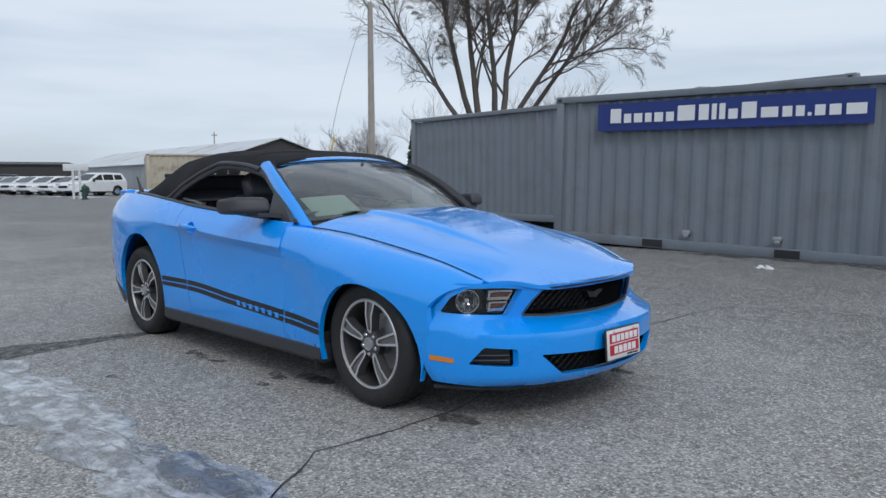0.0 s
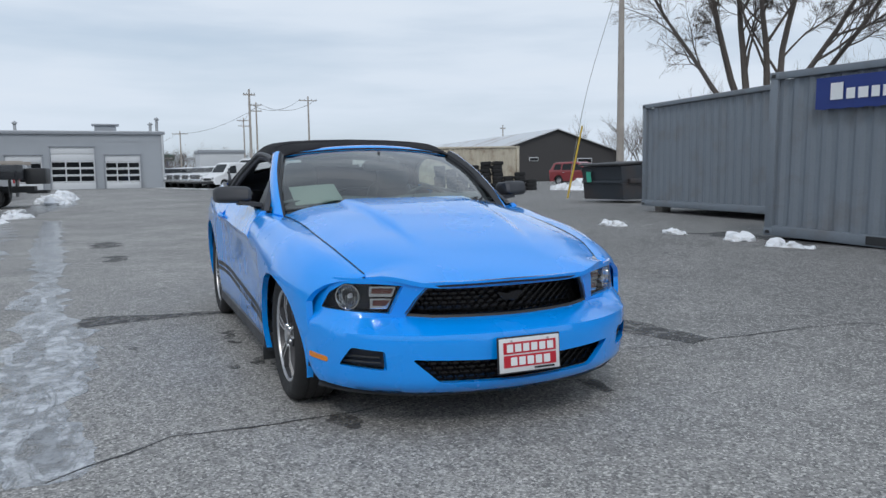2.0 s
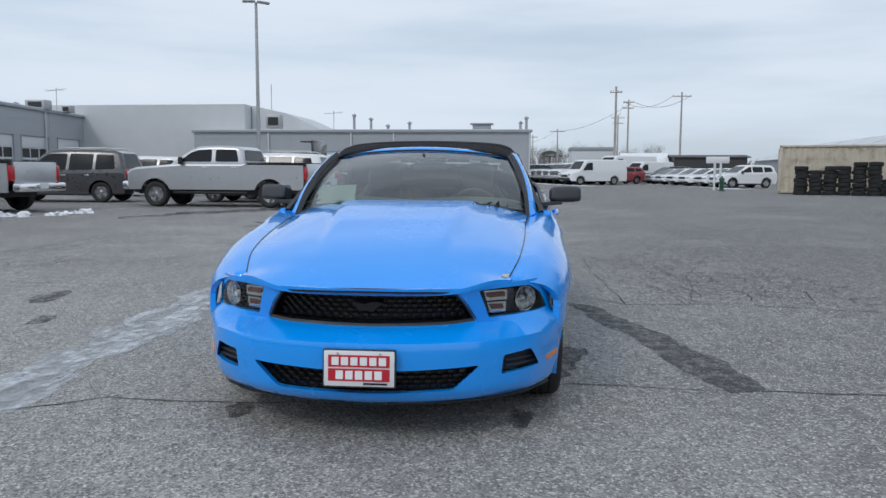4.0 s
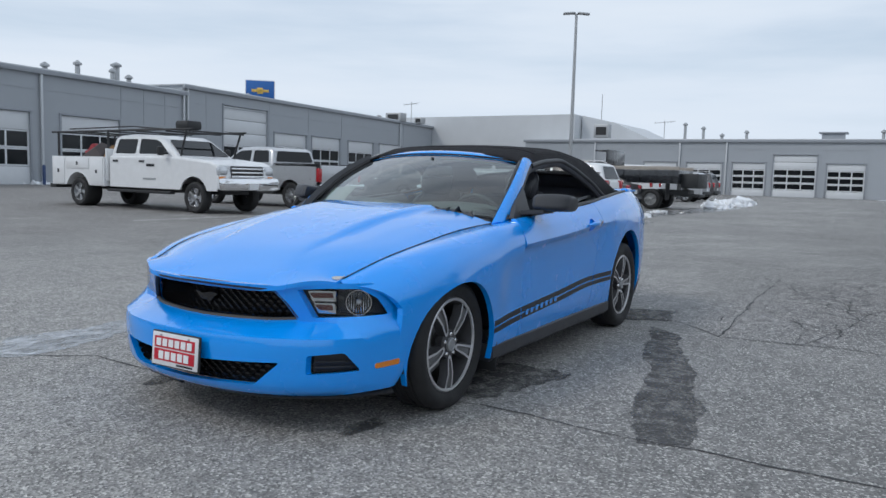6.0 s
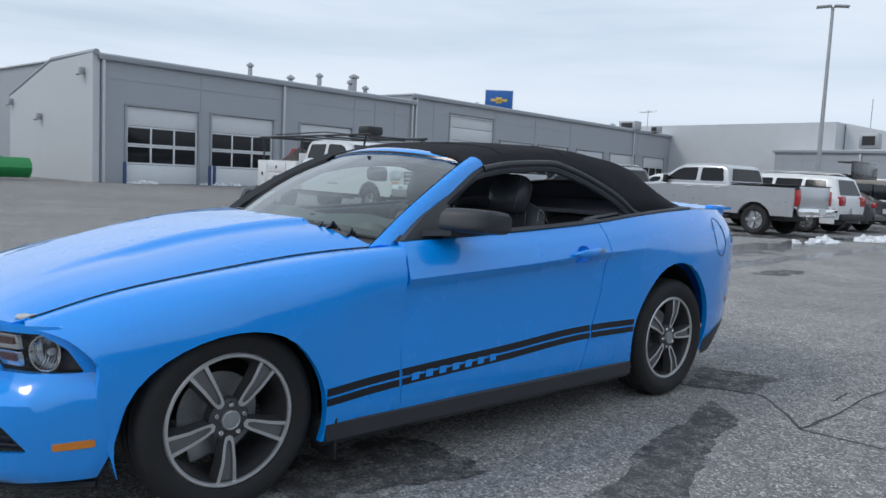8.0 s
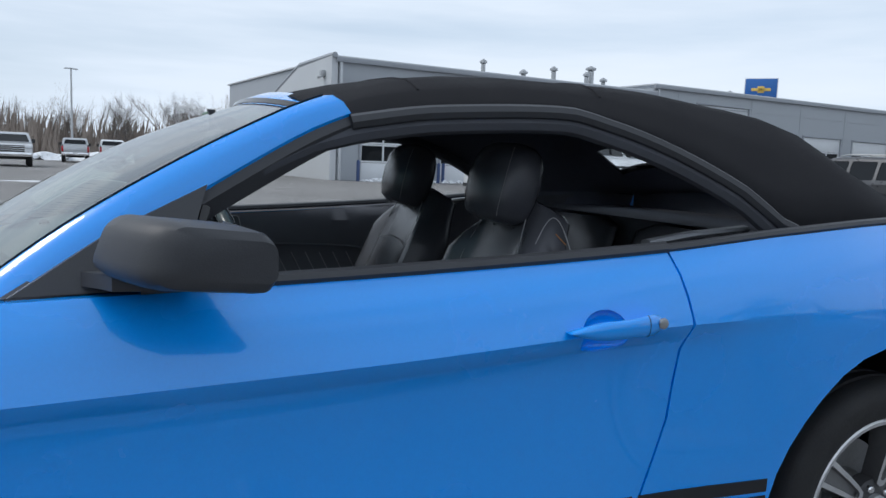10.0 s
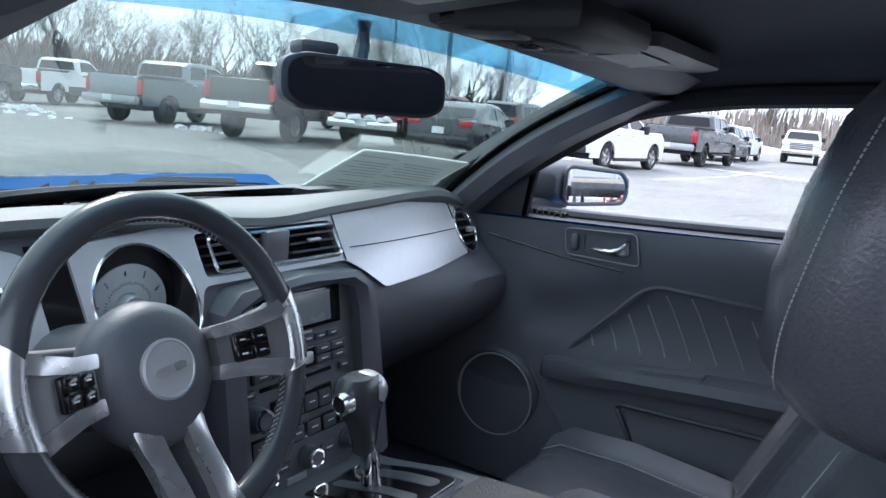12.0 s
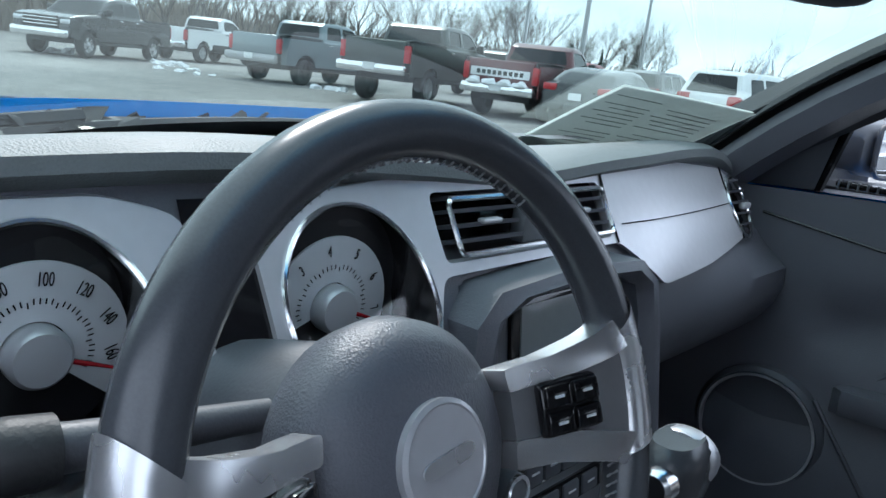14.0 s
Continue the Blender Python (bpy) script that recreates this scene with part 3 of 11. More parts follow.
flat_patch("wet_patch", [(-1.5, 7.7), (2.2, 7.6), (3.5, 7.9), (2, 8.4), (-1.2, 8.3)], M_WETDARK, "damp strip before the container", "wet patch", wob=0.12, seed=62)
flat_patch("wet_patch", [(-5.5, 7.6), (-2.4, 7.9), (-2.2, 8.3), (-5.5, 8.4)], M_WETDARK, "damp strip before the container", "wet patch", wob=0.12, seed=63)


def snow_lumps(at, n, spread, r, seed, label="small heap of dirty snow on the asphalt"):
    rnd = random.Random(seed)
    b = bmesh.new()
    for k in range(n):
        s = r * rnd.uniform(0.45, 1.0)
        blob(b, (rnd.uniform(-1, 1) * spread[0], rnd.uniform(-1, 1) * spread[1], -0.02), s, rnd.uniform(0.5, 0.9), seed + k, 3, 0.7)
    o = part("snow_heap", b, M_SNOW)
    o.matrix_basis = pose(at[0], at[1], 0, 0, 0, at[2] if len(at) > 2 else 0)
    return tagged(o, label, "snow", group="snow heaps", kind="stuff")


for k, (a, n, sp, r) in enumerate((((-2.9, 7.25), 6, (0.28, 0.1), 0.17), ((0.32, 6.62), 4, (0.14, 0.06), 0.1), ((-4.1, 7.38), 5, (0.14, 0.08), 0.19), ((-5.65, 7.5), 6, (0.26, 0.08), 0.13), ((-7.85, 7.75), 6, (0.26, 0.1), 0.15),
                                   ((-20, -4.4), 12, (1.0, 0.3), 0.22), ((-16.6, -4.6), 10, (0.9, 0.25), 0.2), ((-33, -4.4), 16, (2.4, 0.4), 0.45), ((-38, -4.6), 16, (3.0, 0.5), 0.5), ((-24, -4.9), 6, (0.8, 0.2), 0.16),
                                   ((-13.4, -10.9), 7, (0.7, 0.2), 0.2), ((-12.2, -11.5), 6, (0.5, 0.2), 0.2), ((21, -11.3), 8, (1.2, 0.5), 0.16), ((24, -12.6), 8, (1.4, 0.5), 0.18), ((17.0, -13.9), 7, (0.8, 0.4), 0.2), ((27, -10), 8, (0.8, 0.5), 0.26), ((26, -13.2), 8, (0.8, 0.4), 0.22),
                                   ((-12.2, -37.2), 12, (0.9, 0.3), 0.3), ((-16.6, -38), 14, (1.3, 0.3), 0.26), ((-21, -38.6), 12, (1.2, 0.3), 0.26), ((9.2, -22.5), 8, (0.6, 1.5), 0.2), ((9.6, -28), 10, (0.6, 2), 0.24))):
    snow_lumps(a, n, sp, r, k * 13 + 1)


# ---- buildings ----
def overhead_door(parent, c, w, h, rows_of_glass, panels=4, out=0.0):
    """A sectional door with rows of panes; local wall frame: x along the wall, y outwards, z up."""
    b = bmesh.new()
    sec = h / panels
    glassrows = set(rows_of_glass)
    d = None
    for k in range(panels):
        if k in glassrows:
            continue
        box(b, (c, out - 0.1, sec * (k + 0.5)), (w, 0.06, sec - 0.03), 0.012)
    d = part("overhead_door", b, M_DOORW, parent, "white sectional overhead door with window rows")
    for k in glassrows:
        b = bmesh.new()
        cols = 3
        for i in range(cols + 1):
            box(b, (c - w / 2 + 0.05 + (w - 0.1) * i / cols, out - 0.1, sec * (k + 0.5)), (0.1, 0.07, sec - 0.02), 0.01)
        for z in (sec * k + 0.05, sec * (k + 1) - 0.05):
            box(b, (c, out - 0.1, z), (w, 0.066, 0.09), 0.01)
        part("sash", b, M_DOORW, d)
        for i in range(cols):
            boxed("pane", (c - w / 2 + 0.05 + (w - 0.1) * (i + 0.5) / cols, out - 0.12, sec * (k + 0.5)), ((w - 0.1) / cols - 0.08, 0.02, sec - 0.14), M_DARKGLASS, d, 0.0)
    return d


def wall_with_doors(name, at, length, height, doors, label, step_h=None, depth=24.0):
    """A long metal-clad building: front wall with openings, gable roof slab, cap, seams, downpipes and doors (centre, width, height, glass rows)."""
    th = thing(name, at, label, "building", kind="structure")
    b = bmesh.new()
    holes = [[(c - w / 2, 0.02), (c + w / 2, 0.02), (c + w / 2, h), (c - w / 2, h)] for c, w, h, *_ in doors]
    sheet(b, [(0, 0), (length, 0), (length, height), (0, height)], lambda u, v: (u, 0, v), step=4.0, holes=holes, thick=0.2, inward=(0, -1, 0))
    for x in (0, length):
        for q in range(1):
            v = [b.verts.new(p) for p in ((x, 0, 0), (x, -depth, 0), (x, -depth, height), (x, 0, height))]
            b.faces.new(v)
    v = [b.verts.new(p) for p in ((0, -depth, 0), (length, -depth, 0), (length, -depth, height), (0, -depth, height))]
    b.faces.new(v)
    part("wall", b, M_SIDING, th, smooth=False)
    b = bmesh.new()
    box(b, (length / 2, -depth / 2, height + 0.03), (length + 0.3, depth + 0.3, 0.1), 0.02)
    part("roof", b, M_SIDINGW, th)
    b = bmesh.new()
    box(b, (length / 2, 0.1, height - 0.12), (length + 0.35, 0.24, 0.26), 0.03)
    part("gutter", b, M_TRIMG, th, "grey eave gutter")
    x = 0.0
    seams = []
    while x < length:
        if not any(abs(x - c) < w / 2 + 0.1 for c, w, h, *_ in doors):
            seams.append(x)
        x += 1.9
    for x in seams:
        boxed("seam", (x, 0.012, height / 2), (0.035, 0.02, height), M_SIDING, th, 0.0)
    b = bmesh.new()
    box(b, (length / 2, 0.015, height * 0.83), (length, 0.024, 0.05), 0.0)
    part("band", b, M_SIDING, th)
    for c, w, h, *g in doors:
        b = bmesh.new()
        for s in (-1, 1):
            box(b, (c + s * (w / 2 + 0.06), 0.03, h / 2), (0.12, 0.08, h + 0.12), 0.01)
        box(b, (c, 0.03, h + 0.06), (w + 0.24, 0.08, 0.12), 0.01)
        part("door_frame", b, M_TRIMG, th)
        b = bmesh.new()
        box(b, (c, -0.35, h / 2), (w, 0.05, h), 0)
        part("door_backing", b, M_BLACKPL, th)
        overhead_door(th, c, w, h, g[0], g[1])
    return th


def downpipe(th, x, h, out=0.12):
    boxed("downpipe", (x, out, h / 2), (0.14, 0.12, h), M_SIDINGW, th, 0.02)


def roof_vent(at, h, r=0.16, cap=True, label="galvanised flue pipe with a rain cap"):
    b = bmesh.new()
    lathe(b, [(r, 0), (r, h), (r * 0.98, h)], None, 14)
    th = thing("roof_vent", at, label, "vent pipe", "roof vents")
    part("pipe", b, M_STEEL, th)
    if cap:
        b = bmesh.new()
        lathe(b, [(r * 0.6, h), (r * 1.7, h + 0.1), (r * 1.7, h + 0.2), (r * 0.3, h + 0.36)], None, 14)
        part("rain_cap", b, M_STEEL, th)
    return th




wing_at = Matrix.Translation((-10 - 22.7 * 0.9917, -37.5 - 22.7 * 0.1285, 0)) @ Matrix.Rotation(radians(7.38), 4, "Z")
near = wall_with_doors("service_wing", wing_at, 22.7, 6.4, [(22.7 - 3.4, 4.1, 4.0, (1, 2), 4), (22.7 - 8.4, 4.2, 4.0, (1, 2), 4), (22.7 - 14.7, 4.3, 4.0, (1, 2), 4)], "grey metal-clad service garage with white overhead doors", depth=22)
for x in (22.6, 22.7 - 11.2, 0.2):
    downpipe(near, x, 6.3)
for k, s in enumerate((1.0, 5.9, 6.2, 10.9)):
    b = bmesh.new()
    lathe(b, [(0.09, 0), (0.09, 1.05), (0.05, 1.12)], None, 14)
    bo = part("bollard", b, mat("blue_bollard_paint", (0.03, 0.06, 0.16), 0.5, var=0.1) if k == 0 else bpy.data.materials["blue_bollard_paint"])
    bo.matrix_basis = wing_at @ pose(22.7 - s, 0.55, 0)
    tagged(bo, "dark blue steel bollard beside a garage door", "bollard", "bollards")
far_at = Matrix.Translation((-10 - 80 * 0.9917, -37.5 - 80 * 0.1285, 0)) @ Matrix.Rotation(radians(7.38), 4, "Z")
L2 = 57.3
tall = wall_with_doors("service_wing", far_at, L2, 6.9, [(80 - (a + c) / 2, c - a, h, g, 6 if h > 5 else 4) for a, c, h, g in ((26.8, 32.2, 5.9, (1, 2)), (33.2, 37.9, 4.25, (1, 2)), (38.8, 43.6, 4.25, (1, 2)), (45.2, 50.2, 4.2, (1, 2)), (51.6, 56.8, 4.2, (1, 2)), (58.8, 63.8, 4.2, (1, 2)), (65.4, 70.6, 4.2, (1, 2)))], "long grey service wing with a row of overhead doors", depth=22)
for s in (56.2, 71.5, 22.9):
    downpipe(tall, 80 - s, 6.8)
for s, y, h, r in ((11.5, -4, 1.2, 0.14), (16.4, -3, 1.1, 0.16), (20.0, -3.5, 1.5, 0.22), (19.2, -3, 1.0, 0.14), (21.6, -4, 0.9, 0.16), (33.6, -3, 0.9, 0.16), (13.6, -2.5, 0.6, 0.16), (57, -3, 1.0, 0.2), (60, -2.5, 0.7, 0.2), (63, -3, 1.2, 0.2)):
    q = far_at @ pose(80 - s, y, 6.3)
    roof_vent(q, h, r)
# gable end of the near wing
gb = bmesh.new()
v = [gb.verts.new(p) for p in ((0, 0, 0), (0.0, -11, 0), (0, -11, 4.6), (0, -5.2, 6.25), (0, 0, 6.45))]
gb.faces.new(v)
v2 = bmesh.ops.extrude_face_region(gb, geom=list(gb.faces))
bmesh.ops.translate(gb, vec=(0.35, 0, 0), verts=[q for q in v2["geom"] if isinstance(q, bmesh.types.BMVert)])
ge = part("gable_wall", gb, M_SIDINGW, None, smooth=False)
ge.matrix_basis = wing_at @ pose(22.75, 0, 0)
tagged(ge, "pale grey gable end wall of the garage", "wall", kind="structure")
tb = bmesh.new()
tube(tb, [(0.2, 0.1, 6.5), (0.2, -5.2, 6.4), (0.2, -11.2, 4.7)], 0.16, 6)
gt = part("gable_trim", tb, M_TRIMG)
gt.matrix_basis = wing_at @ pose(22.75, 0, 0)
tagged(gt, "grey rake trim along the gable", "trim", kind="structure")
for x, y, z in ((0.45, -1.0, 5.6), (0.45, -6.4, 3.4), (0.45, -10.6, 4.3)):
    b = bmesh.new()
    box(b, (0, 0, 0), (0.3, 0.3, 0.35), 0.05)
    box(b, (0.2, 0, -0.1), (0.25, 0.34, 0.12), 0.03, pose(0, 0, 0, 0, 25, 0))
    o = part("wall_lamp", b, M_STEEL)
    o.matrix_basis = wing_at @ pose(22.75 + x, y, z)
    tagged(o, "grey wall-mounted flood lamp, unlit", "wall lamp", "wall lamps")
# cross wing

cross = wall_with_doors("cross_wing", Matrix.Translation((-72.5, 2.4, 0)) @ Matrix.Rotation(radians(-90), 4, "Z"), 35, 5.25, [(3.0 + 0.67, 3.05, 3.1, (1, 2, 3), 5), (3.0 + 4.87, 3.65, 3.85, (1, 2, 3), 6), (3.0 + 8.85, 2.95, 3.1, (1, 2, 3), 5), (3.0 + 12.95, 3.3, 3.05, (1, 2, 3), 5), (3.0 + 17.2, 3.2, 3.05, (1, 2, 3), 5)], "low grey metal workshop wing with three-row window doors", depth=18)
for x in (0.1, 13.9, 18.3, 27):
    downpipe(cross, x, 5.1)
for x, h in ((1.0, 1.2), (13.2, 0.7), (17.3, 1.1), (19.1, 1.5), (1.6, 0.7), (15.5, 0.4)):
    roof_vent(Matrix.Translation((-75, 3.0 - x, 5.25)), h, 0.14)
b = bmesh.new()
box(b, (0, 0, 0.35), (1.2, 1.9, 0.7), 0.06)
box(b, (0, 0, 0.8), (1.6, 2.4, 0.16), 0.05)
rt = part("roof_fan", b, M_TRIMG)
rt.matrix_basis = pose(-75, -2.6, 5.2)
tagged(rt, "low grey ventilation hood on the roof", "roof vent")
# taller block behind
b = bmesh.new()
prof = [(-52, 0), (-27.5, 0), (-27.5, 8.1), (-40, 8.4), (-52, 8.0)]
sheet(b, [(-58, 0), (-27.8, 0), (-27.8, 8.1), (-58, 8.0)], lambda u, v: (-74.5, u, v), step=8)
v = [b.verts.new(p) for p in ((-74.5, -27.8, 0), (-100, -27.8, 0), (-100, -27.8, 5.5), (-88, -27.8, 8.0), (-74.5, -27.8, 8.1))]
b.faces.new(v)
v = [b.verts.new(p) for p in ((-74.5, -27.8, 8.1), (-88, -27.8, 8.0), (-88, -58, 8.0), (-74.5, -58, 8.0))]
b.faces.new(v)
for y0, z0, y1, z1 in ((-27.8, 5.2, -19.9, 5.6),):
    pass
sb = part("showroom_block", b, M_SIDINGW, smooth=False)
tagged(sb, "taller pale grey metal building behind the wings", "building", kind="structure")
b = bmesh.new()
v = [b.verts.new(p) for p in ((-76.5, -27.7, 0), (-76.5, -20, 0), (-76.5, -20, 5.5), (-76.5, -24, 7.3), (-76.5, -27.7, 8.1))]
b.faces.new(v)
v3 = bmesh.ops.extrude_face_region(b, geom=list(b.faces))
bmesh.ops.translate(b, vec=(-12, 0, 0), verts=[q for q in v3["geom"] if isinstance(q, bmesh.types.BMVert)])
tagged(part("showroom_gable", b, M_SIDINGW, smooth=False), "sloping pale grey gable of the taller building", "building", kind="structure")
for (x, y, z), s in (((-73.6, -24.3, 5.5), (1.0, 1.6, 1.4)), ((-66, -45.4, 6.9), (1.2, 2.0, 0.9)), ((-70, -44.8, 6.9), (0.9, 0.9, 0.7))):
    th = thing("roof_unit", pose(x, y, z), "boxy rooftop heating and cooling unit", "roof unit", "roof units")
    boxed("casing", (0, 0, s[2] / 2), s, M_STEEL, th, 0.04)
    boxed("grille", (s[0] / 2 + 0.01, 0, s[2] / 2), (0.03, s[1] * 0.7, s[2] * 0.6), M_BLACKPL, th, 0.0)
for x, y, z0, z1, k in ((-76.8, -25.6, 5.6, 10.4, 0), (-70, -46, 6.9, 9.4, 1), (-78, -19, 5.2, 7.6, 1)):
    b = bmesh.new()
    tube(b, [(0, 0, 0), (0, 0, z1 - z0)], 0.035, 6)
    if k:
        tube(b, [(-0.0, -1.1, z1 - z0 - 0.3), (0, 1.1, z1 - z0 - 0.1)], 0.025, 5)
        for q in range(5):
            tube(b, [(-0.5 + 0.06 * q, -0.9 + 0.4 * q, z1 - z0 - 0.24), (0.5 - 0.06 * q, -0.9 + 0.4 * q, z1 - z0 - 0.24)], 0.02, 5)
    o = part("roof_antenna", b, M_STEEL)
    o.matrix_basis = pose(x, y, z0)
    tagged(o, "thin rooftop aerial mast", "antenna", "aerials")
# dealership sign above the roof
th = thing("roof_sign", pose(-84.7, -83.9, 0, 0, 0, 45), "blue illuminated dealership sign with a gold emblem", "sign")
boxed("pole", (0, 0, 6.4), (0.5, 0.5, 12.8), M_STEEL, th, 0.03)
boxed("cabinet", (0, 0, 13.5), (0.6, 4.3, 2.9), mat("blue_sign_face", (0.02, 0.13, 0.42), 0.35, var=0.08), th, 0.08)
b = bmesh.new()
for dy, w, h in ((0, 2.6, 0.42), (0, 0.9, 0.95)):
    box(b, (0.33, dy, 13.4), (0.06, w, h), 0.02, Matrix.Rotation(radians(0), 4, "X"))
part("emblem", b, mat("gold_emblem", (0.75, 0.5, 0.12), 0.3, 0.4, var=0.08), th, "plain gold cross-shaped emblem")
boxed("edge", (0, 0, 13.5), (0.5, 4.5, 3.1), M_PLATE, th, 0.05)
# pylon sign and low building far off
th = thing("pylon_sign", pose(-295, 15, 0, 0, 0, 10) @ Matrix.Scale(1.2, 4), "green roadside pylon sign on a dark post", "sign")
boxed("pole", (0, 0, 3.2), (0.5, 0.5, 6.4), M_NAVY, th, 0.03)
b = bmesh.new()
sheet(b, [(-2.2, 0), (2.2, 0), (2.2, 1.5), (1.2, 1.9), (0, 2.1), (-1.2, 1.9), (-2.2, 1.5)], lambda u, v: (0.3, u, v + 5.4), 0.4, thick=0.6, inward=(-1, 0, 0))
part("face", b, mat("green_sign_face", (0.02, 0.12, 0.1), 0.4, var=0.1), th)
boxed("lettering_bar", (0.33, 0, 6.1), (0.05, 3.2, 0.5), M_LETTER, th, 0.0)
th = thing("shop", pose(-128, 14, 0), "small pale far-off shop building", "building", kind="structure")
boxed("wall", (0, 0, 2.4), (8, 7, 4.8), M_SIDINGW, th, 0.02)
boxed("roof", (0, 0, 4.9), (8.4, 7.4, 0.5), M_TRIMG, th, 0.05)

# ---- containers ----
M_CONT = mat("grey_container_steel", (0.19, 0.218, 0.25), 0.5, 0.1, var=0.07, scale=1.2, bscale=40, bump=0.12, stain=(0.165, 0.17, 0.18), stain_scale=1.4)
M_CREAM = mat("cream_container_steel", (0.55, 0.5, 0.4), 0.55, 0.05, var=0.08, scale=1.2, stain=(0.3, 0.22, 0.16), stain_scale=1.5)


def container(at, L, H, material, label, pitch=0.28, depth=0.036, doors=False):
    """A shipping container: corrugated sides, rails, posts and corner castings. Local: x along, y = 0 the front face, growing backwards."""
    W = 2.44
    th = thing("shipping_container", at, label, "container")
    for name, y, s in (("side_panel", 0.05, 1), ("side_panel", W - 0.05, -1)):
        b = bmesh.new()
        xs, k = [], 0.16
        while k < L - 0.16:
            for dx, dy in ((0, 0), (0.07, 0), (0.14, 1), (0.21, 1)):
                if k + dx < L - 0.12:
                    xs.append((k + dx, dy))
            k += pitch
        loft(b, [[(x, y + s * depth * d, z) for x, d in xs] for z in (0.15, H - 0.12)], closed=False)
        part(name, b, material, th, smooth=False)
    for name, x, s in (("end_panel", 0.05, 1), ("end_panel", L - 0.05, -1)):
        b = bmesh.new()
        ys, k = [], 0.14
        while k < W - 0.12:
            for dx, d in ((0, 0), (0.07, 0), (0.14, 1), (0.21, 1)):
                if k + dx < W - 0.1:
                    ys.append((k + dx, d))
            k += pitch
        loft(b, [[(x + s * depth * d, y, z) for y, d in ys] for z in (0.15, H - 0.12)], closed=False)
        part(name, b, material, th, smooth=False)
    boxed("roof_panel", (L / 2, W / 2, H - 0.06), (L - 0.2, W - 0.1, 0.05), material, th, 0.01)
    boxed("floor_frame", (L / 2, W / 2, 0.1), (L - 0.1, W - 0.1, 0.1), M_BLACKPL, th, 0.01)
    for y in (0.03, W - 0.03):
        boxed("bottom_rail", (L / 2, y, 0.08), (L - 0.3, 0.08, 0.16), material, th, 0.012)
        boxed("top_rail", (L / 2, y, H - 0.06), (L - 0.3, 0.08, 0.11), material, th, 0.012)
        for x in (0.08, L - 0.08):
            boxed("corner_post", (x, y + (0.04 if y < 1 else -0.04), H / 2), (0.16, 0.16, H - 0.22), material, th, 0.015)
            for z in (0.06, H - 0.06):
                b = bmesh.new()
                box(b, (x, y + (0.04 if y < 1 else -0.04), z), (0.18, 0.17, 0.12), 0.012)
                c = part("corner_casting", b, material, th)
                boxed("casting_hole", (x, y - 0.05 if y < 1 else y + 0.05, z), (0.08, 0.02, 0.05), M_BLACKPL, c, 0.008)
    if doors:
        for y in (0.65, 1.8):
            boxed("container_door", (-0.01, y, H / 2), (0.05, 1.1, H - 0.3), material, th, 0.01)
            for q in (-0.3, 0.3):
                b = bmesh.new()
                tube(b, [(-0.06, y + q, 0.2), (-0.06, y + q, H - 0.2)], 0.02, 8)
                part("lock_bar", b, M_STEEL, th)
    return th


c1 = container(pose(-4.2, 8.05, 0.06, 0, 1.1, 0), 12.19, 2.59, M_CONT, "grey corrugated shipping container with a navy banner")
for x in (1.95, 4.15, 7.0):
    boxed("fork_pocket", (x + 0.1, -0.018, 0.085), (0.36, 0.02, 0.12), M_BLACKPL, c1, 0.0)
for x, z in ((2.65, 0.3), (4.1, 0.3), (1.0, 2.2)):
    b = bmesh.new()
    box(b, (x, 0.0, z), (0.14, 0.06, 0.07), 0.015, None)
    box(b, (x, -0.01, z - 0.05), (0.09, 0.05, 0.06), 0.015)
    part("lashing_bracket", b, M_STEEL if z < 1 else M_CONT, c1)
# banner: navy sheet with white lettering bars in place of the business name
bn = thing("banner", pose(-4.2, 8.05, 0.06, 0, 1.1, 0), "navy vinyl banner with white lettering bars", "banner")
b = bmesh.new()
sheet(b, [(0.93, 1.95), (5.3, 1.95), (5.3, 2.41), (0.93, 2.41)], lambda u, v: (u, -0.05 - 0.006 * math.sin(u * 9), v + (0.008 * math.sin(u * 22) if v < 1.97 else 0)), 0.07, thick=0.012, inward=(0, 1, 0))
part("sheet", b, M_NAVY, bn)
x = 1.18
for k, (w, tall) in enumerate(((0.24, 1), (0.16, 0), (0.18, 0), (0.14, 0), (0.18, 0), (0.16, 0), (0.34, 1), (0.19, 1), (0.09, 1), (0.11, 1), (0.17, 0), (0.26, 1), (0.29, 0), (0.16, 0), (0.14, 0), (0.06, 2), (0.16, 0), (0.18, 0), (0.3, 0))):
    h = (0.15, 0.24, 0.05)[tall]
    boxed("lettering_bar", (x + w / 2, -0.066, 2.08 + h / 2), (w * 0.86, 0.006, h), M_LETTER, bn, 0.0)
    x += w + 0.03
container(pose(-11.95, 11.55, 0.16, 0, 0, -6), 12.19, 2.72, M_CONT, "grey corrugated shipping container on blocks")
for x in (0.4, 6, 11.6):
    boxed("timber_block", (0, 0, 0), (0.3, 0.3, 0.16), M_WOOD, None, 0.01).matrix_basis = pose(-11.95, 11.55, 0.08, 0, 0, -6) @ pose(x, 0.4, 0)
for o in [q for q in scene.objects if q.name.startswith("timber_block")]:
    tagged(o, "short timber block under the container", "timber block", "timber blocks")
container(pose(-38.2, 15.2, 0.05, 0, 0, 68), 6.06, 2.59, M_CREAM, "cream shipping container with door end", doors=True)
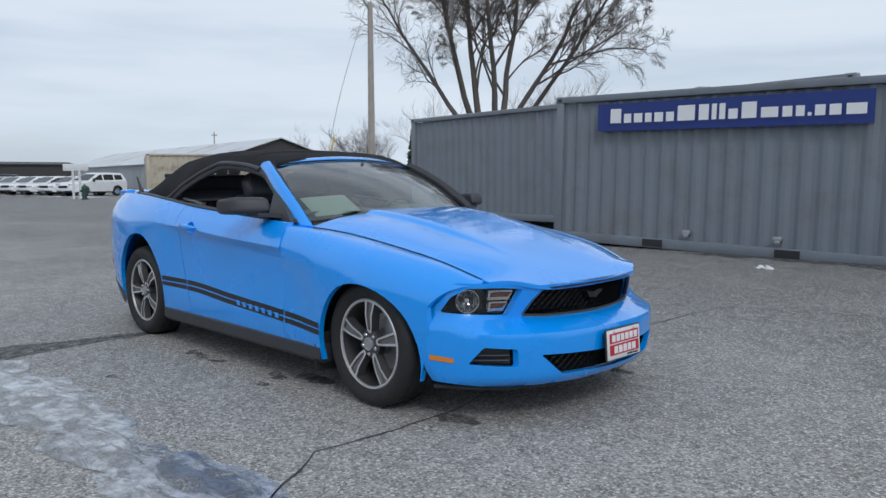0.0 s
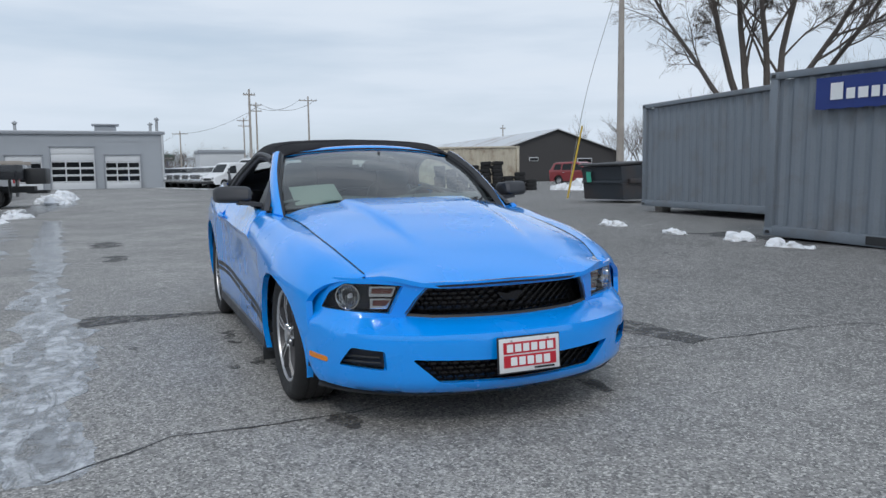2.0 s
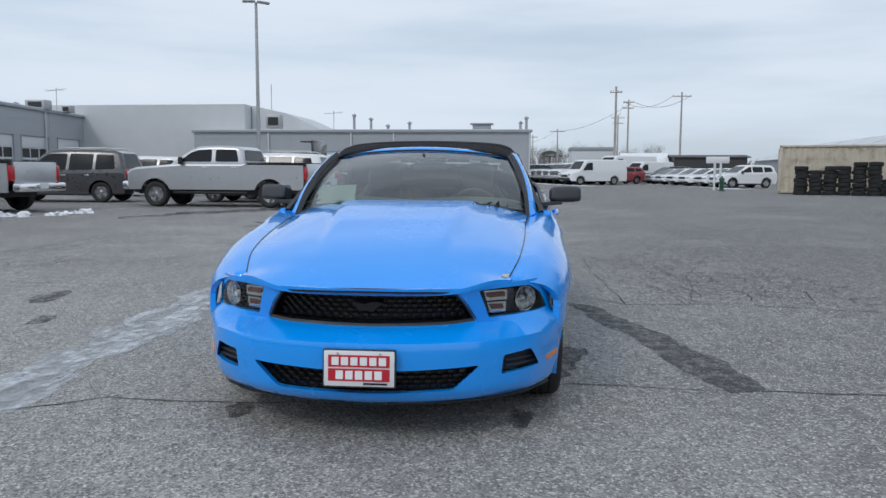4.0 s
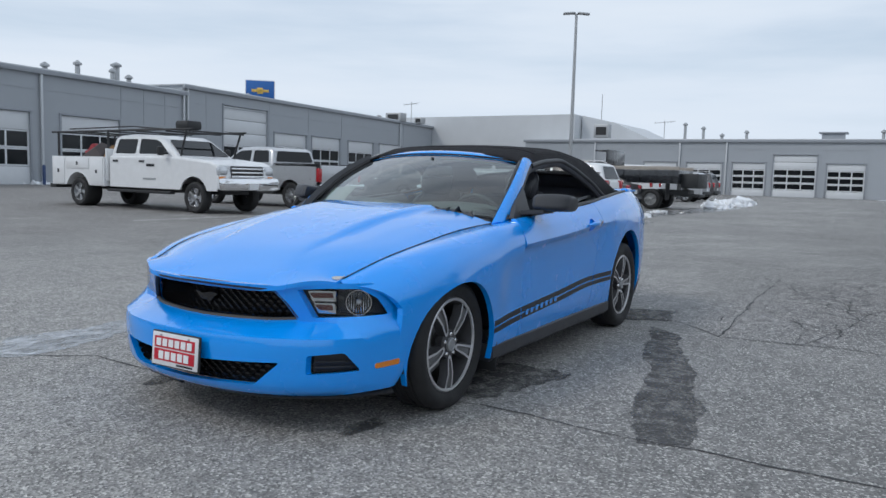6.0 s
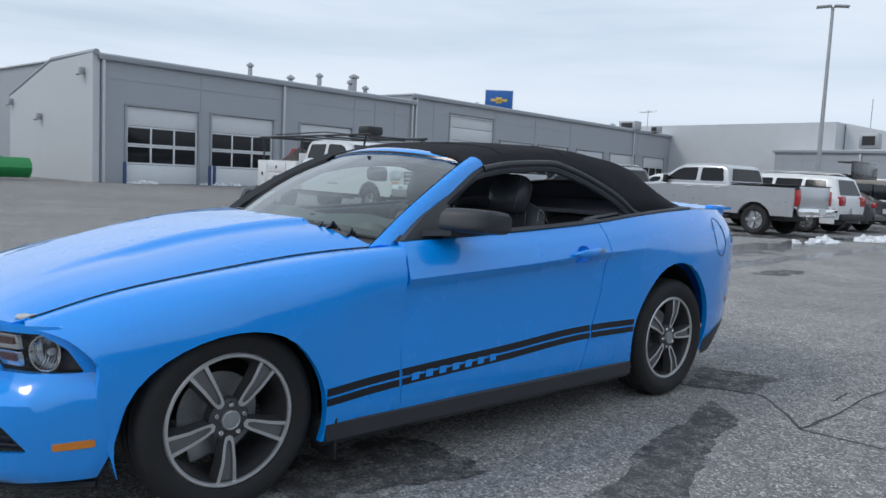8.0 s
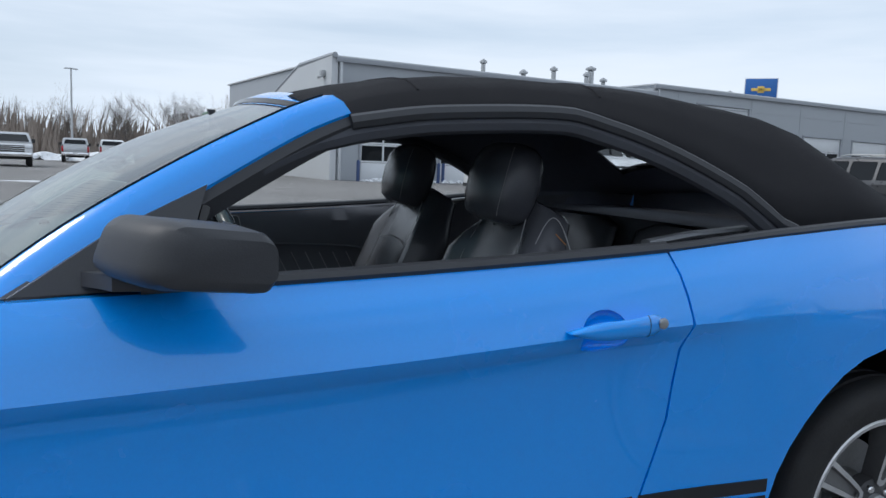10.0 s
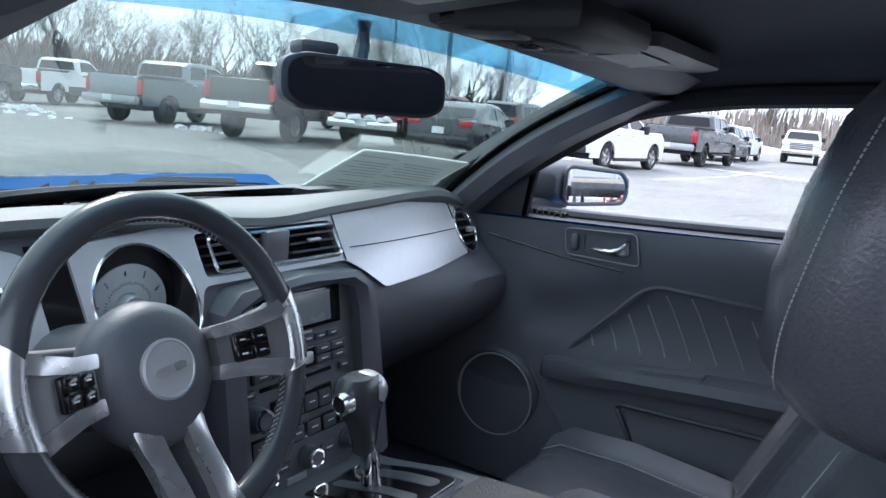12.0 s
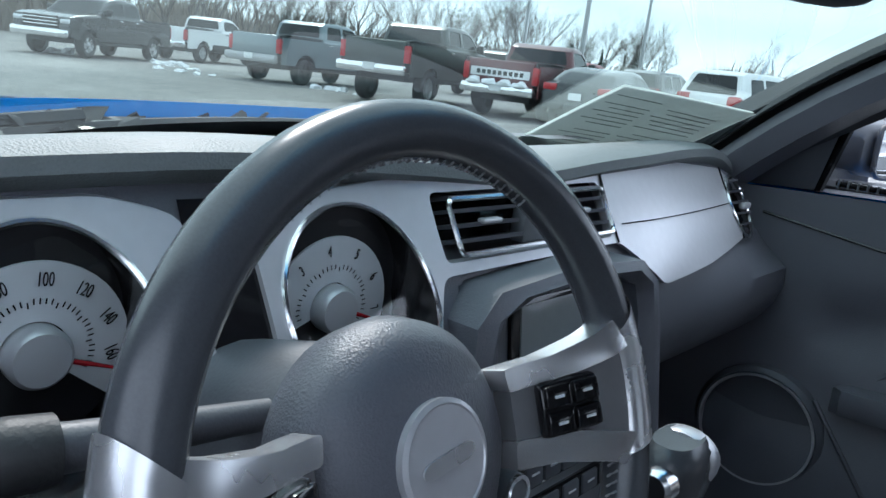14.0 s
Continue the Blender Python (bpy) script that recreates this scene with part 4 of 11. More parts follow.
# tyre stacks
M_TYREOLD = mat("old_tyres", (0.02, 0.02, 0.021), 0.85, var=0.25, scale=6)
rnd = random.Random(4)
tyre_mesh = None
for k in range(9):
    th = thing("tyre_stack", pose(-36.2 + 0.28 * k * 0.9, 15.7 + 0.62 * k, 0), "leaning stack of worn black tyres", "tyres", "tyre stacks")
    n = (7, 6, 7, 7, 8, 8, 4, 5, 3)[k]
    for q in range(n):
        if tyre_mesh is None:
            b = bmesh.new()
            lathe(b, [(0.19, 0.03), (0.22, 0), (0.3, 0.0), (0.335, 0.04), (0.335, 0.17), (0.3, 0.21), (0.22, 0.21), (0.19, 0.18)], None, 20, False)
            o = part("tyre", b, M_TYREOLD, th)
            tyre_mesh = o.data
        else:
            o = new("tyre", tyre_mesh)
            o.parent = th
        o.matrix_basis = pose(rnd.uniform(-0.05, 0.05), rnd.uniform(-0.05, 0.05), q * 0.213, rnd.uniform(-2, 2), rnd.uniform(-2, 2), 0)
# dumpster
M_DUMP = mat("dark_dumpster_steel", (0.035, 0.042, 0.052), 0.5, 0.2, var=0.15, stain=(0.06, 0.045, 0.04))
th = thing("dumpster", pose(-17.3, 14.7, 0, 0, 0, -80), "dark steel dumpster with a lid and green sticker", "dumpster")
b = bmesh.new()
sheet(b, [(-0.85, 0.12), (0.8, 0.12), (0.95, 1.25), (-0.85, 1.36)], lambda u, v: (u, -0.95, v), 0.3)
loft(b, [[(x, -0.95, z) for x, z in ((-0.85, 0.12), (0.8, 0.12), (0.95, 1.25), (-0.85, 1.36))], [(x, 0.95, z) for x, z in ((-0.85, 0.12), (0.8, 0.12), (0.95, 1.25), (-0.85, 1.36))]])
part("bin", b, M_DUMP, th, smooth=False)
boxed("lid", (0.05, 0, 1.36), (1.95, 1.98, 0.07), M_BLACKPL, th, 0.02, pose(0, 0, 0, 0, 3, 0))
for y in (-1.0, 1.0):
    boxed("lift_pocket", (0, y, 0.75), (1.2, 0.12, 0.16), M_DUMP, th, 0.02)
boxed("rib", (0.9, 0, 0.72), (0.1, 1.9, 0.1), M_DUMP, th, 0.02)
boxed("sticker", (0.3, -0.965, 0.98), (0.22, 0.012, 0.42), mat("green_sticker", (0.05, 0.4, 0.28), 0.5, var=0.08), th, 0.0)
boxed("sticker", (0.905, -0.5, 1.02), (0.012, 0.22, 0.36), bpy.data.materials["green_sticker"], th, 0.0, pose(0, 0, 0, 0, 7.5, 0))


# ---- poles and wires ----
def utility_pole(at, h, r, arms, label, lamp=False):
    th = thing("utility_pole", at, label, "utility pole", "utility poles")
    b = bmesh.new()
    tube(b, [(0, 0, -0.2), (0, 0, h * 0.5), (0, 0, h)], [r, r * 0.85, r * 0.65], 10)
    part("post", b, M_WOOD, th)
    for z, w in arms:
        boxed("crossarm", (0, 0, z), (0.1, w, 0.12), M_WOOD, th, 0.01)
        for y in (-w / 2 + 0.1, -w / 5, w / 5, w / 2 - 0.1):
            b = bmesh.new()
            lathe(b, [(0.03, z + 0.06), (0.06, z + 0.12), (0.05, z + 0.2), (0.02, z + 0.24)], Matrix.Translation((0, y, 0)), 8)
            part("insulator", b, M_STEEL, th)
    if lamp:
        b = bmesh.new()
        tube(b, smooth_line([(0, 0, h - 0.35), (0.2, -0.6, h + 0.05), (0.4, -1.4, h + 0.3)], 5), 0.035, 8)
        part("lamp_arm", b, M_STEEL, th)
        b = bmesh.new()
        box(b, (0.48, -1.7, h + 0.3), (0.24, 0.62, 0.14), 0.06)
        part("lamp_head", b, M_STEEL, th)
    return th


utility_pole(pose(-19.7, 16.43, 0), 8.15, 0.16, [], "pale wooden pole with a street lamp arm", lamp=True)
b = bmesh.new()
tube(b, smooth_line([(-19.75, 16.3, 8.1), (-20.8, 15.6, 4.2), (-21.6, 15.2, 0.0)], 8), 0.012, 5)
tagged(part("guy_wire", b, M_STEEL), "slack steel guy wire running down from the pole", "wire")
b = bmesh.new()
tube(b, [(-21.58, 15.22, 0.0), (-20.98, 15.52, 2.9)], 0.035, 6)
tagged(part("guy_guard", b, mat("yellow_guard", (0.7, 0.48, 0.06), 0.5, var=0.1)), "yellow plastic guard on the guy wire", "wire guard")
for x, y, h, arms in ((-105, 24, 12.2, [(11.6, 2.6)]), (-113, 17.9, 11.9, [(11.5, 1.6), (10.6, 1.6)]), (-140, 20, 11.5, [(11.0, 2.4), (10, 2.0)]), (-150, 9.5, 9.5, [(9.0, 3)]), (-165, 5, 9, [(8.5, 2)]), (-79, 11.6, 10.2, [(9.6, 1.3)]), (-133, 70, 10.3, [(9.6, 1.2)]), (-185, 2, 9, [(8.5, 2)])):
    utility_pole(pose(x, y, 0), h, 0.16, arms, "weathered wooden power pole with crossarms")
b = bmesh.new()
for (p, q) in (((-105, 22.8, 11.7), (-113, 17.2, 11.6)), ((-105, 25.2, 11.7), (-113, 18.6, 11.6)), ((-113, 17.2, 11.6), (-140, 19, 11.1)), ((-113, 18.6, 11.6), (-150, 9, 9.1)), ((-150, 9, 9.1), (-185, 2, 8.6))):
    p, q = Vector(p), Vector(q)
    tube(b, [p.lerp(q, t) - Vector((0, 0, 1.2 * 4 * t * (1 - t))) for t in np.linspace(0, 1, 9)], 0.025, 4, False)
tagged(part("power_line", b, M_BLACKPL), "thin sagging power lines between the poles", "wire", kind="stuff")


def lot_lamp(at, h, heads, label="tall grey steel car-park lamp post"):
    th = thing("lamp_post", at, label, "lamp post", "lamp posts")
    b = bmesh.new()
    tube(b, [(0, 0, 0), (0, 0, h)], [0.13, 0.08], 10)
    part("post", b, M_STEEL, th)
    b = bmesh.new()
    lathe(b, [(0.32, 0), (0.32, 0.6), (0.3, 0.65)], None, 14)
    part("base", b, M_PLATE, th, "concrete footing")
    for a in heads:
        m = Matrix.Rotation(radians(a), 4, "Z")
        b = bmesh.new()
        box(b, (0.35, 0, h + 0.03), (0.75, 0.36, 0.12), 0.04, m @ pose(0, 0, 0, 0, -4, 0))
        part("lamp_head", b, M_STEEL, th)
    return th


lot_lamp(pose(-40.6, -14.9, 0), 11.2, (-60, 120))
for x, y, h in ((31, -41, 9.5), (24, -44, 9.5), (5.5, -90, 9.5), (19.5, -30, 9.3), (-14.4, 34, 5.7)):
    lot_lamp(pose(x, y, 0), h, (30, 210))


# ---- bare trees ----
def grow(b, p, d, length, r, level, rnd, twigs, spread=0.5, lift=0.12):
    """One limb with its branches; the last level goes to the twigs' mesh."""
    steps = 4 if level > 1 else 3
    pts, dirv = [p.copy()], d.copy()
    for k in range(steps):
        dirv = (dirv + Vector((rnd.gauss(0, 0.13), rnd.gauss(0, 0.13), rnd.gauss(0, 0.1) + lift * 0.4))).normalized()
        pts.append(pts[-1] + dirv * length / steps)
    tip = r * (0.55 if level > 0 else 0.3)
    rads = [r + (tip - r) * k / steps for k in range(steps + 1)]
    tube(b if level > 1 else twigs, pts, rads, 7 if level > 3 else 5 if level > 1 else 3, False)
    if level == 0:
        return
    kids = (3, 4, 4, 4, 5, 5)[min(level, 5)]
    for k in range(kids):
        t = rnd.uniform(0.35, 1.0) if k else 1.0
        i = min(int(t * steps), steps - 1)
        q = pts[i].lerp(pts[i + 1], t * steps - i)
        a = rnd.uniform(0, 2 * math.pi)
        side = Vector((math.cos(a), math.sin(a), rnd.uniform(-0.2, 0.5)))
        nd = (dirv + side * spread * rnd.uniform(0.6, 1.3) + Vector((0, 0, lift))).normalized()
        grow(b, q, nd, length * rnd.uniform(0.55, 0.8), max(rads[i] * rnd.uniform(0.45, 0.7), 0.006), level - 1, rnd, twigs, spread, lift)


def bare_tree(name, at, stems, length, r, level, seed, label, group="", spread=0.5, lift=0.12):
    rnd = random.Random(seed)
    th = thing(name, at, label, "tree", group)
    b, tw = bmesh.new(), bmesh.new()
    for k in range(stems):
        a = 2 * math.pi * k / stems + rnd.uniform(-0.4, 0.4)
        lean = (0.42 if stems > 4 else 0.28) * rnd.uniform(0.5, 1.2) if stems > 1 else 0.03
        grow(b, Vector((0.3 * math.cos(a), 0.3 * math.sin(a), -0.1)) if stems > 1 else Vector((0, 0, -0.1)), Vector((lean * math.cos(a), lean * math.sin(a), 1)).normalized(), length * rnd.uniform(0.85, 1.1), r * rnd.uniform(0.8, 1.1), level, rnd, tw, spread, lift)
    part("trunk", b, M_BARK, th, recalc=False)
    part("crown", tw, M_TWIG, th, "bare grey-brown winter twigs", recalc=False)
    return th




def limb(b, p, d, length, r0, r1, rnd, bend, steps=6, sag=0.0, n=6):
    """A tapered wandering limb; gives back its points, directions and radii."""
    pts, dirs, d = [p.copy()], [d.copy()], d.copy()
    for k in range(steps):
        d = (d + Vector((rnd.gauss(0, bend), rnd.gauss(0, bend), rnd.gauss(0, bend) * 0.7 - sag))).normalized()
        pts.append(pts[-1] + d * (length / steps))
        dirs.append(d.copy())
    rads = [r0 + (r1 - r0) * k / steps for k in range(steps + 1)]
    tube(b, pts, rads, n, False)
    return pts, dirs, rads


def spreading_tree(at, stems, seed, label):
    """A many-stemmed tree: steep trunks that fan out, long side limbs, fine drooping twigs."""
    rnd = random.Random(seed)
    th = thing("bare_tree", at, label, "tree")
    b, tw = bmesh.new(), bmesh.new()

    def sprout(pts, dirs, rads, count, length, level, low):
        for k in range(count):
            t = low + (1 - low) * (k + rnd.random()) / count
            i = min(int(t * (len(pts) - 1)), len(pts) - 2)
            q = pts[i].lerp(pts[i + 1], t * (len(pts) - 1) - i)
            a = rnd.uniform(0, 2 * math.pi)
            side = dirs[i].cross(Vector((math.cos(a), math.sin(a), 0.3))).normalized()
            d = (dirs[i] * rnd.uniform(0.75, 1.1) + side * rnd.uniform(0.4, 0.75)).normalized()
            ln = length * rnd.uniform(0.6, 1.15) * (1.12 - 0.5 * t)
            r = min(rads[i] * rnd.uniform(0.35, 0.55), ln * 0.012 + 0.003)
            if level == 0:
                limb(tw, q, d, ln * 1.3, max(r, 0.0058), 0.003, rnd, 0.2, 2, 0.05, 3)
                continue
            got = limb(b if level > 1 else tw, q, d, ln, r, r * 0.3, rnd, 0.15, 5, 0.03 if level < 2 else -0.01, 5 if level > 1 else 4)
            sprout(*got, (15, 10, 8)[level - 1], ln * 0.5, level - 1, 0.26)

    for x, y, dx, dy, ln, r in stems:
        got = limb(b, Vector((x, y, -0.1)), Vector((dx * 0.2, dy * 0.2, 1)).normalized(), 4.0, r, r * 0.86, rnd, 0.03, 3, 0.0, 9)
        up = limb(b, got[0][-1], Vector((dx, dy, 1)).normalized(), ln, r * 0.86, r * 0.22, rnd, 0.07, 9, -0.012, 8)
        sprout(*up, 11, ln * 0.52, 3 if r > 0.14 else 2, 0.1)
    part("trunk", b, M_BARK, th, recalc=False)
    part("crown", tw, M_TWIG, th, "bare grey-brown winter twigs", recalc=False)
    return th


spreading_tree(pose(-18.9, 23.8, 0, 0, 0, 45), ((-1.45, 0.0, -0.66, 0.1, 8.4, 0.14), (-1.25, 0.3, -0.34, -0.25, 9.6, 0.17), (-0.95, -0.2, -0.12, 0.3, 10.2, 0.19), (-0.7, 0.2, 0.06, -0.2, 10.2, 0.17), (-0.35, 0.0, 0.22, 0.35, 10, 0.18), (-0.15, -0.2, 0.5, -0.2, 9.6, 0.15), (0.1, 0.2, 0.78, 0.15, 9.2, 0.14)), 11, "large bare multi-stemmed winter tree behind the containers")
ta = bare_tree("bare_tree", pose(-27, 38, 0), 3, 3.4, 0.09, 4, 5, "bare grey-brown winter tree behind the lot", "bare trees")
tb_ = bare_tree("bare_tree", pose(-40, 40, 0), 2, 3.2, 0.1, 4, 8, "bare grey-brown winter tree behind the lot", "bare trees", spread=0.7)
tc_ = bare_tree("bare_tree", pose(-33, 44, 0), 4, 2.9, 0.08, 4, 21, "bare grey-brown winter tree behind the lot", "bare trees", spread=0.55)
rnd = random.Random(9)
for k in range(92):
    if k < 16:
        x, y, s = rnd.uniform(-75, -20), rnd.uniform(48, 75), rnd.uniform(0.7, 1.1)
    elif k < 58:
        u = (k - 16) / 42
        a = radians(-2 - 62 * u)
        rr = rnd.uniform(52, 64) + 40 * max(0, u - 0.35)
        x, y, s = rr * math.cos(a), rr * math.sin(a), rnd.uniform(0.75, 1.25)
    elif k < 74:
        x, y, s = rnd.uniform(-12, 40), rnd.uniform(-128, -100), rnd.uniform(0.8, 1.3)
    else:
        x, y, s = rnd.uniform(-175, -150), rnd.uniform(3, 30), rnd.uniform(0.7, 0.95)
    o = copy_thing((ta, tb_, tc_)[k % 3], pose(x, y, 0, 0, 0, rnd.uniform(0, 360)) @ Matrix.Diagonal((s, s, s, 1)))
# brush of the wood's edge
M_BRUSH = mat("brush", (0.24, 0.2, 0.17), 0.95, var=0.35, scale=0.4)
b = bmesh.new()
rnd = random.Random(31)
verts, faces = [], []
for k in range(30000):
    z = rnd.random()
    if z < 0.62:
        u = rnd.random()
        a = radians(2 - 66 * u)
        rr = rnd.uniform(56, 76) + 40 * max(0, u - 0.35)
        hmax = 6.6 - 3.0 * u
    elif z < 0.85:
        rr, a = rnd.uniform(105, 125), radians(rnd.uniform(-118, -66))
        hmax = 7.0
    else:
        rr, a = rnd.uniform(160, 190), radians(rnd.uniform(160, 215))
        hmax = 5
    x, y = rr * math.cos(a), rr * math.sin(a)
    h = hmax * rnd.uniform(0.3, 1.0) * (0.75 + 0.5 * noise.noise(Vector((x * 0.12, y * 0.12, 0))))
    w = rnd.uniform(0.02, 0.075)
    dx, dy, c, s = rnd.gauss(0, 0.5), rnd.gauss(0, 0.5), -math.sin(a), math.cos(a)
    i = len(verts)
    verts += [(x - c * w, y - s * w, 0), (x + c * w, y + s * w, 0), (x + dx + c * w * 2.5, y + dy + s * w * 2.5, h * 0.7), (x + dx * 1.6, y + dy * 1.6, h)]
    faces += [(i, i + 1, i + 2), (i, i + 2, i + 3)]
me = bpy.data.meshes.new("brush")
me.from_pydata(verts, [], faces)
me.materials.append(M_BRUSH)
tagged(new("brush", me), "dense brown leafless brush along the wood's edge", "brush", kind="stuff")
# conifers
M_CONIFER = mat("conifer_needles", (0.025, 0.042, 0.03), 0.9, var=0.3, scale=2)


def conifer(at, h, seed, label="dark green conifer at the edge of the lot"):
    rnd = random.Random(seed)
    th = thing("conifer", at, label, "tree", "conifers")
    b = bmesh.new()
    tube(b, [(0, 0, 0), (0, 0, h)], [0.12, 0.02], 6)
    part("trunk", b, M_BARK, th)
    b = bmesh.new()
    for k in range(int(h * 45)):
        z = h * (0.06 + 0.94 * rnd.random() ** 1.15)
        rr = (h - z) * 0.26 * rnd.uniform(0.5, 1.15) + 0.05
        a = rnd.uniform(0, 2 * math.pi)
        c, s = math.cos(a), math.sin(a)
        w = 0.14 + rr * 0.16
        p = [b.verts.new(q) for q in ((c * rr * 0.15, s * rr * 0.15, z + 0.1), (c * rr * 0.7 - s * w, s * rr * 0.7 + c * w, z - 0.1 * rr), (c * rr, s * rr, z - 0.28 * rr), (c * rr * 0.7 + s * w, s * rr * 0.7 - c * w, z - 0.1 * rr))]
        b.faces.new(p)
    part("crown", b, M_CONIFER, th, recalc=False)
    return th


cf = [conifer(pose(-9, -104, 0), 6.0, 1), conifer(pose(-14, -102, 0), 5.2, 2)]
rnd = random.Random(12)
for k in range(34):
    if k < 12:
        x, y, s = rnd.uniform(-22, 2), rnd.uniform(-112, -98), rnd.uniform(0.6, 1.05)
    else:
        a = radians(rnd.uniform(-62, -30))
        x, y, s = 78 * math.cos(a), 78 * math.sin(a), rnd.uniform(0.45, 0.95)
    copy_thing(cf[k % 2], pose(x, y, 0, 0, 0, k * 40) @ Matrix.Diagonal((s, s, s, 1)))
conifer(pose(-36, 33.5, 0), 4.6, 7, "rounded dark red-brown evergreen behind the sheds")
# snow fields and banks
flat_patch("snow_field", [(-60, -76), (40, -72), (60, -50), (75, -60), (60, -110), (-60, -115)], M_SNOW, "snow-covered field past the lot", "snow", z=0.02, wob=1.2, step=2.5, seed=80)
b = bmesh.new()
for k in range(46):
    blob(b, (-30 + k * 2.1 + rnd.uniform(-1, 1), -76 + 0.1 * k + rnd.uniform(-0.6, 0.6), 0), rnd.uniform(1.2, 2.4), 0.34, k, 2, 0.6)
tagged(part("snow_bank", b, M_SNOW), "long ploughed snow bank at the lot's edge", "snow", kind="stuff")
b = bmesh.new()
for k in range(26):
    blob(b, (-33 + rnd.uniform(-1.3, 1.3), 22.5 + k * 0.3 + rnd.uniform(-0.3, 0.3), 0), rnd.uniform(0.5, 1.0), 0.6, k, 2, 0.6)
tagged(part("snow_bank", b, M_SNOW), "ploughed snow bank beside the dark shed", "snow", kind="stuff")
b = bmesh.new()
for k in range(20):
    blob(b, (rnd.uniform(-120, -88), 9 + k * 0.9 + rnd.uniform(-2, 2), 0), rnd.uniform(0.6, 1.8), 0.4, k, 2, 0.6)
tagged(part("snow_bank", b, M_SNOW), "far ploughed snow along the road", "snow", kind="stuff")


# ---- sheds behind the containers ----
def gable_shed(name, at, L, W, eave, ridge, wall, roof, label):
    """A gabled shed; local x along the ridge, gable at x = 0."""
    th = thing(name, at, label, "building", kind="structure")
    b = bmesh.new()
    ring = [(-W / 2, 0), (W / 2, 0), (W / 2, eave), (0, ridge), (-W / 2, eave)]
    loft(b, [[(0, y, z) for y, z in ring], [(L, y, z) for y, z in ring]])
    part("wall", b, wall, th, smooth=False)
    for s in (-1, 1):
        b = bmesh.new()
        d = Vector((0, s * W / 2 * 1.06, eave - 0.06 * (ridge - eave)))
        sheet(b, [(-0.4, 0), (L + 0.4, 0), (L + 0.4, 1), (-0.4, 1)], lambda u, v: (u, d.y * (1 - v), d.z + (ridge - d.z) * v + 0.06), step=L / 3, thick=0.1, inward=(0, 0, -1))
        part("roof", b, roof, th, smooth=False)
    return th


M_DARKSHED = mat("dark_brown_siding", (0.05, 0.047, 0.047), 0.6, var=0.1)
M_ROOFW = mat("white_metal_roof", (0.6, 0.62, 0.64), 0.45, 0.2, var=0.08, scale=0.4, stain=(0.36, 0.3, 0.26), stain_scale=0.3)
sh = gable_shed("dark_shed", pose(-64.3, 40.7, 0, 0, 0, 173), 63, 14, 3.1, 5.4, M_DARKSHED, M_ROOFW, "long dark shed with a pale metal roof")
for y, z, w, h in ((-3.2, 2.1, 1.7, 0.55), (2.6, 2.3, 1.0, 0.4)):
    boxed("window_frame", (-0.05, y, z), (0.1, w, h), M_DOORW, sh, 0.01)
    boxed("window_pane", (-0.11, y, z), (0.03, w - 0.14, h - 0.14), M_DARKGLASS, sh, 0.0)
boxed("side_siding", (31.5, 7.04, 1.5), (62.8, 0.08, 2.98), M_SIDING, sh, 0.0)
for k in range(6):
    boxed("bay_door", (6 + 10 * k, 7.1, 1.3), (3.4, 0.06, 2.5), M_TRIMG, sh, 0.0)
gable_shed("low_shed", pose(-93, 29, 0, 0, 0, -97), 8.4, 8, 2.9, 3.2, M_DARKSHED, M_DARKSHED, "low dark flat-roofed shed far off")
gable_shed("pale_shed", pose(-97, 20.3, 0, 0, 0, -97), 5.2, 7, 2.3, 3.5, M_SIDINGW, M_SNOW, "small pale shed with snow on its roof")
gable_shed("house", pose(-46, 62, 0, 0, 0, 120), 14, 9, 3.0, 5.0, M_DARKSHED, M_ROOFW, "far grey-roofed house behind the containers")
b = bmesh.new()
for y in (-0.16, 0.2):
    tube(b, [(0, y, 0), (0, y, 1.8)], 0.075, 6)
box(b, (0, 0, 1.92), (0.08, 1.4, 0.42), 0.02)
o = part("lot_sign", b, M_PLATE)
o.matrix_basis = pose(-44.7, 13.6, 0, 0, 0, -18)
tagged(o, "plain white two-post sign board", "sign")
b = bmesh.new()
lathe(b, [(0.2, 0), (0.2, 0.06), (0.13, 0.08), (0.13, 0.62), (0.18, 0.64), (0.18, 0.7), (0.14, 0.78), (0.05, 0.86), (0.04, 0.92), (0, 0.92)], None, 14)
tube(b, [(0, -0.26, 0.5), (0, 0.26, 0.5)], 0.07, 10)
o = part("hydrant", b, mat("dark_green_hydrant", (0.02, 0.07, 0.05), 0.5, var=0.15))
o.matrix_basis = pose(-42.8, 13.4, 0)
tagged(o, "dark green fire hydrant at the edge of the lot", "hydrant")
